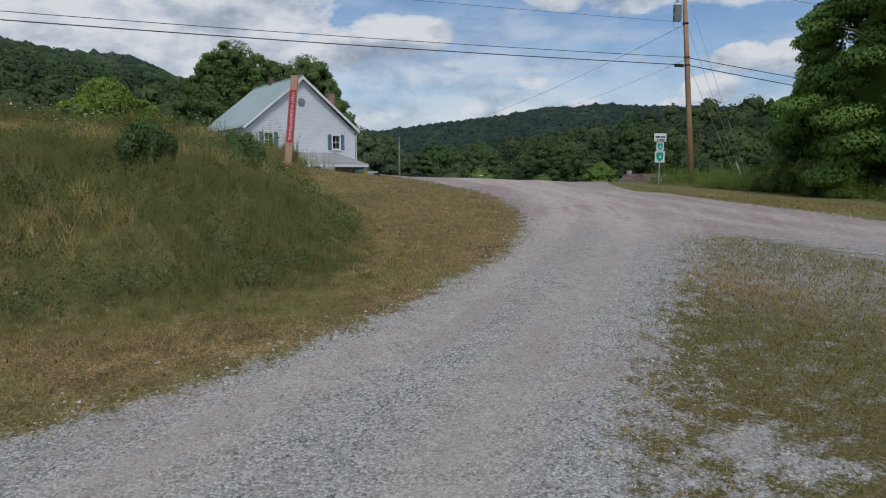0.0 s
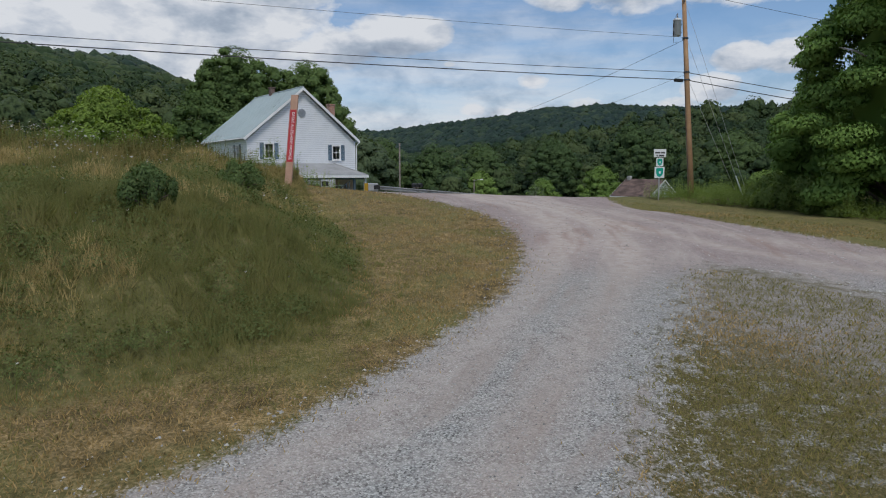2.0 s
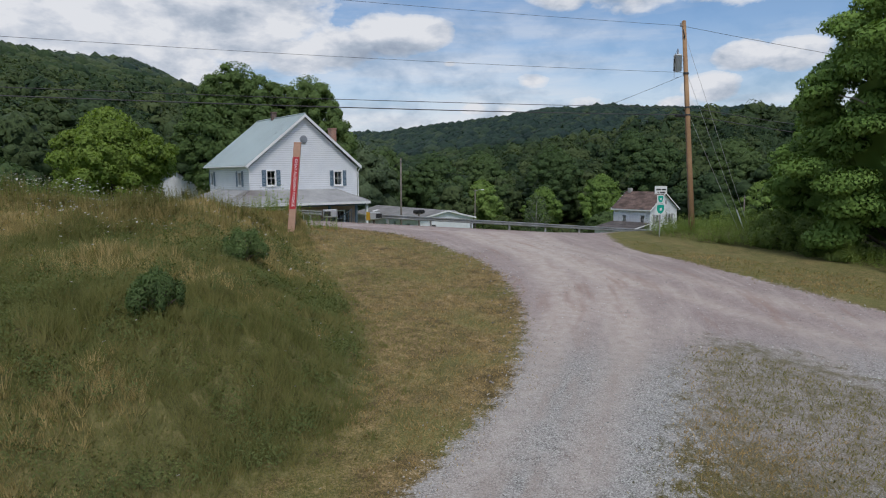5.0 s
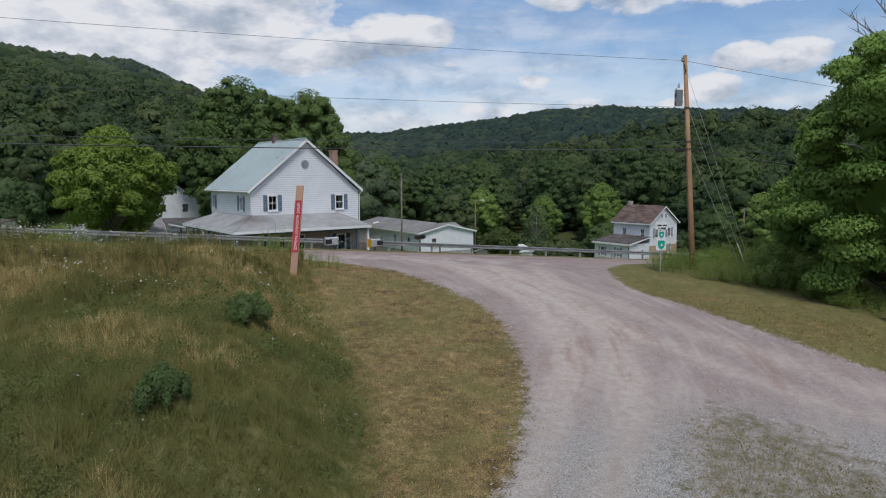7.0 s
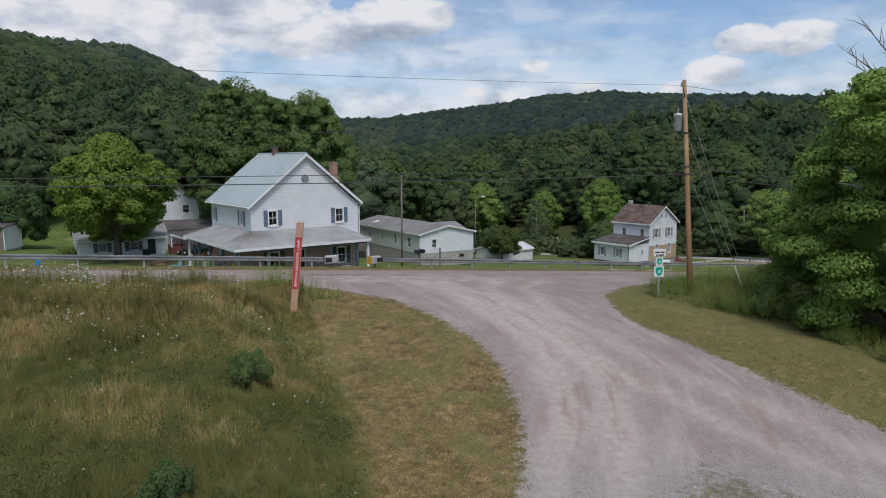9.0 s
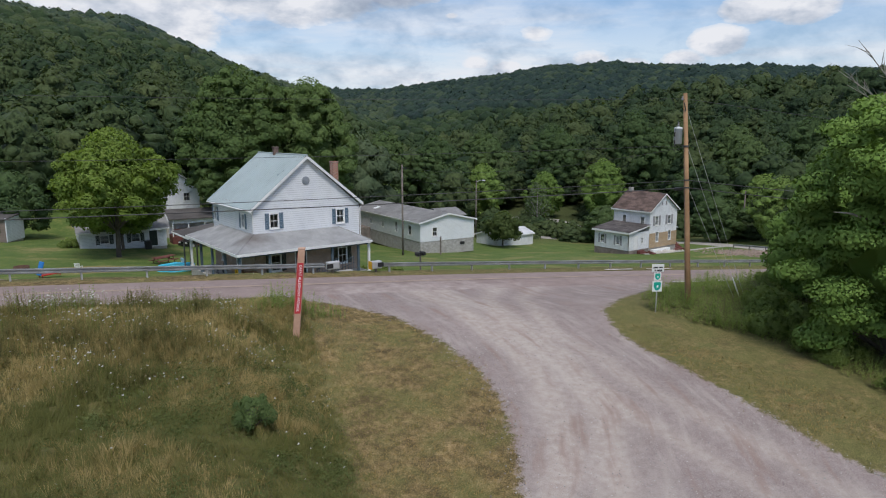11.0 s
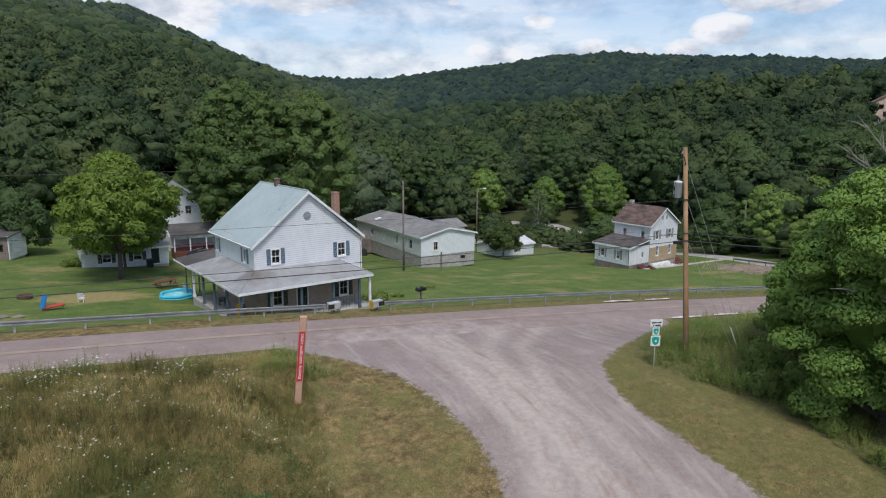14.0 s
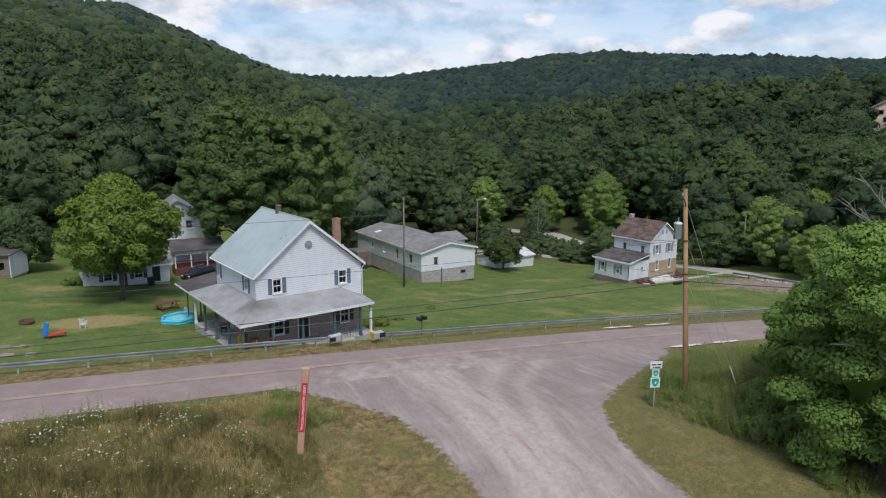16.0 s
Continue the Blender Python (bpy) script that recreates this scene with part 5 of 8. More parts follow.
    top, low = Vector((W / 2, -0.32, zt + 2.4 + 0.12)), Vector((-0.32, -0.32, zt - 0.32 * sl + 0.12))
    cover(Vector((top.x, d + 0.2 + 0.32, top.z)), Vector((0, -(7.54), 0)), low - top, 14, 9, roofs[0], sh)
    cover(Vector((-0.02, d + 0.3, 3.95)), Vector((0, -(d + 0.55), 0)), Vector((-w - 0.33, 0, h + 0.42 - 3.95)), 13, 8, r, sh2)
    return root


small_house()
steps("steps", 84.85, 62.75, gz(85.5, 62.75), 0, 3, 1.4, WOOD_RED, "dark red wooden steps up to the small house's porch door")
steps("steps", 95.25, 63.55, gz(95.25, 63.55), 0, 6, 1.3, WOOD_RED, "long dark red wooden steps beside the small house")


def bungalow():
    """Low white outbuilding: its long side to the road, ridge along x."""
    X, Y, w, d, h = 13.1, 88.4, 9.6, 7.0, 2.35
    z = gz(X + 4, Y) - 0.1
    root = thing("outbuilding", X, Y, z, -6.0, "low white outbuilding with grey shingle roof and dark shutters", "outbuilding")
    holes = [(2.2, 0.8, 3.1, 1.75), (5.6, 0.8, 6.5, 1.75), (7.6, 0.15, 8.5, 2.0)]
    part("wall", wall_panel(w, h, 0.18, holes), WHITE_OLD, root)
    fit_part(part("wall", wall_panel(w, h, 0.18, []), WHITE_OLD, root), turned(w, d, 0, 180))
    fit_part(part("wall", wall_panel(d - 0.36, h, 0.18, [], 1.35), WHITE_OLD, root), turned(0, d - 0.18, 0, -90))
    fit_part(part("wall", wall_panel(d - 0.36, h, 0.18, [], 1.35), WHITE_OLD, root), turned(w, 0.18, 0, 90))
    part("foundation", box(0.05, 0.05, -0.8, w - 0.05, d - 0.05, 0.02), CONCRETE, root)
    for a, b, c, e in holes[:2]:
        window(root, pose(a, 0, b), c - a, e - b, DARK_PAINT)
    door(root, pose(7.6, 0, 0.15), 0.9, 1.85, DARK_PAINT)
    for y0, y1 in ((-0.4, d / 2), (d + 0.4, d / 2)):
        c = [(-0.35, y0, h - 0.05), (w + 0.35, y0, h - 0.05), (w + 0.35, y1, h + 1.45), (-0.35, y1, h + 1.45)]
        r = part("roof", slab(c if y0 < y1 else c[::-1], 0.12), ROOF_GREY, root)
        part("fascia", box(-0.35, min(y0, y0 + 0.03) - 0.034, h - 0.27, w + 0.35, min(y0, y0 + 0.03) - 0.004, h - 0.055), TRIM, r)
    return root


bungalow()


def tool_shed():
    X, Y = 3.2, 98.6
    z = gz(X + 2, Y)
    root = thing("shed", X, Y, z, -32.0, "small weathered shed with a whitewashed end and boards coloured dark for tree shade", "shed")
    part("wall", wall_panel(3.9, 2.7, 0.12, [(1.0, 0.2, 1.9, 2.1), (2.6, 1.0, 3.3, 1.9)]), SHED_WALL, root)
    part("wall", box(3.91, 0, 0, 4.03, 4.0, 2.9), WHITE_OLD, root, "patchy whitewashed end wall")
    part("wall", box(0, 3.88, 0, 3.9, 4.0, 2.7), SHED_WALL, root)
    part("roof", slab([(-0.3, -0.3, 2.85), (4.2, -0.3, 2.85), (4.2, 4.3, 3.3), (-0.3, 4.3, 3.3)], 0.1), ROOF_DARK, root)
    part("foundation", box(0.02, 0.02, -0.6, 3.88, 3.86, 0.0), CONCRETE, root)
    return root


tool_shed()


def back_houses():
    """The pale house and its porch half hidden behind the trees and the farmhouse."""
    z = gz(30, 104) + 2.4
    root = thing("house", 25.4, 104.0, z, -12.0, "pale two-storey house half hidden behind trees", "house")
    part("wall", wall_panel(6.4, 5.2, 0.18, [(1.2, 3.3, 2.0, 4.5), (4.2, 3.3, 5.0, 4.5)], 2.2), WHITE_OLD, root)
    part("wall", box(0, 0.19, 0, 0.18, 9.0, 5.2), WHITE_OLD, root)
    part("wall", box(6.22, 0.19, 0, 6.4, 9.0, 5.2), WHITE_OLD, root)
    part("wall", box(0.19, 8.8, 0, 6.21, 9.0, 5.2), WHITE_OLD, root)
    for c in ([(-0.4, -0.4, 5.0), (3.2, -0.4, 7.55), (3.2, 9.4, 7.55), (-0.4, 9.4, 5.0)][::-1], [(6.8, -0.4, 5.0), (3.2, -0.4, 7.55), (3.2, 9.4, 7.55), (6.8, 9.4, 5.0)]):
        part("roof", slab(c, 0.12), ROOF_GREY, root)
    window(root, pose(1.2, 0, 3.3), 0.8, 1.2, None)
    window(root, pose(4.2, 0, 3.3), 0.8, 1.2, None)
    part("foundation", box(0.03, 0.03, -3.6, 6.37, 8.97, -0.002), BLOCK, root)
    z = gz(25, 94)
    deck = thing("porch", 25.0, 93.6, z, -8.0, "dark red wooden porch with a shingle roof and hanging clutter", "porch")
    part("deck", box(0, 0, -0.6, 6.4, 3.4, 1.0), WOOD_RED, deck)
    for x in (0.1, 2.1, 4.2, 6.3):
        part("post", box(x - 0.07, 0.02, 1.0, x + 0.07, 0.16, 3.3, 0.01), TRIM, deck)
    for k in range(26):
        x = 0.2 + k * 0.24
        part("baluster", box(x - 0.025, 0.05, 1.1, x + 0.025, 0.09, 1.9), WOOD_RED, deck)
    part("hand_rail", box(0.1, 0.02, 1.9, 6.3, 0.12, 1.98), WOOD_RED, deck)
    part("roof", slab([(-0.4, -0.4, 3.4), (6.8, -0.4, 3.4), (6.8, 4.0, 4.3), (-0.4, 4.0, 4.3)], 0.14), ROOF_DARK, deck)
    part("valance", box(0.0, -0.02, 2.75, 6.4, 0.015, 3.25), TRIM, deck)
    part("wall", box(0, 3.4, -0.6, 6.4, 3.55, 3.5), WHITE_OLD, deck)
    part("flight", box(1.2, -1.3, -0.6, 2.4, -0.003, 0.5, 0.02), WOOD_RED, deck)
    return root


back_houses()


def hill_house():
    x, y = 266.5, 105.5
    z = 15.0
    root = thing("house", x, y, z, -60.0, "distant tan house on the wooded hillside", "house")
    part("foundation", box(0.05, 0.05, -9.0, 10.95, 8.95, -0.002), CONCRETE, root)
    part("wall", wall_panel(11.0, 6.0, 0.3, [(1.5, 3.5, 3.0, 5.0), (5.0, 3.5, 6.5, 5.0), (8.0, 3.5, 9.5, 5.0), (3, 0.8, 5, 2.6)], 3.0), TAN_WALL, root)
    part("wall", box(0, 0.31, 0, 0.3, 9, 6.0), TAN_WALL, root)
    part("wall", box(10.7, 0.31, 0, 11, 9, 6.0), TAN_WALL, root)
    part("wall", box(0.31, 8.7, 0, 10.69, 9, 6.0), TAN_WALL, root)
    for c in ([(-0.5, -0.5, 5.8), (5.5, -0.5, 9.2), (5.5, 9.5, 9.2), (-0.5, 9.5, 5.8)][::-1], [(11.5, -0.5, 5.8), (5.5, -0.5, 9.2), (5.5, 9.5, 9.2), (11.5, 9.5, 5.8)]):
        part("roof", slab(c, 0.2), ROOF_BROWN, root)
    return root


hill_house()

# ---- roadside things ----


def marker_post():
    """Tall square trail marker post, leaning, with red lettered panels."""
    x, y = 12.86, 28.62
    z = gz(x, y)
    root = thing("marker_post", x, y, z, 0, "tall leaning square timber trail post with red lettered panels", "trail marker")
    h, a = 5.80 - z, 0.155
    shear = Matrix(((1, 0, 0.55 / 3.95, 0), (0, 1, 0.24 / 3.95, 0), (0, 0, 1, 0), (0, 0, 0, 1)))
    turn = pose(0, 0, 0, 0, 0, -30)

    def put(name, bm, mat, label="", parent=root):
        bmesh.ops.transform(bm, matrix=shear @ turn, verts=bm.verts)
        return part(name, bm, mat, parent, label)

    shaft = box(-a, -a, -0.4, a, a, h, 0.015)
    put("shaft", shaft, WOOD_POST)
    put("cap", box(-a - 0.012, -a - 0.012, h - 0.03, a + 0.012, a + 0.012, h + 0.025, 0.01), WOOD_POST)
    z0, z1 = 1.10, h - 0.64
    front = put("panel", box(-a + 0.02, -a - 0.014, z0, a - 0.02, -a - 0.001, z1), RED_PANEL, "red panel with white vertical lettering")
    side = put("panel", box(-a - 0.014, -a + 0.02, z0 - 0.1, -a - 0.001, a - 0.02, z1), RED_PANEL, "red panel with white marks")
    put("roundel", box(-a - 0.012, -0.08, h - 0.42, -a - 0.001, 0.08, h - 0.2), RED_PANEL)
    # lettering, reading downwards
    cu = bpy.data.curves.new("lettering", "FONT")
    cu.body, cu.size, cu.extrude, cu.align_x, cu.align_y = "GREAT ALLEGHENY PASSAGE", 0.15, 0.002, "CENTER", "CENTER"
    tmp = bpy.data.objects.new("lettering", cu)
    scene.collection.objects.link(tmp)
    bpy.context.view_layer.update()
    me = bpy.data.meshes.new_from_object(tmp.evaluated_get(bpy.context.evaluated_depsgraph_get()))
    bpy.data.objects.remove(tmp)
    bm = bmesh.new()
    bm.from_mesh(me)
    wide = max(v.co.x for v in bm.verts) - min(v.co.x for v in bm.verts)
    k = (z1 - z0 - 0.2) / wide
    m = Matrix.Translation((0, -a - 0.017, (z0 + z1) / 2)) @ pose(0, 0, 0, 90, 0, 0) @ pose(0, 0, 0, 0, 0, -90) @ Matrix.Diagonal((k, 1.15, 1, 1))
    bmesh.ops.transform(bm, matrix=m, verts=bm.verts)
    bmesh.ops.remove_doubles(bm, verts=bm.verts, dist=0.0002)
    bm.verts.ensure_lookup_table()
    left_over = set(bm.verts)
    while left_over:
        island, grow = set(), [next(v for v in bm.verts if v in left_over)]
        while grow:
            v = grow.pop()
            if v not in island:
                island.add(v)
                grow += [e.other_vert(v) for e in v.link_edges]
        left_over -= island
        glyph, twin = bmesh.new(), {}
        for v in bm.verts:
            if v in island:
                twin[v] = glyph.verts.new(v.co)
        for f in bm.faces:
            if f.verts[0] in island:
                glyph.faces.new([twin[v] for v in f.verts])
        put("letter", glyph, SIGN_WHITE, "", front)
    bm.free()
    lr = random.Random(4)
    zz = z1 - 0.15
    while zz > z1 - 1.25:
        b = 0.06 + 0.06 * lr.random()
        put("mark", box(-a - 0.018, -0.06, zz - b, -a - 0.0145, 0.06, zz), SIGN_WHITE, "white mark", side)
        zz -= b + 0.035
    put("arrow", box(-a - 0.018, -0.05, z0 + 0.02, -a - 0.0145, 0.06, z0 + 0.22), SIGN_WHITE, "", side)
    return root


marker_post()

POLE_FOOT, POLE_TOP = Vector((35.9, 23.22, gz(35.9, 23.22))), Vector((36.33, 24.5, 13.3))


def on_pole(z):
    return POLE_FOOT.lerp(POLE_TOP, (z - POLE_FOOT.z) / (POLE_TOP.z - POLE_FOOT.z))


def utility_pole():
    root = thing("utility_pole", *POLE_FOOT, 0, "tall weathered wooden utility pole with a grey transformer", "utility pole")
    o = POLE_FOOT

    def P(z, dx=0.0, dy=0.0):
        return on_pole(z) - o + Vector((dx, dy, 0))

    part("shaft", tube([P(o.z - 0.6), P(4), P(8), P(13.3)], [0.185, 0.165, 0.145, 0.115], 12), WOOD_POLE, root, "", True)
    c = P(10.8, -0.42, 0.25)
    can = fit_part(part("transformer", lathe([(0.17, -0.48), (0.235, -0.44), (0.235, 0.40), (0.25, 0.41), (0.25, 0.46), (0.20, 0.52), (0.05, 0.55)], 18), POLE_WHITE, root, "grey cylindrical transformer", True), Matrix.Translation(c))
    part("bushing", lathe([(0.045, 0.53), (0.06, 0.58), (0.035, 0.62), (0.055, 0.67), (0.03, 0.71), (0.045, 0.76), (0.012, 0.85)], 10), SHUTTER_GREY, can)
    for zz in (-0.25, 0.2):
        part("bracket", box(0.2, -0.05, zz, 0.4, 0.05, zz + 0.06), STEEL_DARK, can)
    part("lead", tube([(0.0, 0, 0.85), (-0.25, 0, 0.5), (-0.33, 0, -0.2), (-0.30, 0, -0.9), (0.1, 0, -0.8)], 0.012, 5), CABLE, can)
    for zz in (0.1, -0.35):
        part("arrester", tube([(-0.33, 0, zz - 0.12), (-0.33, 0, zz + 0.12)], 0.035, 8), BLACK, can)
    pin = part("insulator", tube([P(12.95, -0.1, 0), P(12.95, -0.34, -0.05)], 0.025, 6), STEEL_DARK, root)
    part("skirt", tube([P(12.9, -0.36, -0.05), P(12.98, -0.36, -0.05), P(13.02, -0.36, -0.05), P(13.12, -0.36, -0.05)], [0.06, 0.075, 0.045, 0.06], 8), SHUTTER_GREY, pin)
    part("cutout", tube([P(12.3, -0.12, -0.1), P(12.75, -0.30, -0.12)], [0.04, 0.03], 8), STEEL_DARK, root)
    for zz in (8.2, 7.75, 10.2):
        part("clamp", tube([P(zz - 0.04), P(zz + 0.04)], 0.175, 12), STEEL_DARK, root)
    part("splice_box", box(-0.30, -0.09, -0.09, 0.30, 0.09, 0.09, 0.03), BLACK, root, "black cable splice box").matrix_basis = Matrix.Translation(P(7.7, -0.6, 0.15)) @ pose(0, 0, 0, 0, 0, -14)
    part("ground_wire", tube([P(o.z, -0.17, 0.05), P(4, -0.165, 0.05), P(10.2, -0.14, 0.03)], 0.012, 5), CABLE, root)
    return root


utility_pole()


def pole(x, y, top, r, label, group="yard poles"):
    z = gz(x, y)
    root = thing("utility_pole", x, y, z, 0, label, "utility pole", group)
    part("shaft", tube([(0, 0, -0.5), (0.02, 0, (top - z) * 0.5), (0.05, 0, top - z)], [r, r * 0.85, r * 0.7], 10), WOOD_OLD, root, "", True)
    part("bracket", box(-0.06, -0.10, top - z - 0.5, 0.16, 0.10, top - z - 0.42, 0.01), STEEL_DARK, root)
    part("insulator", tube([(0.05, -0.12, top - z - 0.4), (0.05, -0.12, top - z - 0.25)], [0.04, 0.03], 8), SHUTTER_GREY, root)
    return root


MID, FAR_POLE, LAMP_POLE = Vector((51.4, 78.0, 6.6)), Vector((116.4, 65.2, 0.3)), Vector((86.0, 104.0, 1.5))
pole(MID.x, MID.y, MID.z, 0.15, "plain grey wooden pole standing on the lawn")
pole(FAR_POLE.x, FAR_POLE.y, FAR_POLE.z, 0.15, "old wooden pole beside the side lane")
lamp = pole(LAMP_POLE.x, LAMP_POLE.y, LAMP_POLE.z, 0.13, "thin wooden pole with a small yard lamp by the trees")
lz = LAMP_POLE.z - gz(LAMP_POLE.x, LAMP_POLE.y)
arm = part("lamp_arm", tube([(0.05, 0, lz - 0.4), (0.7, -0.3, lz - 0.1), (1.3, -0.5, lz - 0.1)], 0.03, 6), STEEL, lamp)
part("lamp_head", tube([(1.2, -0.46, lz - 0.1), (1.75, -0.68, lz - 0.14)], [0.09, 0.13], 8), SIGN_WHITE, arm)


def wire(a, b, sag, r, label, n=18, mat=CABLE):
    a, b = Vector(a), Vector(b)
    mid = (a + b) / 2
    root = thing("overhead_wire", *mid, 0, label, "overhead wire", "overhead wires")
    pts = [a.lerp(b, i / n) - mid - Vector((0, 0, sag * 4 * (i / n) * (1 - i / n))) for i in range(n + 1)]
    part("cable", tube(pts, r, 5), mat, root)


def along(z0, z1):
    """From above the meadow's far left to the pole."""
    return Vector((-32.0, 42.3, z0)), on_pole(z1)


for z0, z1, r, sag in ((13.3, 12.98, 0.009, 0.5), (10.7, 10.25, 0.009, 0.5), (8.6, 8.2, 0.016, 0.45), (8.3, 7.75, 0.025, 0.42)):
    a, b = along(z0, z1)
    wire(a, b + Vector((-0.3 if z1 > 12 else -0.12, 0, 0)), sag, r, "overhead line stretched between the roadside poles", 30)
wire(on_pole(10.15), MID - Vector((0, 0, 0.3)), 1.1, 0.011, "overhead line sagging from the roadside pole to the lawn pole")
wire(on_pole(8.1), MID - Vector((0, 0, 1.6)), 1.2, 0.008, "thin overhead line to the lawn pole")
wire(MID - Vector((0, 0, 0.3)), (63.0, 97.0, -1.6), 0.7, 0.008, "service line from the lawn pole to the low house")
wire(MID - Vector((0, 0, 0.5)), (90.2, 71.2, 1.1), 0.9, 0.008, "service line from the lawn pole to the small house")
wire(MID - Vector((0, 0, 0.4)), LAMP_POLE - Vector((0, 0, 0.3)), 1.0, 0.008, "thin line between the lawn poles")
wire(MID - Vector((0, 0, 0.6)), (29.3, 52.0, 4.9), 0.6, 0.008, "service line from the lawn pole to the farmhouse")
wire(on_pole(8.2), (120.0, -8.0, 4.0), 1.6, 0.022, "overhead line running on along the road", 30)
wire(on_pole(7.75), (120.0, -8.0, 3.3), 1.7, 0.026, "overhead line running on along the road", 30)
wire(on_pole(12.98), (120.0, -8.0, 9.0), 1.6, 0.012, "overhead line running on along the road", 30)
wire((2.0, 86.0, 4.2), (8.5, 98.0, 2.0), 0.4, 0.012, "thin service line to the shed")
GUY = Vector((39.8, 22.2, gz(39.8, 22.2)))
for z1 in (12.6, 10.4, 8.0):
    wire(on_pole(z1), GUY + Vector((0.25 * (z1 - 10.4), 0, 0)), 0.02, 0.010, "steel guy wire staying the utility pole", 6, STEEL)
guard = thing("guy_guard", *GUY, 0, "white plastic sleeve on the foot of a guy wire", "guy guard")
gdir = (on_pole(10.4) - GUY).normalized()
part("sleeve", tube([gdir * 0.02, gdir * 1.3], 0.04, 8), SIGN_WHITE, guard)


def route_sign():
    x, y = 32.72, 23.2
    z = gz(x, y)
    root = thing("road_sign", x, y, z, -30, "white panel over two green route shields on one post", "road sign")
    part("post", box(-0.03, 0.0, -0.4, 0.03, 0.03, 3.55 - z + 0.0), STEEL, root)
    top = 3.62 - z
    p1 = part("panel", box(-0.36, -0.02, top - 0.46, 0.36, -0.003, top, 0.003), SIGN_WHITE, root, "white panel with two lines of dark marks")
    for k, (x0, x1, zz) in enumerate(((-0.28, 0.0, top - 0.20), (0.05, 0.29, top - 0.20), (-0.2, -0.12, top - 0.36), (-0.06, 0.25, top - 0.36))):
        part("lettering", box(x0, -0.024, zz - 0.042, x1, -0.0205, zz + 0.042), INK, p1)
    part("border", box(-0.34, -0.0235, top - 0.445, 0.34, -0.0205, top - 0.43), INK, p1)

    def shield(w, zc, h):
        p = part("panel", box(-w / 2, -0.02, zc - h / 2, w / 2, -0.003, zc + h / 2, 0.003), SIGN_WHITE, root, "white panel with a green shield")
        o = [(-0.36, 0.30), (-0.30, 0.40), (0.30, 0.40), (0.36, 0.30), (0.36, -0.05), (0.22, -0.30), (0.0, -0.42), (-0.22, -0.30), (-0.36, -0.05)]
        bm = add_prism(bmesh.new(), [(a * w, zc + b * h) for a, b in o], 0.003)
        bmesh.ops.transform(bm, matrix=Matrix.Translation((0, -0.0245, 0)), verts=bm.verts)
        s = part("shield", bm, SIGN_GREEN, p)
        part("lettering", box(-0.06 * w, -0.028, zc - 0.12 * h, 0.12 * w, -0.025, zc + 0.10 * h), SIGN_WHITE, s)

    shield(0.42, top - 0.73, 0.46)
    shield(0.58, top - 1.30, 0.62)
    return root


route_sign()


def mailboxes():
    x, y = 30.8, 44.2
    z = rz(x) - 0.25
    root = thing("mailbox", x, y, z, 12, "pair of black mailboxes on a dark post behind the rail", "mailbox")
    part("post", box(-0.05, -0.05, -0.5, 0.05, 0.05, 1.25, 0.008), WOOD_OLD, root)
    part("arm", box(-0.45, -0.04, 1.12, 0.45, 0.04, 1.2, 0.006), WOOD_OLD, root)
    for xc, zc in ((-0.27, 1.2), (0.24, 1.2)):
        bm = add_prism(bmesh.new(), [(-0.13, 0.0), (0.13, 0.0), (0.13, 0.16), (0.09, 0.25), (0.0, 0.29), (-0.09, 0.25), (-0.13, 0.16)], 0.52)
        bmesh.ops.transform(bm, matrix=Matrix.Translation((xc, -0.28, zc)), verts=bm.verts)
        b = part("box", bm, BLACK, root)
        part("flag", box(xc + 0.135, -0.1, zc + 0.15, xc + 0.145, 0.1, zc + 0.22), RED_PLASTIC, b)
    return root


mailboxes()


def rail_end(x, side):
    z = rz(x)
    root = thing("crash_cushion", x, rail_y(x), z, 0, "grey guard-rail end box with a yellow and black marker", "rail end")
    part("body", box(-0.45, -0.22, 0.30, 0.45, 0.22, 0.86, 0.05), STEEL, root)
    part("window", box(-0.3 * side - 0.25, -0.235, 0.42, -0.3 * side + 0.25, -0.222, 0.74), BLACK, root)
    part("plate", box(side * 0.46, -0.25, 0.28, side * 0.46 + 0.02, 0.25, 0.88) if side > 0 else box(-0.48, -0.25, 0.28, -0.46, 0.25, 0.88), YELLOW if side < 0 else STEEL, root)
    part("stake", box(-0.06, -0.06, -0.4, 0.06, 0.06, 0.299), WOOD_OLD, root)
    return root


rail_end(22.4, 1)
rail_end(25.75, -1)


def porch_stairs():
    """Concrete steps from the road down to the porch, with a pale steel rail."""
    x, y0, y1 = 24.3, 44.6, 48.4
    z0, z1 = rz(x) - 0.05, -0.55
    root = thing("stairs", x, y0, z1, 0, "concrete steps with blue-grey steel hand rails down to the porch", "stairs")
    n = 7
    for k in range(n):
        zt = z0 - z1 - (z0 - z1) * (k + 0.5) / n
        ya, yb = (y1 - y0) * k / n, (y1 - y0) * (k + 1) / n
        part("step", box(-0.6, ya, -0.6, 0.6, yb - 0.002, zt, 0.012), CONCRETE, root)
    for sx in (-0.66, 0.66):
        bm = bmesh.new()
        add_tube(bm, [(sx, 0.0, z0 - z1 + 0.95), (sx, y1 - y0 - 0.2, 0.95)], 0.03, 6)
        add_tube(bm, [(sx, 0.0, z0 - z1 + 0.5), (sx, y1 - y0 - 0.2, 0.5)], 0.02, 6)
        for k in range(9):
            yy = 0.03 + (y1 - y0 - 0.25) * k / 8
            zz = (z0 - z1) * (1 - yy / (y1 - y0))
            add_tube(bm, [(sx, yy, zz - 0.1), (sx, yy, zz + 0.95)], 0.018, 5)
        part("hand_rail", bm, BLUE_GREY, root)
    return root


porch_stairs()

# ---- things on the porch and in the yard ----
PF = -0.55


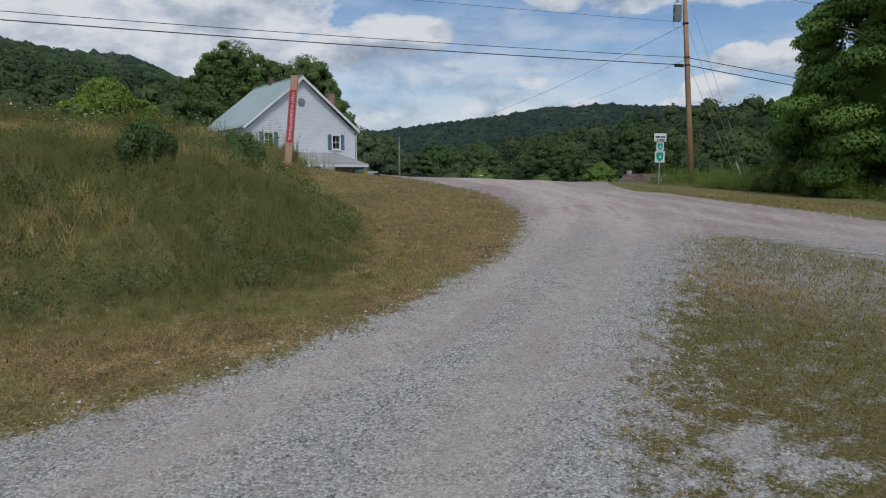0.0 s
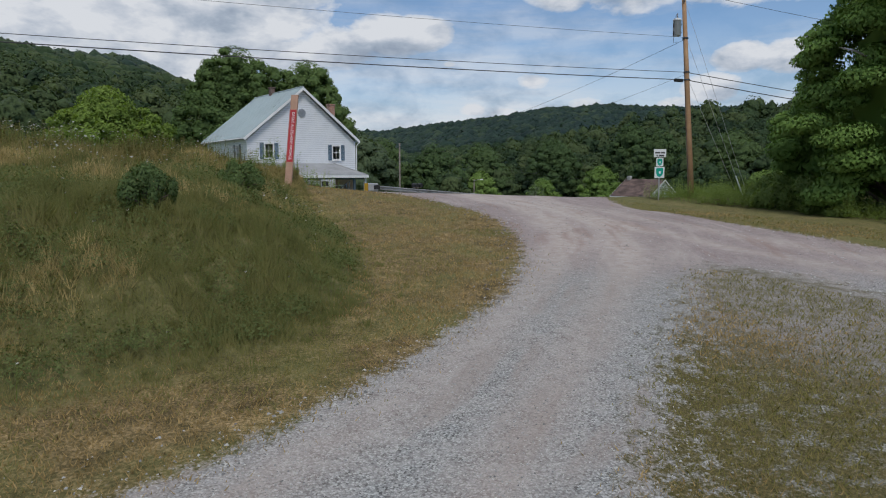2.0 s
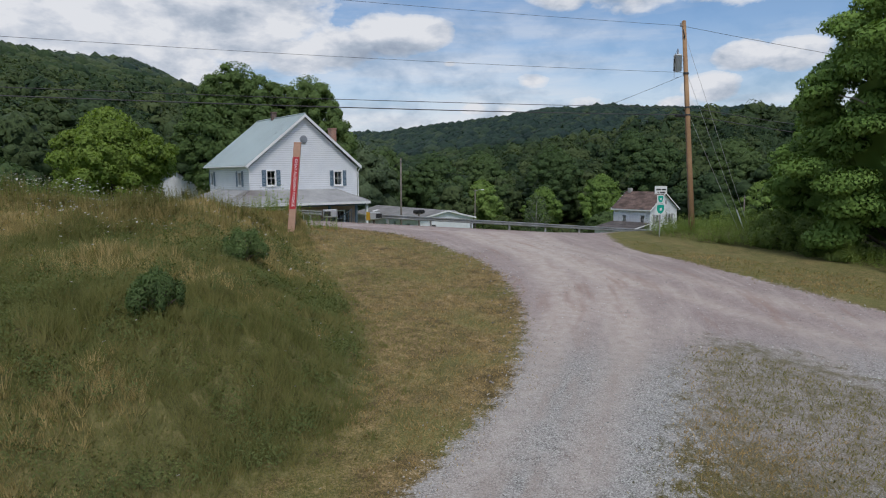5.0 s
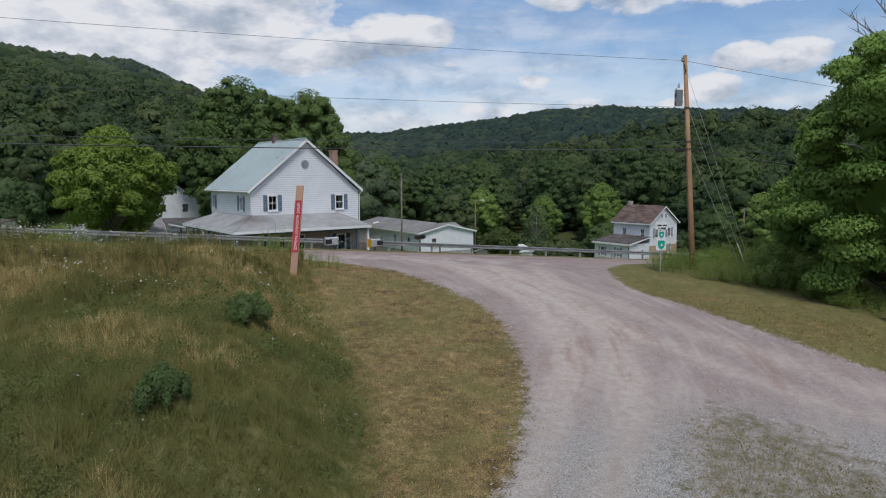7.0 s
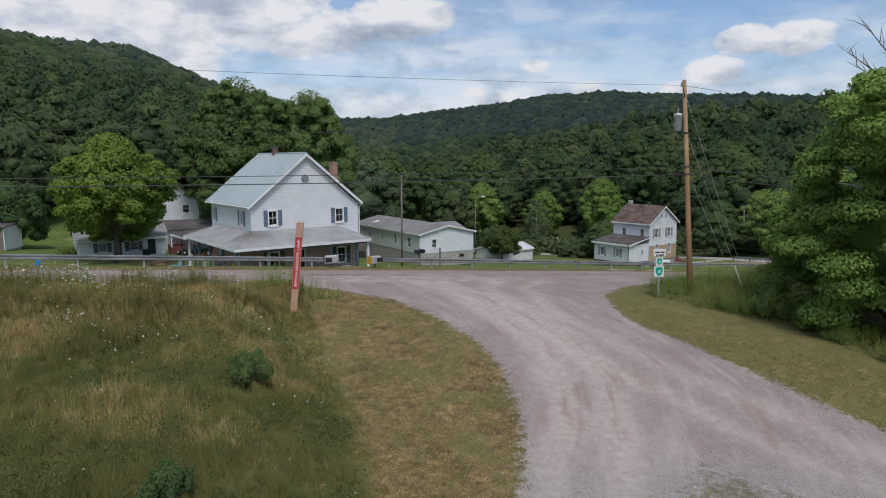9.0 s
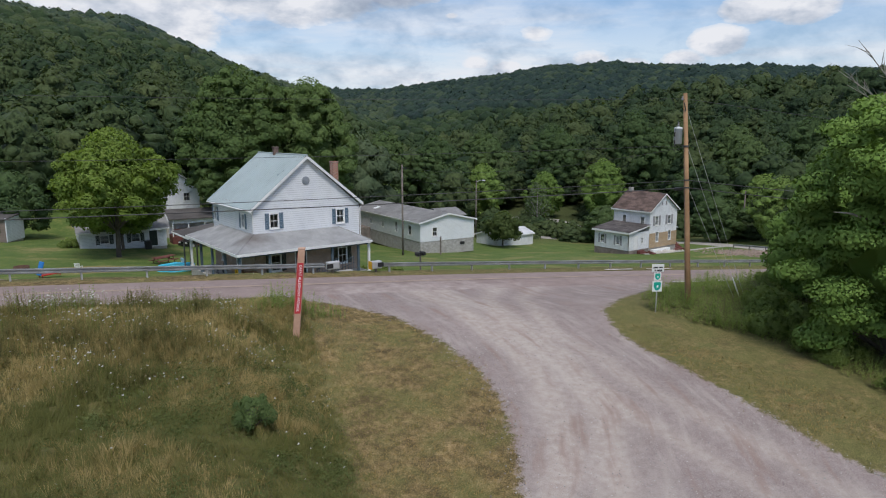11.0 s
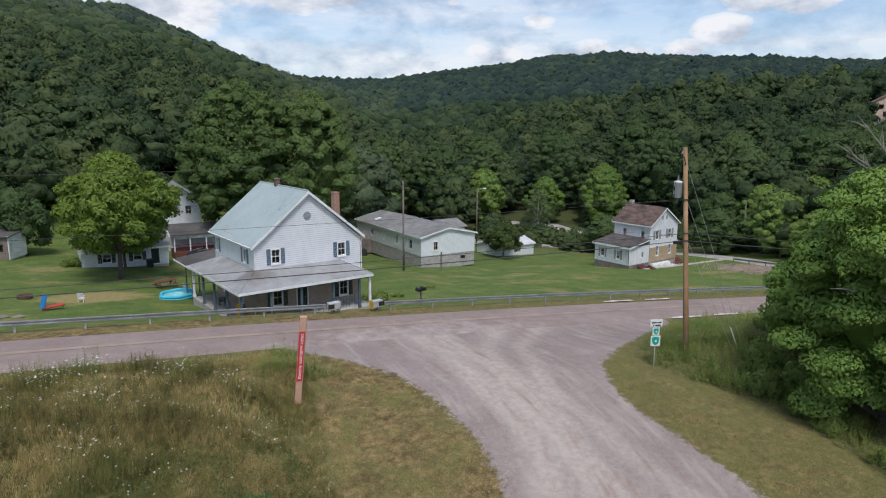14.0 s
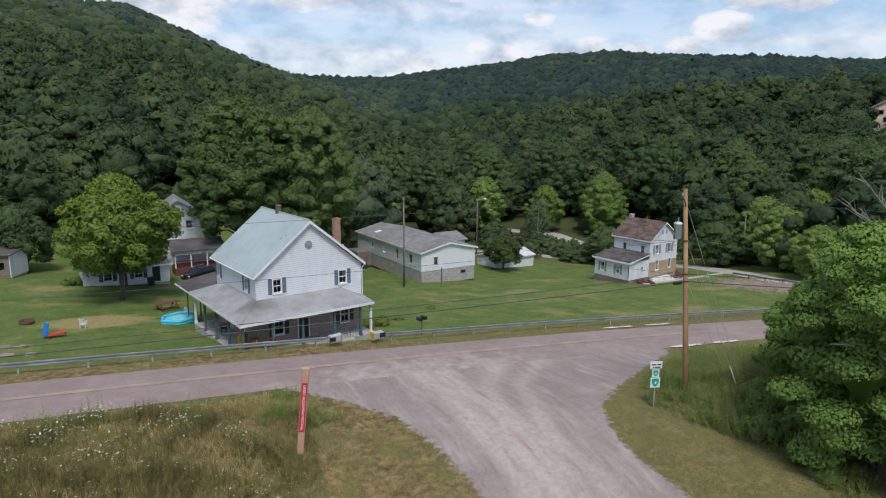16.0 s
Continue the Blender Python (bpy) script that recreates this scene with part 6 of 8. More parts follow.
def slide():
    root = thing("slide", 18.0, 50.2, PF, 0, "tall yellow plastic slide stood on end on the porch", "slide")
    bm = bmesh.new()
    add_box(bm, -0.19, -0.03, 0, 0.19, 0.03, 1.55, 0.02)
    add_box(bm, -0.23, -0.12, 0, -0.18, 0.05, 1.55, 0.015)
    add_box(bm, 0.18, -0.12, 0, 0.23, 0.05, 1.55, 0.015)
    part("chute", bm, YELLOW, root)
    return root


slide()


def carton(x, y, w, d, h, turn, label, mat=CARTON):
    root = thing("carton", x, y, PF, turn, label, "box", "boxes on the porch")
    part("box", box(-w / 2, -d / 2, 0, w / 2, d / 2, h, 0.01), mat, root)
    part("flap", slab([(-w / 2, -d / 2, h + 0.006), (0.0, -d / 2, h + 0.03), (0.0, d / 2, h + 0.03), (-w / 2, d / 2, h + 0.006)], 0.006), mat, root)
    part("tape", box(-0.03, -d / 2 - 0.004, h * 0.4, 0.03, -d / 2 - 0.001, h), TRIM, root)
    return root


carton(18.9, 49.9, 0.8, 0.7, 1.05, 12, "tall brown cardboard box standing on the porch")
carton(19.0, 52.6, 0.6, 0.6, 0.7, -8, "brown cardboard box standing against the wall")


def chair(x, y, z, turn, mat, label, group):
    root = thing("chair", x, y, z, turn, label, "chair", group)
    part("seat", box(-0.25, -0.25, 0.36, 0.25, 0.25, 0.41, 0.015), mat, root)
    bk = bmesh.new()
    for k in range(5):
        add_box(bk, -0.23 + k * 0.1, 0.0, 0.0, -0.17 + k * 0.1, 0.025, 0.5)
    add_box(bk, -0.25, 0.0, 0.46, 0.25, 0.028, 0.54)
    bmesh.ops.transform(bk, matrix=pose(0, 0.22, 0.41, -14), verts=bk.verts)
    part("backrest", bk, mat, root)
    for sx in (-0.24, 0.20):
        part("armrest", box(sx, -0.25, 0.58, sx + 0.05, 0.25, 0.61), mat, root)
        for sy in (-0.24, 0.2):
            part("leg", box(sx, sy, 0, sx + 0.04, sy + 0.04, 0.36 if sy > 0 else 0.58), mat, root)
    return root


chair(20.2, 49.6, PF, 170, WOOD_RED, "dark red wooden chair on the porch", "porch chairs")
chair(18.6, 56.0, PF, -100, BLACK, "dark chair on the porch beside the wall", "porch chairs")
chair(9.6, 66.5, gz(9.6, 66.5), 150, SIGN_WHITE, "white plastic garden chair standing on the lawn", "garden chairs")


def loungers():
    x, y = 6.2, 63.0
    z = gz(x, y)
    root = thing("lounger", x, y, z, 20, "low red plastic lounger with a raised blue back on the lawn", "lounger")
    part("bed", box(0.0, -0.35, 0.16, 1.7, 0.35, 0.26, 0.03), RED_PLASTIC, root)
    bk = box(-0.05, -0.33, 0, 0.05, 0.33, 1.15, 0.03)
    bmesh.ops.transform(bk, matrix=pose(-0.05, 0, 0.2, 0, 18, 0), verts=bk.verts)
    part("backrest", bk, BLUE_PLASTIC, root)
    for a in (0.1, 1.5):
        for b in (-0.28, 0.22):
            part("leg", box(a, b, 0, a + 0.06, b + 0.06, 0.16), RED_PLASTIC, root)
    return root


loungers()


def paddling_pool():
    x, y = 17.75, 66.0
    z = gz(x, y) + 0.02
    root = thing("paddling_pool", x, y, z, 15, "round inflatable light-blue paddling pool filled with water on the lawn", "pool")
    n, k = 40, 10
    for zc, mat in ((0.16, POOL_BLUE), (0.40, POOL_BLUE)):
        bm = bmesh.new()
        rings = []
        for i in range(n):
            a = 2 * math.pi * i / n
            r = 1.45 + 0.10 * math.cos(6 * a)
            c = Vector((r * math.cos(a) * 1.12, r * math.sin(a), zc))
            out = Vector((math.cos(a), math.sin(a), 0))
            rings.append([bm.verts.new(c + out * 0.16 * math.cos(b) + Vector((0, 0, 0.145 * math.sin(b)))) for b in (2 * math.pi * j / k for j in range(k))])
        for i in range(n):
            for j in range(k):
                bm.faces.new((rings[i][j], rings[(i + 1) % n][j], rings[(i + 1) % n][(j + 1) % k], rings[i][(j + 1) % k]))
        part("ring", bm, mat, root, "", True)
    part("water", lathe([(1.36, 0.30), (1.38, 0.34)], 32), POOL_WATER, root)
    part("seat_back", tube([(1.2, 0.9, 0.45), (1.35, 0.95, 0.75), (1.25, 1.15, 0.80)], 0.16, 8), POOL_RIM, root)
    return root


paddling_pool()


def picnic_table():
    x, y = 18.2, 72.0
    z = gz(x, y)
    root = thing("picnic_table", x, y, z, 20, "dark red wooden picnic table with benches on the lawn", "picnic table")
    for k in range(5):
        part("board", box(-1.2, -0.42 + k * 0.17, 0.72, 1.2, -0.27 + k * 0.17, 0.76, 0.006), WOOD_RED, root)
    for sy in (-0.85, 0.6):
        part("bench", box(-1.2, sy, 0.42, 1.2, sy + 0.25, 0.46, 0.006), WOOD_RED, root)
    for sx in (-0.9, 0.85):
        part("brace", box(sx, -0.8, 0.36, sx + 0.05, 0.8, 0.42), WOOD_RED, root)
        for s in (-1, 1):
            bm = box(-0.0, -0.04, 0, 0.05, 0.04, 0.86)
            bmesh.ops.transform(bm, matrix=pose(sx, s * 0.62, -0.05, s * 26, 0, 0), verts=bm.verts)
            part("leg", bm, WOOD_RED, root)
    return root


picnic_table()


def fire_ring():
    x, y = 5.6, 70.2
    z = gz(x, y)
    root = thing("fire_pit", x, y, z, 0, "round rusty iron fire ring on the lawn", "fire pit")
    bm = lathe([(0.62, -0.1), (0.64, 0.34), (0.60, 0.34), (0.58, -0.08)], 20)
    part("ring", bm, RUST, root, "", True)
    part("ash", lathe([(0.3, 0.02), (0.56, 0.05)], 16), STONE, root)
    return root


fire_ring()


def rock(name, x, y, sx, sy, sz, label, category, group="", seed=0, mat=STONE):
    z = gz(x, y)
    root = thing(name, x, y, z, 0, label, category, group)
    bm = bmesh.new()
    bmesh.ops.create_icosphere(bm, subdivisions=2, radius=1.0)
    for v in bm.verts:
        v.co *= 1 + 0.22 * noise.noise(v.co * 1.3 + Vector((seed * 3.1, 0, 0)))
        v.co = Vector((v.co.x * sx, v.co.y * sy, v.co.z * sz + sz * 0.45))
    part("stone", bm, mat, root)
    return root


for i, (x, y, a, b, c) in enumerate(((3.2, 60.6, 0.6, 0.35, 0.16), (4.3, 60.2, 0.45, 0.3, 0.15), (3.0, 57.4, 0.7, 0.4, 0.18), (4.6, 57.0, 0.45, 0.3, 0.15))):
    rock("boulder", x, y, a, b, c, "flat grey boulder lying on the lawn", "boulder", "lawn boulders", i)


GLASS_DARK = surface("tinted_car_glass", (0.01, 0.012, 0.014), (0.02, 0.022, 0.025), 1.0, 0.05, bump=0.0, spec=0.9)


def suv(x, y, turn):
    z = gz(x, y)
    root = thing("car", x, y, z, turn, "black sport utility car parked behind the farmhouse", "car")
    o = [(-2.2, 0.45), (-2.25, 0.9), (-1.35, 1.02), (-0.75, 1.55), (1.55, 1.62), (2.05, 1.1), (2.2, 0.95), (2.2, 0.45)]
    bm = add_prism(bmesh.new(), o, 1.8)
    bmesh.ops.transform(bm, matrix=Matrix.Translation((0, -0.9, 0)), verts=bm.verts)
    for v in bm.verts:
        if v.co.z > 1.3:
            v.co.y *= 0.82
    bmesh.ops.bevel(bm, geom=bm.edges[:], offset=0.06, segments=2, affect="EDGES")
    body = part("body", bm, CAR_PAINT, root)
    for s in (-1, 1):
        g = bmesh.new()
        vs = [g.verts.new(c) for c in ((-1.15, s * 0.875, 1.06), (1.75, s * 0.875, 1.08), (1.45, s * 0.765, 1.50), (-0.68, s * 0.765, 1.48))]
        g.faces.new(vs)
        part("side_glass", g, GLASS_DARK, body)
        part("roof_rail", tube([(-0.6, s * 0.62, 1.66), (1.4, s * 0.62, 1.70)], 0.025, 6), STEEL, body)
        for xx in (-1.4, 1.4):
            w = part("wheel", tube([(xx, s * 0.70, 0.34), (xx, s * 0.92, 0.34)], 0.34, 18), RUBBER, root)
            part("rim", tube([(xx, s * 0.9, 0.34), (xx, s * 0.93, 0.34)], 0.21, 14), STEEL, w)
    part("headlight", box(-2.27, -0.8, 0.72, -2.2, -0.45, 0.86, 0.02), SIGN_WHITE, body)
    part("headlight", box(-2.27, 0.45, 0.72, -2.2, 0.8, 0.86, 0.02), SIGN_WHITE, body)
    part("bumper", box(-2.32, -0.85, 0.38, -2.18, 0.85, 0.62, 0.04), BLACK, root)
    return root


suv(27.2, 90.6, 24)

lawn_post = thing("fence_post", 56.6, 76.2, gz(56.6, 76.2), 0, "single dark wooden post standing on the lawn", "post")
part("shaft", box(-0.09, -0.09, -0.4, 0.09, 0.09, 2.6, 0.015), WOOD_OLD, lawn_post)

bin_ = thing("rubbish_bin", 20.2, 86.6, gz(20.2, 86.6), 0, "black wheeled rubbish bin beside the outbuilding", "rubbish bin")
part("body", box(-0.35, -0.35, 0.08, 0.35, 0.35, 1.0, 0.04), BLACK, bin_)
part("lid", box(-0.38, -0.40, 1.003, 0.38, 0.38, 1.08, 0.03), BLACK, bin_)

ac = thing("heat_pump", 55.0, 95.5, gz(55, 95.5), 0, "dark heat-pump unit beside the low house", "heat pump")
part("case", box(-0.5, -0.5, 0, 0.5, 0.5, 1.0, 0.03), STEEL_DARK, ac)
part("grille", lathe([(0.42, 1.003), (0.42, 1.02)], 18), BLACK, ac)

truck = thing("trailer", 55.5, 108.0, gz(55.5, 108), 20, "red and white flat trailer parked behind the low house", "trailer")
part("bed", box(-2.6, -0.9, 0.6, 2.6, 0.9, 0.8, 0.02), RED_PLASTIC, truck)
part("side", box(-2.6, -0.92, 0.81, 2.6, -0.86, 1.15, 0.01), SIGN_WHITE, truck)
part("side", box(-2.6, 0.86, 0.81, 2.6, 0.92, 1.15, 0.01), RED_PLASTIC, truck)
for xx in (-0.5, 0.5):
    for s in (-1, 1):
        part("wheel", tube([(xx, s * 0.95, 0.33), (xx, s * 1.12, 0.33)], 0.33, 14), RUBBER, truck)

# ---- trees ----


BALLS = {}


def ball(sub):
    if sub in BALLS:
        return BALLS[sub]
    bm = bmesh.new()
    bmesh.ops.create_icosphere(bm, subdivisions=sub, radius=1.0)
    out = np.array([v.co[:] for v in bm.verts]), np.array([[v.index for v in q.verts] for q in bm.faces])
    bm.free()
    BALLS[sub] = out
    return out


def leaf_normals(v, f, lift):
    """Each corner's normal from the faces round it, tilted a little to the sky."""
    n = np.zeros_like(v)
    w = np.cross(v[f[:, 1]] - v[f[:, 0]], v[f[:, 2]] - v[f[:, 0]])
    for k in range(3):
        np.add.at(n, f[:, k], w)
    n /= np.maximum(np.linalg.norm(n, axis=1, keepdims=True), 1e-9)
    n += [0, 0, lift]
    return n / np.maximum(np.linalg.norm(n, axis=1, keepdims=True), 1e-9)


def lobed(rng, u, big=9, small=40, deep=0.30):
    """How far a crown swells in each direction: a few broad lobes and many small ones, with creases between."""
    out = np.full(len(u), 1.0 - deep)
    for k, share, wide in ((big, 0.65, 0.75), (small, 0.35, 0.32)):
        e = rng.normal(size=(k, 3))
        e[:, 2] += 0.3
        e /= np.linalg.norm(e, axis=1, keepdims=True)
        gap = np.arccos(np.clip(u @ e.T, -1, 1)) / wide * (0.8 + 0.5 * rng.random(k))
        out += deep * share * np.sqrt(np.clip(1 - gap ** 2, 0, 1)).max(1)
    return out + 0.07 * rng.normal(size=len(u))


def boughs(rng, blobs, count, size, sub=2, full=0.86, flat=0.40, droop=0.0, open_air=0.0, up=0.4):
    """A crown of overlapping boughs (cx, cy, cz, rx, ry, rz), each a lumpy mass of foliage under a coat of leaves."""
    blobs = np.asarray(blobs, float)
    area = blobs[:, 3] * blobs[:, 5]
    mid = (blobs[:, :3] * area[:, None]).sum(0) / area.sum()
    bv, bf = ball(sub)
    V, F, N, base = [], [], [], 0

    def hang(p, b):
        p[:, 2] -= droop * (np.hypot(p[:, 0], p[:, 1]) - np.hypot(b[..., 0], b[..., 1]))
        return p

    def turned_out(p, d, n):
        far = (p - mid) / np.maximum(np.linalg.norm(p - mid, axis=1, keepdims=True), 1e-6)
        q = 0.65 * d + 0.6 * far + n + [0, 0, up]
        return q / np.linalg.norm(q, axis=1, keepdims=True)

    for k, b in enumerate(blobs):
        if full <= 0:
            break
        u = bv * (1 + 0.19 * rng.normal(size=(len(bv), 1))) * full
        p = hang(b[:3] + u * b[3:], b)
        inside = np.zeros(len(p), bool)
        for j, q in enumerate(blobs):
            if j != k:
                inside |= (((p - q[:3]) / (q[3:] * full)) ** 2).sum(1) < 0.62
        keep = ~inside[bf].all(1)
        V.append(p)
        F.append(bf[keep] + base)
        N.append(turned_out(p, bv, 1.3 * leaf_normals(p, bf, 0.0)))
        base += len(p)
    which = rng.choice(len(blobs), count * 2, p=area / area.sum())
    d = rng.normal(size=(count * 2, 3))
    d[:, 2] += 0.3
    d /= np.linalg.norm(d, axis=1, keepdims=True)
    b = blobs[which]
    rad = (full if full > 0 else 0.55) - 0.04 + (1.10 - max(full, 0.55)) * rng.random(count * 2) ** (0.7 + open_air)
    p = b[:, :3] + d * b[:, 3:] * rad[:, None]
    deep = np.zeros(len(p), bool)
    for k, q in enumerate(blobs):
        deep |= ((((p - q[:3]) / q[3:]) ** 2).sum(1) < 0.60) & (which != k)
    p, d, b = p[~deep][:count], d[~deep][:count], b[~deep][:count]
    p = hang(p, b)
    n = d + flat * rng.normal(size=p.shape) + [0, 0, 0.25]
    n /= np.linalg.norm(n, axis=1, keepdims=True)
    a = np.cross(n, rng.normal(size=p.shape))
    a /= np.linalg.norm(a, axis=1, keepdims=True)
    c = np.cross(n, a)
    s = size * (0.6 + 0.8 * rng.random(len(p)))[:, None]
    V.append(np.stack([p - a * s * 0.55, p + a * s * 0.42 - c * s * 0.46, p + a * s * 0.42 + c * s * 0.46], 1).reshape(-1, 3))
    F.append(np.arange(3 * len(p)).reshape(-1, 3) + base)
    N.append(np.repeat(turned_out(p, d, 0.35 * n), 3, 0))
    return np.concatenate(V), np.concatenate(F), np.concatenate(N)


def crown_blobs(rng, h0, h1, r, k, taper=0.75, lean=0.0, bough=0.27):
    """Boughs filling an uneven crown from h0 to h1, widest near two fifths of its height."""
    tall = h1 - h0
    out = [(0, 0, h0 + tall * 0.42, r * 0.72, r * 0.72, tall * 0.36), (0, 0, h0 + tall * 0.70, r * 0.52, r * 0.52, tall * 0.27)]
    ph = rng.random(4) * 6.283
    for j in range(k):
        t = (j + 0.5) / k
        a = j * 2.39996 + rng.random() * 0.9
        w = r * (1 - taper * max(0.0, (t - 0.40) / 0.60) ** 1.8) * (0.70 + 0.30 * min(1.0, t / 0.32))
        w *= 1 + 0.13 * math.sin(2 * a + ph[0] + 3 * t) + 0.10 * math.sin(3 * a + ph[1] - 7 * t)
        rr = r * bough * (0.72 + 0.6 * rng.random()) * (1 - 0.25 * t)
        q = max(0.0, w - rr) * (0.86 + 0.22 * rng.random())
        z = h0 + tall * (0.05 + 0.84 * t) - rr * 0.4 * t + tall * 0.04 * math.sin(3 * a + ph[2])
        out.append((q * math.cos(a) + lean * t, q * math.sin(a), z, rr * 1.1, rr * (1.0 + 0.2 * rng.random()), rr * (0.62 + 0.25 * rng.random())))
    return out


def limbs(rng, h0, h1, r, blobs, trunk, forks=0):
    """A tapered trunk with limbs running out to the clumps."""
    bm = bmesh.new()
    bend = [Vector((0.12 * trunk * 4 * rng.normal(), 0.12 * trunk * 4 * rng.normal(), 0)) for _ in range(3)]
    line = [Vector((0, 0, -0.5)), Vector((0, 0, 0.15)), Vector((0, 0, h0 * 0.6)) + bend[0], Vector((0, 0, (h0 + h1) * 0.45)) + bend[1], Vector((0, 0, h1 * 0.88)) + bend[2]]
    add_tube(bm, line, [trunk * 1.5, trunk * 1.12, trunk, trunk * 0.62, trunk * 0.15], 9)
    for c in blobs[1::1][:16]:
        t = min(0.95, max(0.25, (c[2] - h0 * 0.4) / h1 * 0.75))
        z = h1 * t * 0.8
        base = Vector((0, 0, min(z, c[2] - 0.2 * r)))
        tip = Vector(c[:3])
        mid = base.lerp(tip, 0.5) + Vector((0, 0, 0.1 * r))
        add_tube(bm, [base, mid, tip], [trunk * 0.38, trunk * 0.24, trunk * 0.06], 5, False)
    return bm


def tree(name, h0, h1, r, k, count, size, leaf, seed, label, category="tree", trunk=0.25, taper=0.75, flat=0.35, bark=None, sub=2, full=0.86, droop=0.0, bough=0.27):
    """One tree at the origin, built once and then copied."""
    rng = np.random.default_rng(seed)
    root = thing(name, 0, 0, 0, 0, label, category)
    blobs = crown_blobs(rng, h0, h1, r, k, taper, 0.0, bough)
    part("trunk", limbs(rng, h0, h1, r, blobs, trunk), bark or BARK, root)
    v, f, n = boughs(rng, blobs, count, size, sub, full, flat, droop)
    crown = new("crown", mesh_of("crown", v, f, leaf, normals=n))
    crown.parent = root
    return root


def plant_all(proto, spots):
    made = [proto]
    for x, y, s, hs, turn in spots[1:]:
        c = copy_thing(proto, pose(0, 0, 0))
        made.append(c)
    for ob, (x, y, s, hs, turn) in zip(made, spots):
        ob.matrix_basis = pose(x, y, gz(x, y), 0, 0, turn) @ Matrix.Diagonal((s, s, s * hs, 1))
    return made


# the big maple beside the junction
def big_maple():
    rng = np.random.default_rng(21)
    x, y = 36.6, 12.5
    z = gz(x, y)
    root = thing("maple_tree", x, y, z, 0, "large dark green maple tree leaning over the grass verge", "tree")
    blobs = []
    for j in range(92):
        t = (j + 0.5) / 92
        h = 0.9 + 11.3 * t
        a = j * 2.39996 + rng.random() * 0.7
        w = float(np.interp(h, [0.6, 2.5, 5.0, 7.5, 9.5, 11.3, 12.3], [3.3, 4.5, 5.5, 5.2, 4.9, 4.1, 2.6])) * (0.93 + 0.12 * math.sin(3 * a + 5 * t))
        rr = 0.75 + 0.75 * rng.random()
        q = max(0.0, w - rr * 0.8) * (0.58 + 0.60 * rng.random())
        blobs.append((q * math.cos(a), q * math.sin(a), h, rr * 1.15, rr * 1.15, rr * 0.48))
    part("trunk", limbs(rng, 1.6, 12.0, 5.0, blobs, 0.36), BARK, root)
    v, f, n = boughs(rng, blobs, 124000, 0.150, 2, 0.0, 0.55, 0.16, 0.1, 0.75)
    crown = new("crown", mesh_of("crown", v, f, LEAF_MAPLE, normals=n))
    crown.parent = root
    u, g = ball(4)
    w = u * lobed(rng, u, 12, 60, 0.4)[:, None]
    heart = new("crown", mesh_of("crown", np.array([0.3, -0.3, 6.0]) + w * [2.8, 2.8, 5.0], g, LEAF_MAPLE, True))
    heart.parent = root
    rr = random.Random(2)
    foot = Vector((0.6, -0.3, 10.4))
    for tip in ((-2.8, 2.4, 13.6), (-2.4, 1.8, 14.9), (-1.2, 2.6, 13.0), (-1.6, 0.6, 14.2), (-0.4, 1.4, 13.6)):
        dead = bmesh.new()
        b = Vector(tip)
        m = foot.lerp(b, 0.5) + Vector((0.2 * rr.uniform(-1, 1), 0.2 * rr.uniform(-1, 1), 0.25))
        add_tube(dead, [foot, m, b], [0.07, 0.04, 0.008], 5, False)
        for j in range(7):
            p = m.lerp(b, 0.12 * j) if j else foot.lerp(m, 0.8)
            e = p + Vector((-0.9 * rr.random(), 1.2 * rr.random() - 0.5, 0.25 + 0.6 * rr.random()))
            add_tube(dead, [p, p.lerp(e, 0.5) + Vector((0, 0, 0.06)), e], [0.022, 0.014, 0.004], 4, False)
        part("bare_limb", dead, PALE_BARK, root, "bare grey dead branch above the crown")
    for line in ([(-2.2, 0.2, 6.7), (-4.2, 0.7, 7.25), (-5.1, 1.0, 7.35)], [(-2.2, 0.2, 6.7), (-4.0, -1.0, 6.9), (-4.9, -1.7, 7.1)]):
        part("bare_limb", tube(line, [0.06, 0.045, 0.012], 6, False), PALE_BARK, root, "bare pale limb among the leaves")
    return root


big_maple()

TM = tree("young_maple", 0.6, 7.8, 3.3, 44, 26000, 0.17, LEAF_MAPLE, 22, "bright green young maple behind the large one", trunk=0.16, taper=0.6, flat=0.45, full=0.6, droop=0.12, bough=0.27)
plant_all(TM, [(42.6, 18.7, 1.0, 1.0, 0)])
T1 = tree("yard_tree", 3.6, 14.4, 6.7, 66, 27000, 0.27, LEAF_YARD, 31, "broad yellow-green shade tree on the lawn", trunk=0.24, taper=0.92, flat=0.6, sub=1, full=0.40, droop=0.08, bough=0.19)
plant_all(T1, [(15.3, 78.6, 1.0, 1.0, 0), (17.4, 86.6, 0.68, 0.9, 140)])
T2 = tree("tall_tree", 6.0, 25.6, 7.9, 170, 30000, 0.32, LEAF_TALL, 32, "tall broad-crowned green tree behind the farmhouse", trunk=0.4, taper=0.45, flat=0.42, full=0.74, bough=0.165)
plant_all(T2, [(35.4, 95.5, 1.0, 1.0, 0), (44.6, 92.0, 0.84, 1.16, 160), (40.4, 99.0, 0.95, 0.98, 70), (50, 105, 0.66, 1.0, 200)])
T3 = tree("round_tree", 0.4, 12.0, 5.0, 84, 7000, 0.32, LEAF_BRIGHT, 33, "bright green rounded tree at the edge of the lawn", trunk=0.22, taper=0.5, sub=1, bough=0.20)
plant_all(T3, [(117, 116, 0.95, 1.0, 0), (124, 104, 1.15, 1.0, 80), (108, 128, 1.1, 1.05, 150), (126, 66.5, 1.0, 0.95, 170), (110, 55, 0.95, 1.0, 220), (121, 56, 1.0, 1.1, 10), (105, 47, 0.8, 0.9, 100), (131, 110, 1.0, 1.1, 300), (78, 128, 0.9, 1.0, 30)])
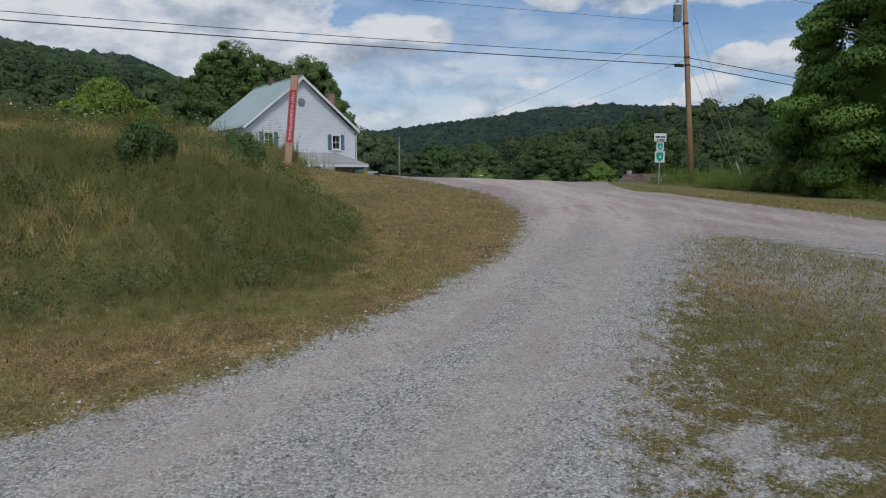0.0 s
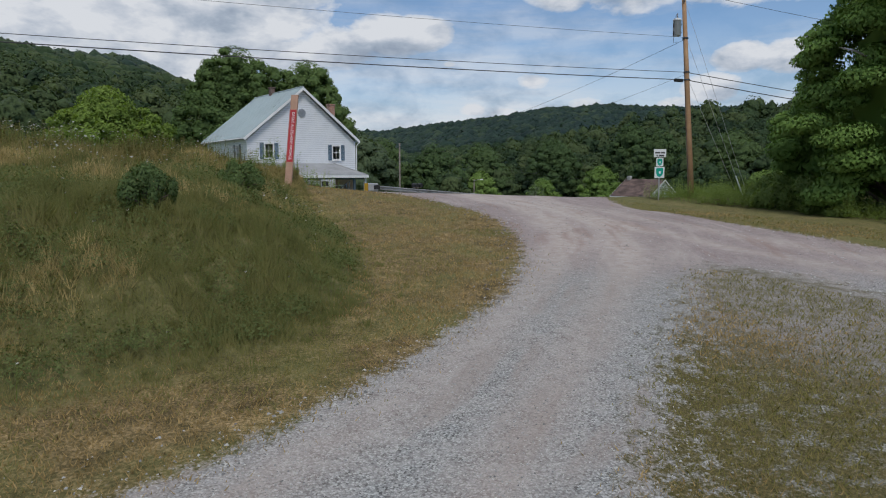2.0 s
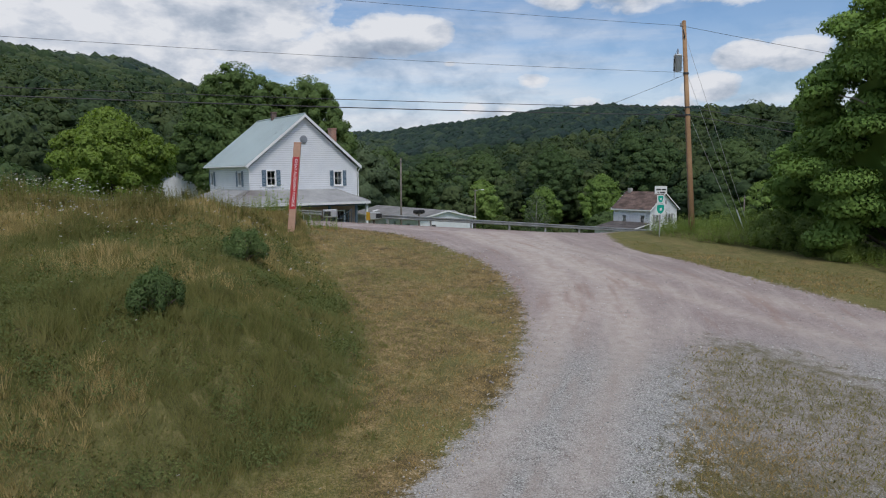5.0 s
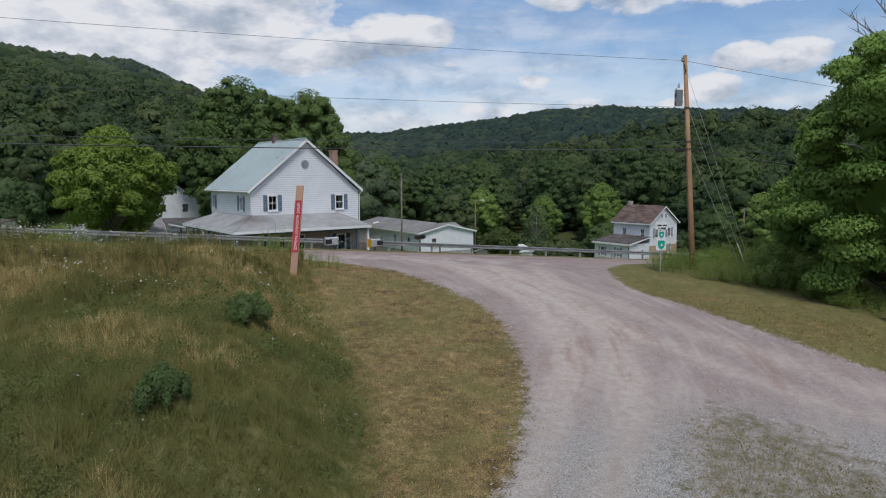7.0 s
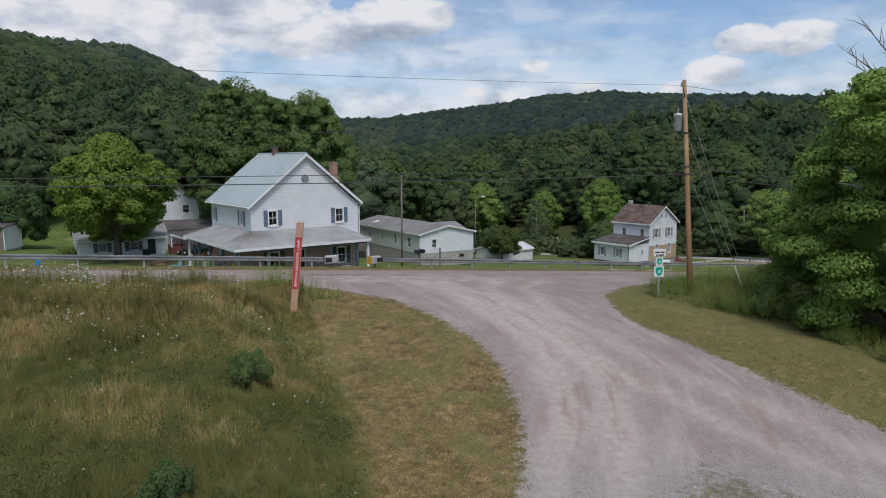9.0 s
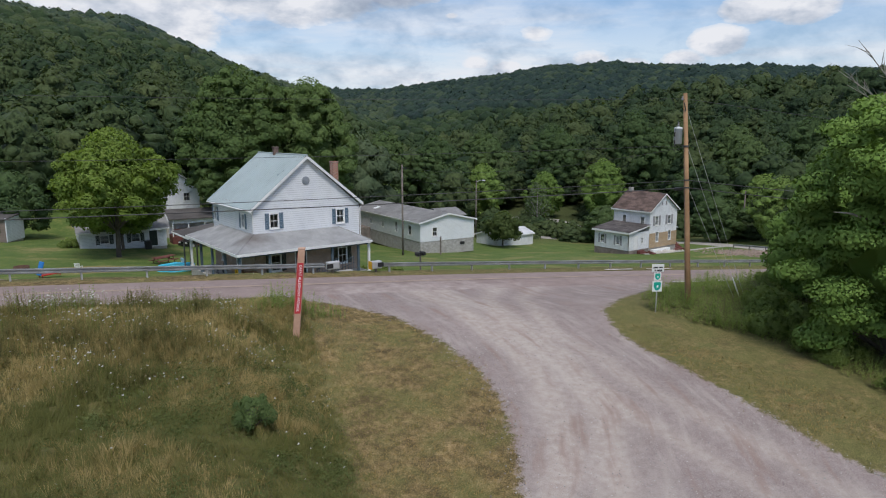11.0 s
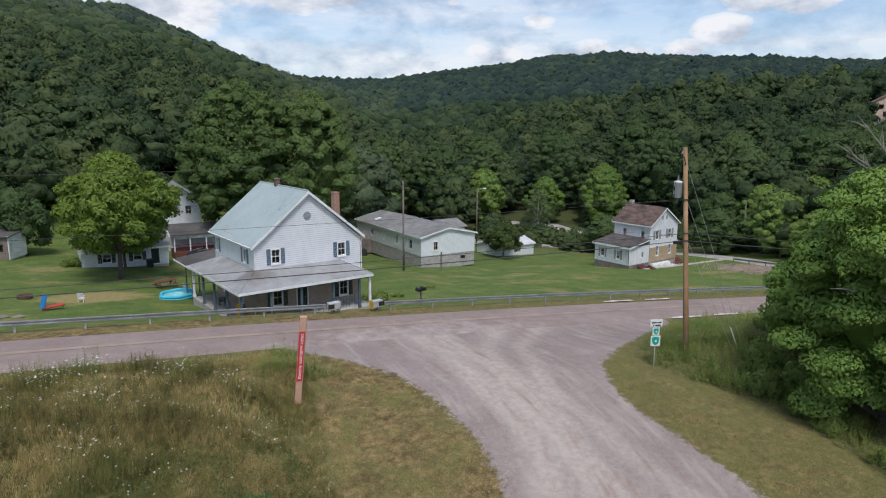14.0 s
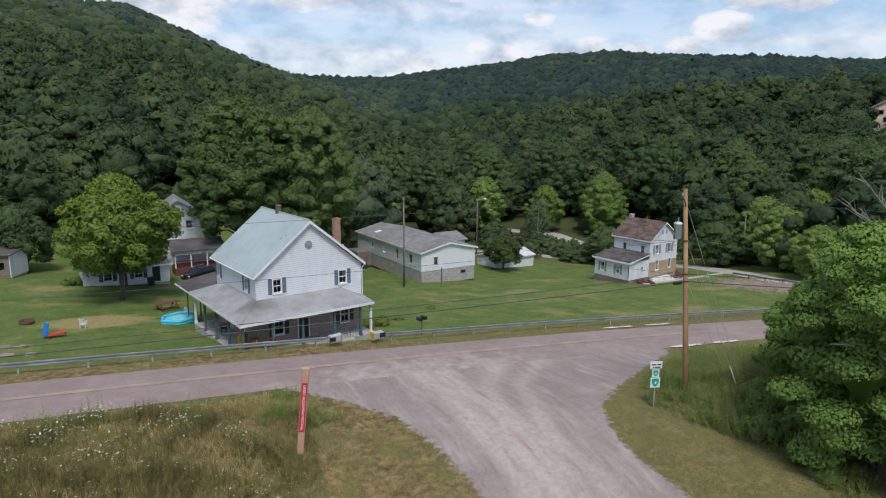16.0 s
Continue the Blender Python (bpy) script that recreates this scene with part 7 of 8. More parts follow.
T4 = tree("willow_tree", 1.2, 17.0, 7.0, 60, 9000, 0.40, LEAF_GREY, 34, "grey-green willow standing by the river", trunk=0.35, taper=0.5, flat=0.5, droop=0.3)
plant_all(T4, [(65, 113, 1.05, 1.05, 0), (113, 186, 0.8, 1.0, 90)])
T5 = tree("dark_tree", 0.8, 9.0, 5.0, 50, 5000, 0.32, LEAF_MID, 35, "dense dark green low tree beside the lane", trunk=0.26, taper=0.5, sub=1, bough=0.21)
plant_all(T5, [(109.5, 66, 1.0, 0.9, 0), (99, 82, 0.95, 0.85, 120), (127, 76, 1.1, 0.95, 40), (8, 103, 0.9, 1.1, 10), (134, 88, 1.1, 1.2, 77)])
T6 = tree("broad_tree", 0.8, 20.0, 7.6, 120, 9000, 0.42, LEAF_MID, 36, "tall green tree in the row behind the low house", trunk=0.35, taper=0.6, sub=1, bough=0.175)
plant_all(T6, [(97, 132, 1.0, 1.05, 0), (86, 138, 0.95, 1.1, 60), (118, 138, 1.0, 1.0, 120), (133, 126, 1.0, 1.0, 200), (140, 100, 1.0, 1.05, 10), (148, 86, 1.0, 1.0, 80), (136, 76, 0.9, 1.0, 140), (150, 70, 1.0, 1.05, 220), (72, 140, 1.0, 1.0, 270),
                (16, 128, 0.75, 0.75, 33), (5, 118, 0.8, 0.75, 99), (22, 140, 0.8, 0.75, 150), (126, 150, 1.05, 1.0, 5), (142, 138, 1.0, 1.05, 44), (74, 152, 0.9, 1.0, 12), (150, 116, 1.05, 1.1, 300), (128, 46, 1.0, 1.0, 250), (139, 56, 1.05, 1.0, 190)])
T7 = tree("small_tree", 1.0, 5.0, 3.2, 22, 3200, 0.26, LEAF_SHRUB, 37, "small reddish-green garden tree beside the garage", trunk=0.12, taper=0.4, full=0.6)
plant_all(T7, [(78.0, 87.0, 1.15, 1.1, 0)])
T8 = tree("grey_tree", 2.0, 11.0, 3.6, 22, 1600, 0.28, LEAF_GREY, 38, "thin half-bare grey tree behind the garage", trunk=0.16, taper=0.5, bark=PALE_BARK, full=0.0)
plant_all(T8, [(103, 104, 1.0, 1.0, 0)])


def bush(name, h, r, count, size, leaf, seed, label):
    rng = np.random.default_rng(seed)
    root = thing(name, 0, 0, 0, 0, label, "bush", "bushes")
    blobs = []
    for j in range(26):
        a, q = rng.random() * 6.283, r * (0.10 + 0.85 * rng.random())
        w = r * (0.14 + 0.20 * rng.random())
        top = h * (1.0 - 0.55 * (q / r) ** 1.5) * (0.75 + 0.3 * rng.random())
        blobs.append((q * math.cos(a), q * math.sin(a), max(0.1, top - w * 0.8) * (0.45 + 0.55 * rng.random()), w, w, w * 1.35))
    blobs.append((0, 0, h * 0.40, r * 0.55, r * 0.55, h * 0.40))
    bm = bmesh.new()
    for b in blobs:
        add_tube(bm, [(0, 0, -0.2), Vector(b[:3]) * 0.5, Vector(b[:3])], [0.05, 0.03, 0.01], 5, False)
    part("stem", bm, BARK, root)
    v, f, n = boughs(rng, blobs, count, size, 1, 0.0, 0.6, 0.0, 0.3, 0.5)
    c = new("foliage", mesh_of("foliage", v, f, leaf, normals=n))
    c.parent = root
    return root


B1 = bush("bush", 1.1, 0.95, 9000, 0.055, LEAF_BUSH, 51, "soft green bush among the tall grass of the bank")
plant_all(B1, [(3.4, 14.2, 0.62, 1.3, 0), (7.6, 20.6, 0.78, 1.15, 120)])
B2 = bush("bush", 1.5, 1.6, 7000, 0.12, LEAF_THICKET, 52, "wide dark bush in the thicket under the maple")
plant_all(B2, [(35.2, 17.6, 0.85, 1.15, 0), (36.8, 18.8, 1.0, 1.25, 190), (36.6, 16.6, 1.0, 1.2, 30), (38.8, 19.6, 1.0, 1.1, 290), (34.7, 15.4, 0.65, 1.0, 80), (33.6, 13.7, 0.5, 0.8, 20), (32.6, 10.4, 0.65, 1.0, 140), (34.6, 14.0, 0.7, 0.9, 200),
               (31.8, 7.4, 0.8, 1.0, 110), (34.0, 9.0, 0.95, 1.1, 330), (45.5, 22.5, 0.9, 0.9, 15)])
B3 = bush("bush", 1.5, 1.2, 2600, 0.16, GRASS_WEED, 53, "leafy green weeds and bushes on the lawn's edge")
plant_all(B3, [(33.0, 54.5, 0.9, 0.9, 0), (36.0, 56.0, 0.6, 0.5, 60), (31.0, 53.6, 0.7, 0.9, 100), (12.2, 90.0, 0.9, 1.0, 30), (84, 97, 0.7, 0.6, 10), (43.0, 60.0, 0.5, 0.4, 0)])


# ---- woods on the hills ----
def woods():
    rng = np.random.default_rng(77)
    spots = []
    r = 128.0
    while r < 1560:
        gap = 8.6 + r * 0.0030
        n = int(r * math.radians(71) / gap)
        az = np.radians(2 + 71 * (np.arange(n) + rng.random(n)) / n)
        rr = r + gap * 0.9 * rng.normal(size=n)
        spots.append(np.stack([rr * np.sin(az), rr * np.cos(az)], 1))
        r += gap * 0.95
    p = np.concatenate(spots)
    x, y = p[:, 0], p[:, 1]
    r, az = np.hypot(x, y), np.degrees(np.arctan2(x, y))
    # keep the lawns, the river's gap and the hill house clear
    clear = (r < 150) & (az > 12) & (az < 62)
    clear |= (r < 176) & (az > 38) & (az < 56)
    clear |= (r < 175) & (az > 26) & (az < 36)
    clear |= (np.abs((x - 150) * 0.80 - (y - 240) * 0.60) < 9) & (r < 330) & (r > 150)
    clear |= np.hypot(x - 271, y - 108) < 10
    clear |= (np.abs(az - 68.6) < 1.2) & (r > 235) & (r < 285)
    p, r = p[~clear], r[~clear]
    z = ground(p[:, 0], p[:, 1])
    size = (4.9 + 2.9 * rng.random(len(p)) ** 1.3) * (1 + np.clip(r - 300, 0, 1300) * 0.00036)
    tall = (4.6 + 0.45 * size) * (1.55 + 0.65 * rng.random(len(p)))
    high = np.where(r < 190, tall * 0.46, np.where(r < 430, size * 1.1, size * 0.85))
    top = z + tall - high
    tone = np.clip(0.5 + 0.40 * rng.normal(size=len(p)), -0.2, 1.25)
    # low growth along the foot of the woods
    m = 280
    az, rr = np.radians(np.where(rng.random(m) < 0.7, 40 + 36 * rng.random(m), -4 + 22 * rng.random(m))), 128 + 40 * rng.random(m)
    low = np.stack([rr * np.sin(az), rr * np.cos(az)], 1)
    low = low[(np.abs(off_line(low[:, 0], low[:, 1], [(104, 58), (106, 68), (104, 80), (112, 98), (116, 112), (112, 125)])) > 6) & (low[:, 1] > 44)]
    p, r = np.concatenate([p, low]), np.concatenate([r, np.hypot(low[:, 0], low[:, 1])])
    m = len(low)
    size = np.concatenate([size, 2.0 + 1.8 * rng.random(m)])
    high = np.concatenate([high, 1.6 + 1.6 * rng.random(m)])
    top = np.concatenate([top, ground(low[:, 0], low[:, 1]) + 0.9])
    tone = np.concatenate([tone, np.clip(0.85 + 0.25 * rng.normal(size=m), 0, 1.2)])
    V, F, base, tones, soft = [], [], 0, [], []
    bv, bf = ball(1)
    # nearer trees: crowns of leafy boughs, a few shapes turned and stretched; further up the slopes, lobed masses with leafy fringes
    shapes = []
    for k, count, size_k, bough in ((34, 640, 0.095, 0.29), (15, 200, 0.16, 0.38)):
        for j in range(7):
            tip = crown_blobs(rng, -0.9, 1.0, 1.0, k, 0.62 + 0.05 * j, 0.0, bough)
            u, g, q = boughs(rng, tip, count, size_k, 1, 0.80, 0.40, 0.05)
            g = g[(q[g][:, :, 2] > -0.45).any(1) & (u[g][:, :, 2] > -0.75).any(1)]
            used, g = np.unique(g, return_inverse=True)
            shapes.append((u[used], g.reshape(-1, 3), q[used]))
    near = np.where(r < 600)[0]
    for i in near:
        R, H = size[i], high[i]
        mid = np.array([p[i, 0], p[i, 1], top[i]])
        # far-side trees toned down towards the haze-tinted ridge colour
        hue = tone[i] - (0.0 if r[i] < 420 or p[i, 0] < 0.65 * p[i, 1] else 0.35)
        if r[i] < 400:
            u, g, q = shapes[rng.integers(7) + (0 if r[i] < 290 and H > 3.3 else 7)]
            c, w = math.cos(i * 1.7), math.sin(i * 1.7)
            spin = np.array([[c, w, 0], [-w, c, 0], [0, 0, 1]])
            V.append(mid + (u @ spin) * [R * 1.08, R * 1.08, H * 1.05])
            F.append(g + base)
            base += len(u)
            # tone rises with height: light on the crown's top painted into its colour
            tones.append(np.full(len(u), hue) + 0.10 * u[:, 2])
            soft.append(q @ spin)
            continue
        k = 40
        u, g = ball(2)
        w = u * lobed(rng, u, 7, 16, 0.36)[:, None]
        g = g[(u[g][:, :, 2] > -0.5).any(1)]
        V.append(mid + w * [R, R, H])
        F.append(g + base)
        base += len(u)
        # creases between lobes toned down, their shade put into the leaf colour
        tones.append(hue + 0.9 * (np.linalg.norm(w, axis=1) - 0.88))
        soft.append(leaf_normals(V[-1], g, 0.25))
        d = w[rng.choice(len(u), k)] * (0.98 + 0.05 * rng.random((k, 1)))
        c = mid + d * [R, R, H] + 0.16 * rng.normal(size=d.shape)
        n = d + 0.24 * rng.normal(size=d.shape)
        n /= np.linalg.norm(n, axis=1, keepdims=True)
        a = np.cross(n, rng.normal(size=d.shape))
        a /= np.linalg.norm(a, axis=1, keepdims=True)
        b = np.cross(n, a)
        s = 1.2 * (0.6 + 0.8 * rng.random(k))[:, None]
        V.append(np.stack([c - a * s * 0.55, c + a * s * 0.4 - b * s * 0.5, c + a * s * 0.4 + b * s * 0.5], 1).reshape(-1, 3))
        F.append(np.arange(3 * k).reshape(-1, 3) + base)
        base += 3 * k
        tones.append(np.full(3 * k, hue))
        q = d + 0.4 * n + 0.25 * rng.normal(size=d.shape) + [0, 0, 0.30]
        soft.append(np.repeat(q / np.linalg.norm(q, axis=1, keepdims=True), 3, 0))
    v, f = np.concatenate(V), np.concatenate(F)
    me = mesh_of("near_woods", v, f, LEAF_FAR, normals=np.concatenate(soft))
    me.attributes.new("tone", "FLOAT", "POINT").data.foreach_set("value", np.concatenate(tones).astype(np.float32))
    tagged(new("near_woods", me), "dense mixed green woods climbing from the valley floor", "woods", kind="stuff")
    # beyond, coarser sprays alone
    V, tones, soft, F, base = [], [], [], [], 0
    for i in np.where(r >= 600)[0]:
        k = 8 if r[i] < 960 else 5
        R, H = size[i] * (0.95 + 0.5 * rng.random()), high[i] * (1.0 + 0.4 * rng.random())
        d = rng.normal(size=(k, 3))
        d[:, 2] = np.abs(d[:, 2]) - 0.15
        d /= np.linalg.norm(d, axis=1, keepdims=True)
        c = np.array([p[i, 0], p[i, 1], top[i]]) + d * [R, R, H] * (0.70 + 0.32 * rng.random((k, 1)))
        n = d + 0.30 * rng.normal(size=d.shape)
        n /= np.linalg.norm(n, axis=1, keepdims=True)
        a = np.cross(n, rng.normal(size=d.shape))
        a /= np.linalg.norm(a, axis=1, keepdims=True)
        b = np.cross(n, a)
        s = R * 0.36 * (0.7 + 0.6 * rng.random(k))[:, None]
        V.append(np.stack([c - a * s * 0.55, c + a * s * 0.4 - b * s * 0.5, c + a * s * 0.4 + b * s * 0.5], 1).reshape(-1, 3))
        # far ridge toned down, left slope up: their haze difference put into tone
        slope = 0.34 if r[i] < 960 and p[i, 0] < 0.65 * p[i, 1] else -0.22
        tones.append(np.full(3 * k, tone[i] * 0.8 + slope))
        F.append(np.arange(3 * k).reshape(-1, 3) + base)
        q = d + 0.15 * n + [0, 0, 0.3]
        soft.append(np.repeat(q / np.linalg.norm(q, axis=1, keepdims=True), 3, 0))
        u = bv * (0.88 + 0.16 * rng.random((len(bv), 1)))
        V.append(np.array([p[i, 0], p[i, 1], top[i]]) + u * [R, R, H])
        F.append(bf + base + 3 * k)
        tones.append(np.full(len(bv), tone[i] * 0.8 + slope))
        soft.append(leaf_normals(V[-1], bf, 0.3))
        base += 3 * k + len(bv)
    V = np.concatenate(V)
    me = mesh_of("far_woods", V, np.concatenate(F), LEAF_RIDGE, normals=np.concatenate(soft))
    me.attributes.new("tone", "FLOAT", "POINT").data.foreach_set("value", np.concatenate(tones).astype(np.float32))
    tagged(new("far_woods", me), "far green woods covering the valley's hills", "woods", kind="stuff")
    return len(p), len(near)


woods()

# the river glimpsed between the trees
rv = [(150 + 0.60 * s - 0.8 * o, 240 + 0.80 * s + 0.6 * o) for s in np.linspace(-90, 90, 19) for o in (-8, 8)]
river_z = min(gz(x, y) for x, y in rv) + 0.5
river = mesh_of("water", [(x, y, max(river_z, gz(x, y) + 0.25)) for x, y in rv], [(2 * i, 2 * i + 1, 2 * i + 3, 2 * i + 2) for i in range(18)], WATER)
river.flip_normals() if river.polygons[0].normal.z < 0 else None
tagged(new("water", river), "shallow grey river glimpsed between the trees", "river", kind="structure")

# ---- grass, flowers and stones ----


def blades(rng, p, tall, wide, lean=0.35, seg=2):
    """Tapering bent blades: p (n, 3) feet, tall (n,) heights."""
    n = len(p)
    a = rng.random(n) * 2 * math.pi
    side = np.stack([np.cos(a), np.sin(a), np.zeros(n)], 1) * (wide * (0.6 + 0.8 * rng.random(n)))[:, None]
    b = rng.random(n) * 2 * math.pi
    bend = np.stack([np.cos(b), np.sin(b), np.zeros(n)], 1) * (tall * lean * (0.4 + rng.random(n)))[:, None]
    up = np.stack([np.zeros(n), np.zeros(n), tall], 1)
    if seg == 1:
        v = np.stack([p - side, p + side, p + up + bend], 1).reshape(-1, 3)
        return v, np.arange(3 * n).reshape(-1, 3)
    m = p + up * 0.55 + bend * 0.35
    v = np.stack([p - side, p + side, m + side * 0.8, m - side * 0.8, p + up + bend], 1).reshape(-1, 3)
    i = np.arange(n)[:, None] * 5
    return v, np.concatenate([i + [0, 1, 2], i + [0, 2, 3], i + [3, 2, 4]])


def sunny(v):
    """Blades as (n, k, 3) corners, turned to face the sunny side, with normals leaning to the sky."""
    g = np.cross(v[:, 1] - v[:, 0], v[:, 2] - v[:, 0])
    g /= np.maximum(np.linalg.norm(g, axis=1, keepdims=True), 1e-9)
    back = g @ [-0.25, -0.75, 0.6] < 0
    v[back] = v[back][:, ::-1]
    g[back] *= -1
    n = 0.55 * g + [0, 0, 0.8]
    n /= np.linalg.norm(n, axis=1, keepdims=True)
    return v.reshape(-1, 3), np.repeat(n, v.shape[1], 0)


def scatter(rng, x0, x1, y0, y1, n):
    x, y = x0 + (x1 - x0) * rng.random(n), y0 + (y1 - y0) * rng.random(n)
    return x, y


def patchy(x, y, size, k=0.0):
    return 0.5 + 0.5 * rumple(x + 17.3 + k, y - 5.1 + 2 * k, size)


def meadow():
    rng = np.random.default_rng(5)
    # tussocks, each with its own height and tone, blades leaning out from its heart
    x, y = scatter(rng, -1, 16, 8.8, 38, 13000)
    u = off_line(x, y, BANK_FOOT)
    ok = (u > 0.1 + 0.45 * rng.normal(size=len(x))) & (np.degrees(np.arctan2(x, y)) > -1.5) & (y < rail_y(x) - 8.4) & (off_line(x, y, BARE, True) < -0.6)
    x, y, u = x[ok], y[ok], u[ok]
    m = len(x)
    lush = patchy(x, y, 1.3) * 0.55 + patchy(x, y, 2.6, 3.0) * 0.45
    high = (0.11 + 0.34 * lush) * (0.55 + 0.9 * rng.random(m)) * np.clip(0.45 + u / 1.2, 0.4, 1)
    wide = 0.10 + 0.22 * rng.random(m)
    tone = np.clip(0.10 + 0.35 * patchy(x, y, 2.1, 13.0) + 0.55 * rng.random(m) ** 1.3, 0, 1)
    dry = patchy(x, y, 1.9, 11.0) + 0.5 * rng.random(m) + 0.75 * smooth(19, 29, y) > 1.0 + 0.2 * smooth(22, 18, y)
    k = np.clip((52 - 0.9 * y), 20, 46).astype(int)
    i = np.repeat(np.arange(m), k)
    a, d = rng.random(len(i)) * 6.283, rng.random(len(i)) ** 0.7
    out = np.stack([np.cos(a), np.sin(a), np.zeros(len(i))], 1)
    px, py = x[i] + wide[i] * d * np.cos(a), y[i] + wide[i] * d * np.sin(a)
    foot = np.stack([px, py, ground(px, py) - 0.02], 1)
    tall = high[i] * (0.55 + 0.6 * rng.random(len(i))) * (1.1 - 0.4 * d)
    side = np.stack([-np.sin(a), np.cos(a), 0.3 * rng.normal(size=len(i))], 1) * ((0.0045 + 0.00042 * y[i]) * (0.6 + 0.8 * rng.random(len(i))))[:, None]
    tip = foot + out * (tall * (0.25 + 0.6 * rng.random(len(i))))[:, None] + np.stack([0.1 * rng.normal(size=len(i)) * tall, 0.1 * rng.normal(size=len(i)) * tall, tall], 1)
    v = np.stack([foot - side, foot + side, tip], 1)
    for sel, mat, label in ((~dry, GRASS_BANK, "dense green rank grass in tussocks on the bank"), (dry, GRASS_TALL, "tall rank meadow grass going to seed on the bank")):
        w, lit_to = sunny(v[sel[i]])
        me = mesh_of("meadow_grass", w, np.arange(len(w)).reshape(-1, 3), mat, normals=lit_to)
        me.attributes.new("tone", "FLOAT", "POINT").data.foreach_set("value", np.repeat(tone[i][sel[i]], 3).astype(np.float32))
        tagged(new("meadow_grass", me), label, "grass", kind="stuff")
    # leafy weeds between
    x, y = scatter(rng, -1, 16, 9.3, 37.5, 420000)
    keep = rng.random(len(x)) < np.clip(1.35 - y / 26, 0.12, 1)
    x, y = x[keep], y[keep]
    u = off_line(x, y, BANK_FOOT)
    ok = (u > 0.5) & (np.degrees(np.arctan2(x, y)) > -1) & (y < rail_y(x) - 8.6) & (patchy(x, y, 1.1, 9.0) * 0.6 + patchy(x, y, 0.6, 5.0) * 0.4 + 0.35 * rng.random(len(x)) > 0.58) & (off_line(x, y, BARE, True) < -1.2)
    x, y = x[ok], y[ok]
    z = ground(x, y)
    p = np.stack([x, y, z + 0.02 + (0.12 + 0.26 * patchy(x, y, 1.1, 9.0)) * rng.random(len(x)) ** 0.6 * (1 + 0.8 * smooth(27, 34, y))], 1)
    n = rng.normal(size=p.shape) + [0, 0, 0.8]
    n /= np.linalg.norm(n, axis=1, keepdims=True)
    a = np.cross(n, rng.normal(size=p.shape))
    a /= np.linalg.norm(a, axis=1, keepdims=True)
    b = np.cross(n, a)
    s = ((0.008 + 0.010 * rng.random(len(p))) * (0.7 + 0.03 * y))[:, None]
    v, lit_to = sunny(np.stack([p - a * s, p - b * s * 0.55, p + a * s, p + b * s * 0.55], 1))
    tagged(new("meadow_weeds", mesh_of("meadow_weeds", v, np.arange(len(v)).reshape(-1, 4), LEAF_BANK, normals=lit_to)), "low leafy weeds growing through the meadow grass", "weeds", kind="stuff")


meadow()


def lace():
    """Flat white flower heads on thin stalks."""
    rng = np.random.default_rng(8)
    x, y = scatter(rng, 0, 15, 9.5, 37, 9500)
    u = off_line(x, y, BANK_FOOT)
    dens = 0.10 + 0.9 * smooth(19, 26, y) * patchy(x, y, 2.2, 4.0) + 0.5 * (np.abs(u - 1.0) < 0.8) * (y > 11) * patchy(x, y, 1.3, 1.0)
    ok = (u > -0.2) & (np.degrees(np.arctan2(x, y)) > -1) & (y < rail_y(x) - 8.8) & (rng.random(len(x)) < (dens * 0.4 + 0.6 * smooth(23, 27, y) * (x < 10.5)) * (0.04 + patchy(x, y, 0.9, 21.0) ** 2.5)) & (off_line(x, y, BARE, True) < -1.0)
    x, y = x[ok], y[ok]
    z = ground(x, y)
    h = 0.35 + 0.45 * rng.random(len(x)) + 0.25 * smooth(24, 29, y) * (x < 11)
    tip = np.stack([x + 0.06 * rng.normal(size=len(x)), y + 0.06 * rng.normal(size=len(x)), z + h], 1)
    k = 7
    r = (0.013 + 0.018 * rng.random(len(x))) * (0.65 + 0.024 * y)
    tilt = 0.3 * rng.normal(size=(len(x), 2))
    ring = []
    for j in range(k):
        a = 2 * math.pi * j / k
        dx, dy = r * math.cos(a), r * math.sin(a)
        ring.append(tip + np.stack([dx, dy, 0.012 * np.sin(3 * a) + dx * tilt[:, 0] + dy * tilt[:, 1]], 1))
    v = np.concatenate([np.stack(ring, 1), (tip - [0, 0, 0.012])[:, None]], 1).reshape(-1, 3)
    i = np.arange(len(x))[:, None] * (k + 1)
    f = np.concatenate([i + [j, (j + 1) % k, k] for j in range(k)])
    tagged(new("white_flowers", mesh_of("white_flowers", v, f, PETAL)), "flat white wildflower heads scattered over the meadow", "flowers", kind="stuff")
    foot = np.stack([x, y, z], 1)
    s = np.full((len(x), 1), 0.004)
    e = np.tile([1.0, 0.4, 0], (len(x), 1)) * s
    v = np.stack([foot - e, foot + e, tip + e * 0.6, tip - e * 0.6], 1).reshape(-1, 3)
    tagged(new("flower_stalks", mesh_of("flower_stalks", v, np.arange(len(v)).reshape(-1, 4), GRASS_WEED)), "thin green stalks under the white flower heads", "flowers", kind="stuff")


lace()


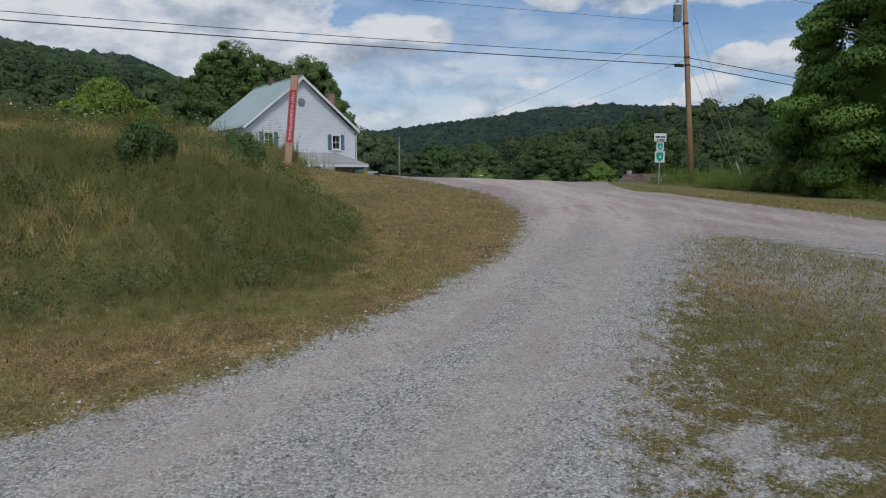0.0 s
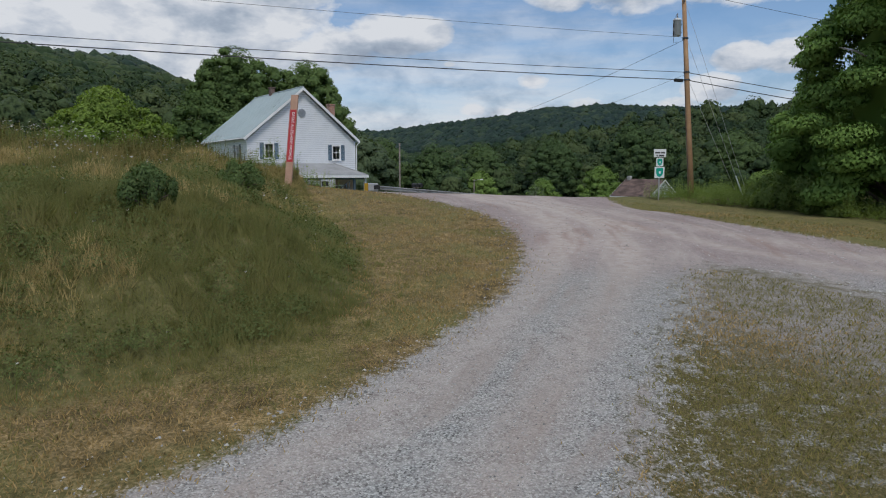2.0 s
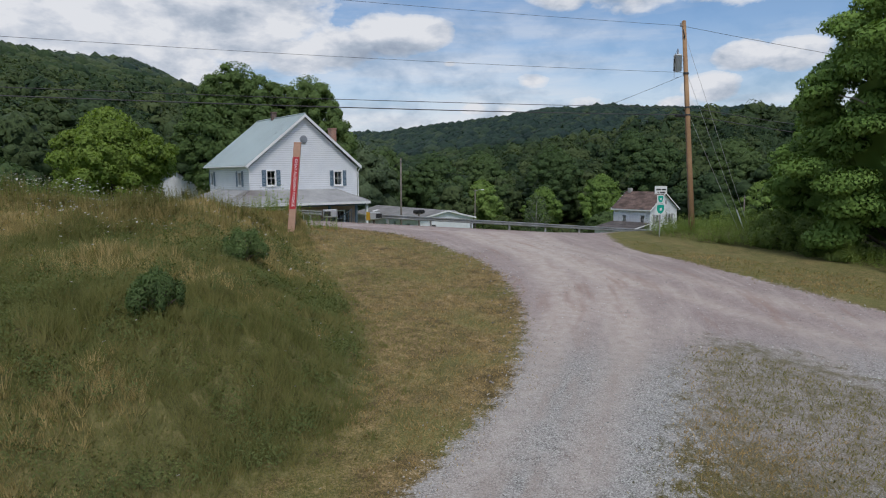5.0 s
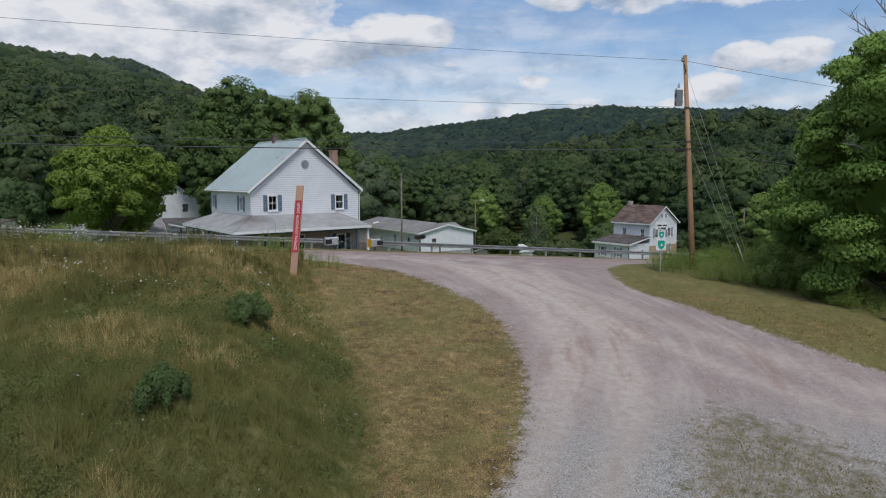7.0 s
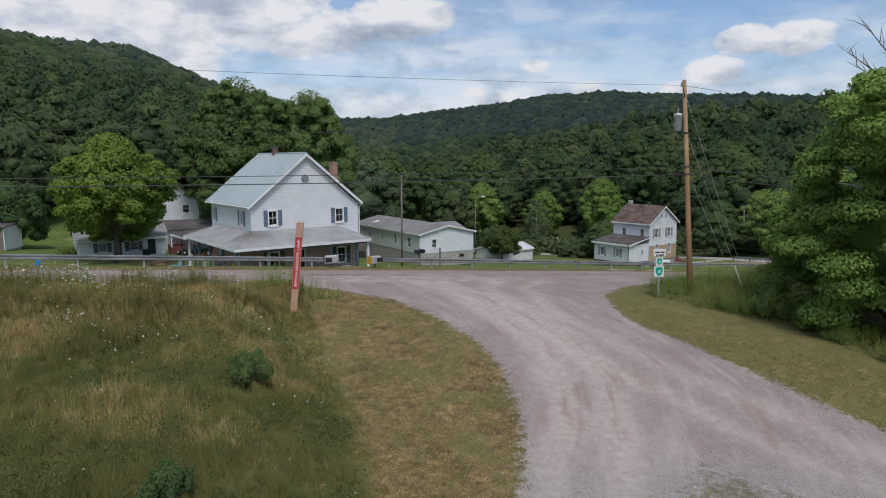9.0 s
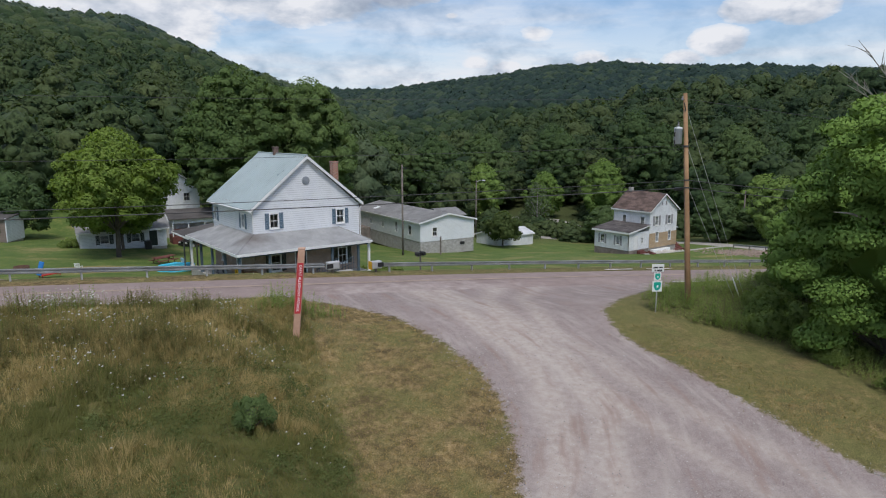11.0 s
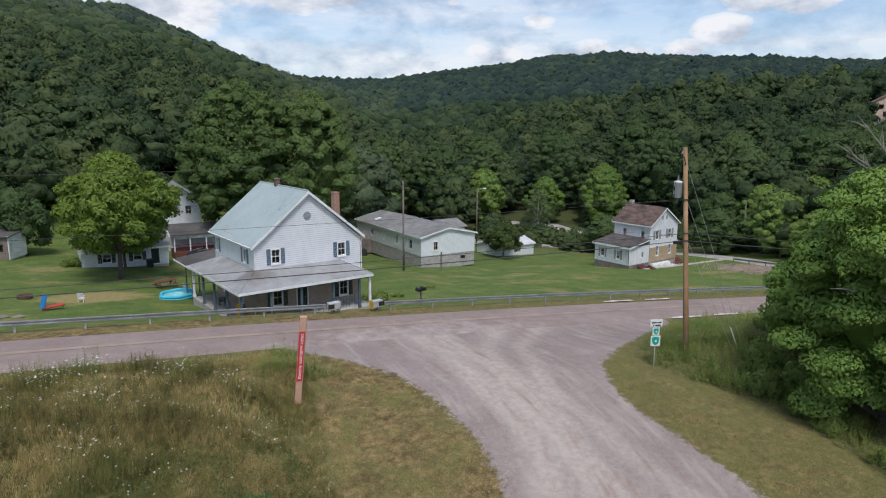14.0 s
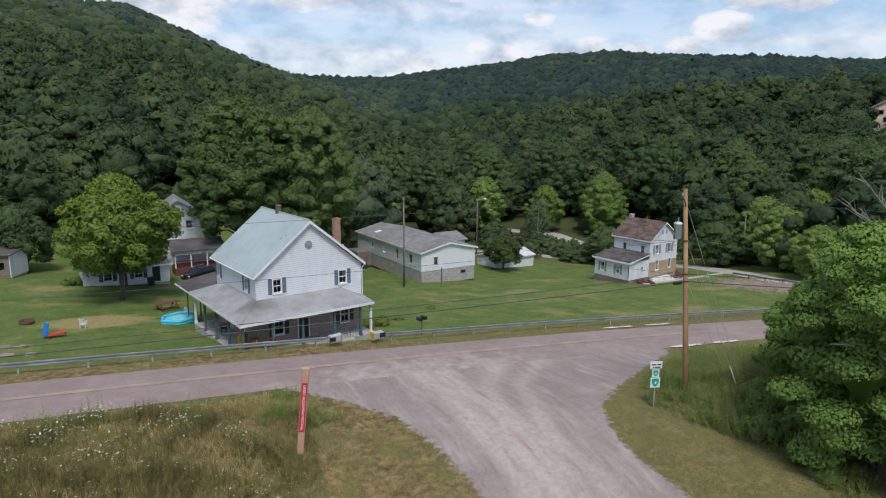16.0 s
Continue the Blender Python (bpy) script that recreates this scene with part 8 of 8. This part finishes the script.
def tall_weeds(x0, y0, x1, y1, n, seed, h0, h1, keep, label, mat=None):
    """Leafy upright stalks: each a stem with pairs of narrow leaves."""
    rng = np.random.default_rng(seed)
    x, y = scatter(rng, x0, x1, y0, y1, n)
    ok = keep(x, y, rng)
    x, y = x[ok], y[ok]
    z = ground(x, y)
    h = (h0 + (h1 - h0) * rng.random(len(x))) * (0.5 + 0.85 * patchy(x, y, 0.9, float(seed)) ** 1.5)
    V, F, N, base = [], [], [], 0
    foot, lean = np.stack([x, y, z], 1), rng.normal(size=(len(x), 2)) * 0.10
    for lev in range(9):
        t = 0.10 + 0.90 * lev / 8
        c = foot + np.stack([lean[:, 0] * h * t, lean[:, 1] * h * t, h * t], 1)
        a = rng.random(len(x)) * 6.283
        ln = h * 0.15 * (1.15 - 0.75 * t) * (0.7 + 0.6 * rng.random(len(x)))
        d = np.stack([np.cos(a), np.sin(a), 0.35 + 0.3 * rng.random(len(x))], 1) * ln[:, None]
        s = np.stack([-np.sin(a), np.cos(a), np.zeros(len(x))], 1) * (ln * 0.19)[:, None]
        for q in (1, -1):
            dd = d * [q, q, 1]
            v = np.stack([c, c + dd * 0.5 - s * q, c + dd, c + dd * 0.5 + s * q], 1).reshape(-1, 3)
            V.append(v)
            up = np.stack([-0.5 * q * np.cos(a), -0.5 * q * np.sin(a), np.ones(len(x))], 1) + 0.2 * rng.normal(size=(len(x), 3))
            N.append(np.repeat(up / np.linalg.norm(up, axis=1, keepdims=True), 4, 0))
            F.append(np.arange(len(v)).reshape(-1, 4) + base)
            base += len(v)
    e = np.tile([0.008, 0.004, 0.0], (len(x), 1))
    top = foot + np.stack([lean[:, 0] * h, lean[:, 1] * h, h], 1)
    v = np.stack([foot - e, foot + e, top + e * 0.3, top - e * 0.3], 1).reshape(-1, 3)
    V.append(v)
    F.append(np.arange(len(v)).reshape(-1, 4) + base)
    N.append(np.tile([0.0, -0.6, 0.8], (len(v), 1)))
    tagged(new("tall_weeds", mesh_of("tall_weeds", np.concatenate(V), np.concatenate(F), mat or GRASS_WEED, normals=np.concatenate(N))), label, "weeds", kind="stuff")


tall_weeds(0, 30.5, 17, 37.2, 2300, 14, 0.5, 1.25, lambda x, y, r: (np.abs(y - (rail_y(x) - 9.3)) < 0.9) & (patchy(x, y, 1.5, 2.0) + 0.3 * r.random(len(x)) > 0.72) & (x < 15.5) | ((np.hypot((x - 14.2) / 2.6, (y - 31.2) / 1.5) < 1) & (r.random(len(x)) < 0.9)),
           "tall leafy weeds in clumps along the road's edge")
tall_weeds(31.5, 18, 58, 31, 15000, 15, 0.40, 1.10, lambda x, y, r: (off_line(x, y, THICKET) < -0.15 - 0.5 * r.random(len(x))) & (y < rail_y(x) - 8.7) & (r.random(len(x)) < 0.25 + 0.75 * patchy(x, y, 1.7, 6.0)) & (r.random(len(x)) < np.exp(-np.clip(x - 44, 0, 20) / 6)),
           "tall green weeds crowding the foot of the utility pole")
tall_weeds(31.0, 9.0, 44, 24, 9000, 16, 0.35, 1.05, lambda x, y, r: (-off_line(x, y, THICKET) > 0.3 * r.random(len(x))) & (r.random(len(x)) < 0.95 * np.exp(-np.abs(off_line(x, y, THICKET)) / 2.2) * (0.35 + patchy(x, y, 0.9, 8.0))),
           "tall bright green weeds between the sign, the utility pole and the thicket")
tall_weeds(-1, 24.5, 11.5, 36, 6000, 17, 0.40, 0.95, lambda x, y, r: (off_line(x, y, BANK_FOOT) > 1.6) & (y < rail_y(x) - 8.8) & (patchy(x, y, 1.3, 12.0) + 0.5 * r.random(len(x)) > 0.62) & (np.degrees(np.arctan2(x, y)) > -2),
           "tall straw-tipped weeds over the crest of the bank", GRASS_BANK_WEED)


def brush():
    """Low leafy mounds humped over the near end of the bank."""
    rng = np.random.default_rng(19)
    x, y = scatter(rng, -1, 13, 10.2, 25, 850)
    u = off_line(x, y, BANK_FOOT)
    # more brush in the hollows, its dark leaf standing for the shaded gaps there
    ok = (u > 0.45) & (u < 9) & (np.degrees(np.arctan2(x, y)) > -1) & (rng.random(len(x)) < np.clip(1.5 - (y - 11) / 14, 0.12, 1) * np.clip(1.15 - 4.0 * humps(x, y), 0.1, 1))
    x, y, u = x[ok], y[ok], u[ok]
    R = (0.28 + 0.50 * rng.random(len(x))) * np.clip(0.6 + u / 3, 0.6, 1)
    H = R * (0.45 + 0.40 * rng.random(len(x)))
    k = (330 * (R / 0.5) ** 1.6 * np.clip(1.5 - y / 30, 0.5, 1)).astype(int)
    i = np.repeat(np.arange(len(x)), k)
    d = rng.normal(size=(len(i), 3))
    d[:, 2] = np.abs(d[:, 2])
    d /= np.linalg.norm(d, axis=1, keepdims=True)
    reach = (0.80 + 0.28 * rng.random(len(i)))[:, None] * (1 + 0.16 * np.sin(5 * np.arctan2(d[:, 1], d[:, 0]) + x[i] * 7)[:, None])
    p = np.stack([x[i], y[i], np.zeros(len(i))], 1) + d * reach * np.stack([R[i], R[i], H[i]], 1)
    p[:, 2] += ground(x, y)[i] + 0.02
    n = d + 0.5 * rng.normal(size=d.shape) + [0, 0, 0.3]
    n /= np.linalg.norm(n, axis=1, keepdims=True)
    a = np.cross(n, rng.normal(size=d.shape))
    a /= np.linalg.norm(a, axis=1, keepdims=True)
    b = np.cross(n, a)
    s = ((0.011 + 0.014 * rng.random(len(i))) * (0.65 + 0.03 * y[i]))[:, None]
    v = np.stack([p - a * s * 1.25, p - b * s * 0.6, p + a * s * 1.25, p + b * s * 0.6], 1).reshape(-1, 3)
    q = d + 0.4 * n + [0, 0, 0.4]
    soft = np.repeat(q / np.linalg.norm(q, axis=1, keepdims=True), 4, 0)
    tagged(new("bank_brush", mesh_of("bank_brush", v, np.arange(len(v)).reshape(-1, 4), LEAF_BRUSH, normals=soft)), "low mounds of leafy green brush humped over the bank", "brush", kind="stuff")


brush()


def mown():
    """Short dry and low green grass where it is seen near by."""
    rng = np.random.default_rng(6)
    x, y = scatter(rng, -1, 30, 1, 34, 500000)
    bare, u, r = off_line(x, y, BARE, True), off_line(x, y, BANK_FOOT), np.hypot(x, y)
    az = np.degrees(np.arctan2(x, y))
    edge = 0.35 * rng.normal(size=len(x))
    ok = (bare < -0.1 + edge) & (u < 0.5) & (az > 0) & (az < 72) & (rng.random(len(x)) < np.clip(10.0 / np.maximum(r, 3.0), 0, 1) ** 1.7)
    ok &= (np.hypot((x - 5.55) / 0.95, (y - 2.55) / 0.75) > 0.9 + 0.35 * rng.normal(size=len(x)))
    ok &= (y > 10.5) | (x < 16.5) | (x > 26)
    x, y, r = x[ok], y[ok], r[ok]
    z = ground(x, y)
    green = (patchy(x, y, 1.4, 7.0) + 0.5 * rng.random(len(x)) + 0.25 * (x - y > 2) > 0.85)
    for sel, mat, label in ((~green, GRASS_DRY, "short straw-coloured mown grass"), (green, GRASS_LOW, "short green-brown mown grass and clover")):
        p = np.stack([x, y, z - 0.01], 1)[sel]
        v, f = blades(rng, p, (0.035 + 0.06 * rng.random(len(p))), 0.0045 + 0.0006 * r[sel], 0.8, 1)
        v, lit_to = sunny(v.reshape(-1, 3, 3))
        tagged(new("mown_grass", mesh_of("mown_grass", v, f, mat, normals=lit_to)), label, "grass", kind="stuff")


mown()


def stones():
    rng = np.random.default_rng(9)
    x, y = scatter(rng, -1, 26, 1.0, 26, 150000)
    bare, r = off_line(x, y, BARE, True), np.hypot(x, y)
    az = np.degrees(np.arctan2(x, y))
    ok = (bare > -0.45 * np.abs(rng.normal(size=len(x)))) & (az > 0) & (az < 72) & (rng.random(len(x)) < np.clip(6.5 / np.maximum(r, 2.0), 0, 1) ** 1.7)
    x, y, r, bare = x[ok], y[ok], r[ok], bare[ok]
    z = ground(x, y)
    s = (0.005 + 0.009 * rng.random(len(x)) ** 2) * (1 + 0.05 * r) * (1 + 0.9 * (bare < 0.35) * rng.random(len(x)))
    o = np.array([[1, 0, 0], [-0.5, 0.87, 0], [-0.5, -0.87, 0], [0.1, 0.05, 0.75], [0.3, 0.5, 0.45], [-0.4, -0.1, 0.55]])
    a = rng.random(len(x)) * 6.283
    jit = 1 + 0.35 * rng.normal(size=(len(x), 6, 1))
    q = o[None] * jit
    c, sn = np.cos(a)[:, None], np.sin(a)[:, None]
    v = np.stack([(q[..., 0] * c - q[..., 1] * sn), (q[..., 0] * sn + q[..., 1] * c), q[..., 2] - 0.1], -1) * s[:, None, None] + np.stack([x, y, z], 1)[:, None]
    f0 = np.array([[0, 4, 3], [4, 1, 3], [1, 5, 3], [5, 2, 3], [2, 0, 3], [0, 1, 4], [1, 2, 5]])
    f = (f0[None] + 6 * np.arange(len(x))[:, None, None]).reshape(-1, 3)
    tagged(new("loose_gravel", mesh_of("loose_gravel", v.reshape(-1, 3), f, PEBBLE)), "loose pale grey crushed gravel on the drive", "gravel", kind="stuff")


def pebbles():
    m, t, p = material("gravel_stone")
    r = t.nodes.new("ShaderNodeNewGeometry").outputs["Random Per Island"]
    link(t, ramp(t, r, [(0.0, (0.12, 0.12, 0.118)), (0.4, (0.27, 0.27, 0.26)), (0.8, (0.38, 0.38, 0.365)), (1.0, (0.50, 0.495, 0.47))]), p.inputs["Base Color"])
    p.inputs["Roughness"].default_value = 0.9
    return m


PEBBLE = pebbles()
stones()
er = random.Random(12)
for k in range(30):
    t = k / 29
    i = min(int(t * 7), 6)
    a, b = BARE[4 + i], BARE[5 + i]
    f = t * 7 - i
    x, y = a[0] + (b[0] - a[0]) * f + er.uniform(-0.7, 0.2), a[1] + (b[1] - a[1]) * f + er.uniform(-0.2, 0.7)
    s = er.uniform(0.025, 0.06)
    rock("stone", x, y, s * er.uniform(0.8, 1.5), s, s * 0.6, "loose grey stone at the edge of the drive", "stone", "verge stones", k)


def rubble(cx, cy, rx, ry, n, s0, s1, mat, label, seed):
    """Broken stone lying in a loose heap."""
    rng = np.random.default_rng(seed)
    d = np.abs(rng.normal(size=n)) * 0.5
    a = rng.random(n) * 6.283
    x, y = cx + rx * np.clip(d, 0, 1.2) * np.cos(a), cy + ry * np.clip(d, 0, 1.2) * np.sin(a)
    z = ground(x, y) + 0.12 * np.clip(1 - d, 0, 1)
    s = s0 + (s1 - s0) * rng.random(n) ** 2.5
    o = np.array([[1, 0, 0], [-0.5, 0.87, 0], [-0.5, -0.87, 0], [0.1, 0.05, 0.75], [0.3, 0.5, 0.45], [-0.4, -0.1, 0.55]])
    q = o[None] * (1 + 0.3 * rng.normal(size=(n, 6, 1)))
    t = rng.random(n) * 6.283
    c, sn = np.cos(t)[:, None], np.sin(t)[:, None]
    v = np.stack([q[..., 0] * c - q[..., 1] * sn, q[..., 0] * sn + q[..., 1] * c, q[..., 2] - 0.15], -1) * s[:, None, None] + np.stack([x, y, z], 1)[:, None]
    f0 = np.array([[0, 4, 3], [4, 1, 3], [1, 5, 3], [5, 2, 3], [2, 0, 3], [0, 1, 4], [1, 2, 5]])
    f = (f0[None] + 6 * np.arange(n)[:, None, None]).reshape(-1, 3)
    tagged(new("rubble", mesh_of("rubble", v.reshape(-1, 3), f, mat)), label, "rubble", kind="stuff")


RUBBLE = surface("brown_broken_stone", (0.16, 0.115, 0.09), (0.36, 0.29, 0.24), 1.2, 0.95, bump=0.3)
PALE_RUBBLE = surface("pale_broken_concrete", (0.42, 0.40, 0.37), (0.66, 0.64, 0.60), 1.2, 0.95, bump=0.3)
rubble(95.0, 49.0, 4.6, 9.5, 5000, 0.08, 0.30, RUBBLE, "brown broken stone on the bank below the side lane", 31)
rubble(89.9, 62.7, 3.6, 1.1, 500, 0.08, 0.34, PALE_RUBBLE, "pale broken concrete lying before the small house", 32)
for x, y, turn in ((93.2, 62.6, 14), (93.9, 62.9, -8), (93.4, 63.3, 32), (85.4, 62.4, 75), (86.3, 62.5, 60)):
    b = thing("board", x, y, gz(x, y) + 0.22, turn, "dark red wooden board lying among the rubble", "board", "boards by the small house")
    part("plank", box(-1.2, -0.12, -0.25, 1.2, 0.12, 0.04, 0.01), WOOD_RED, b)
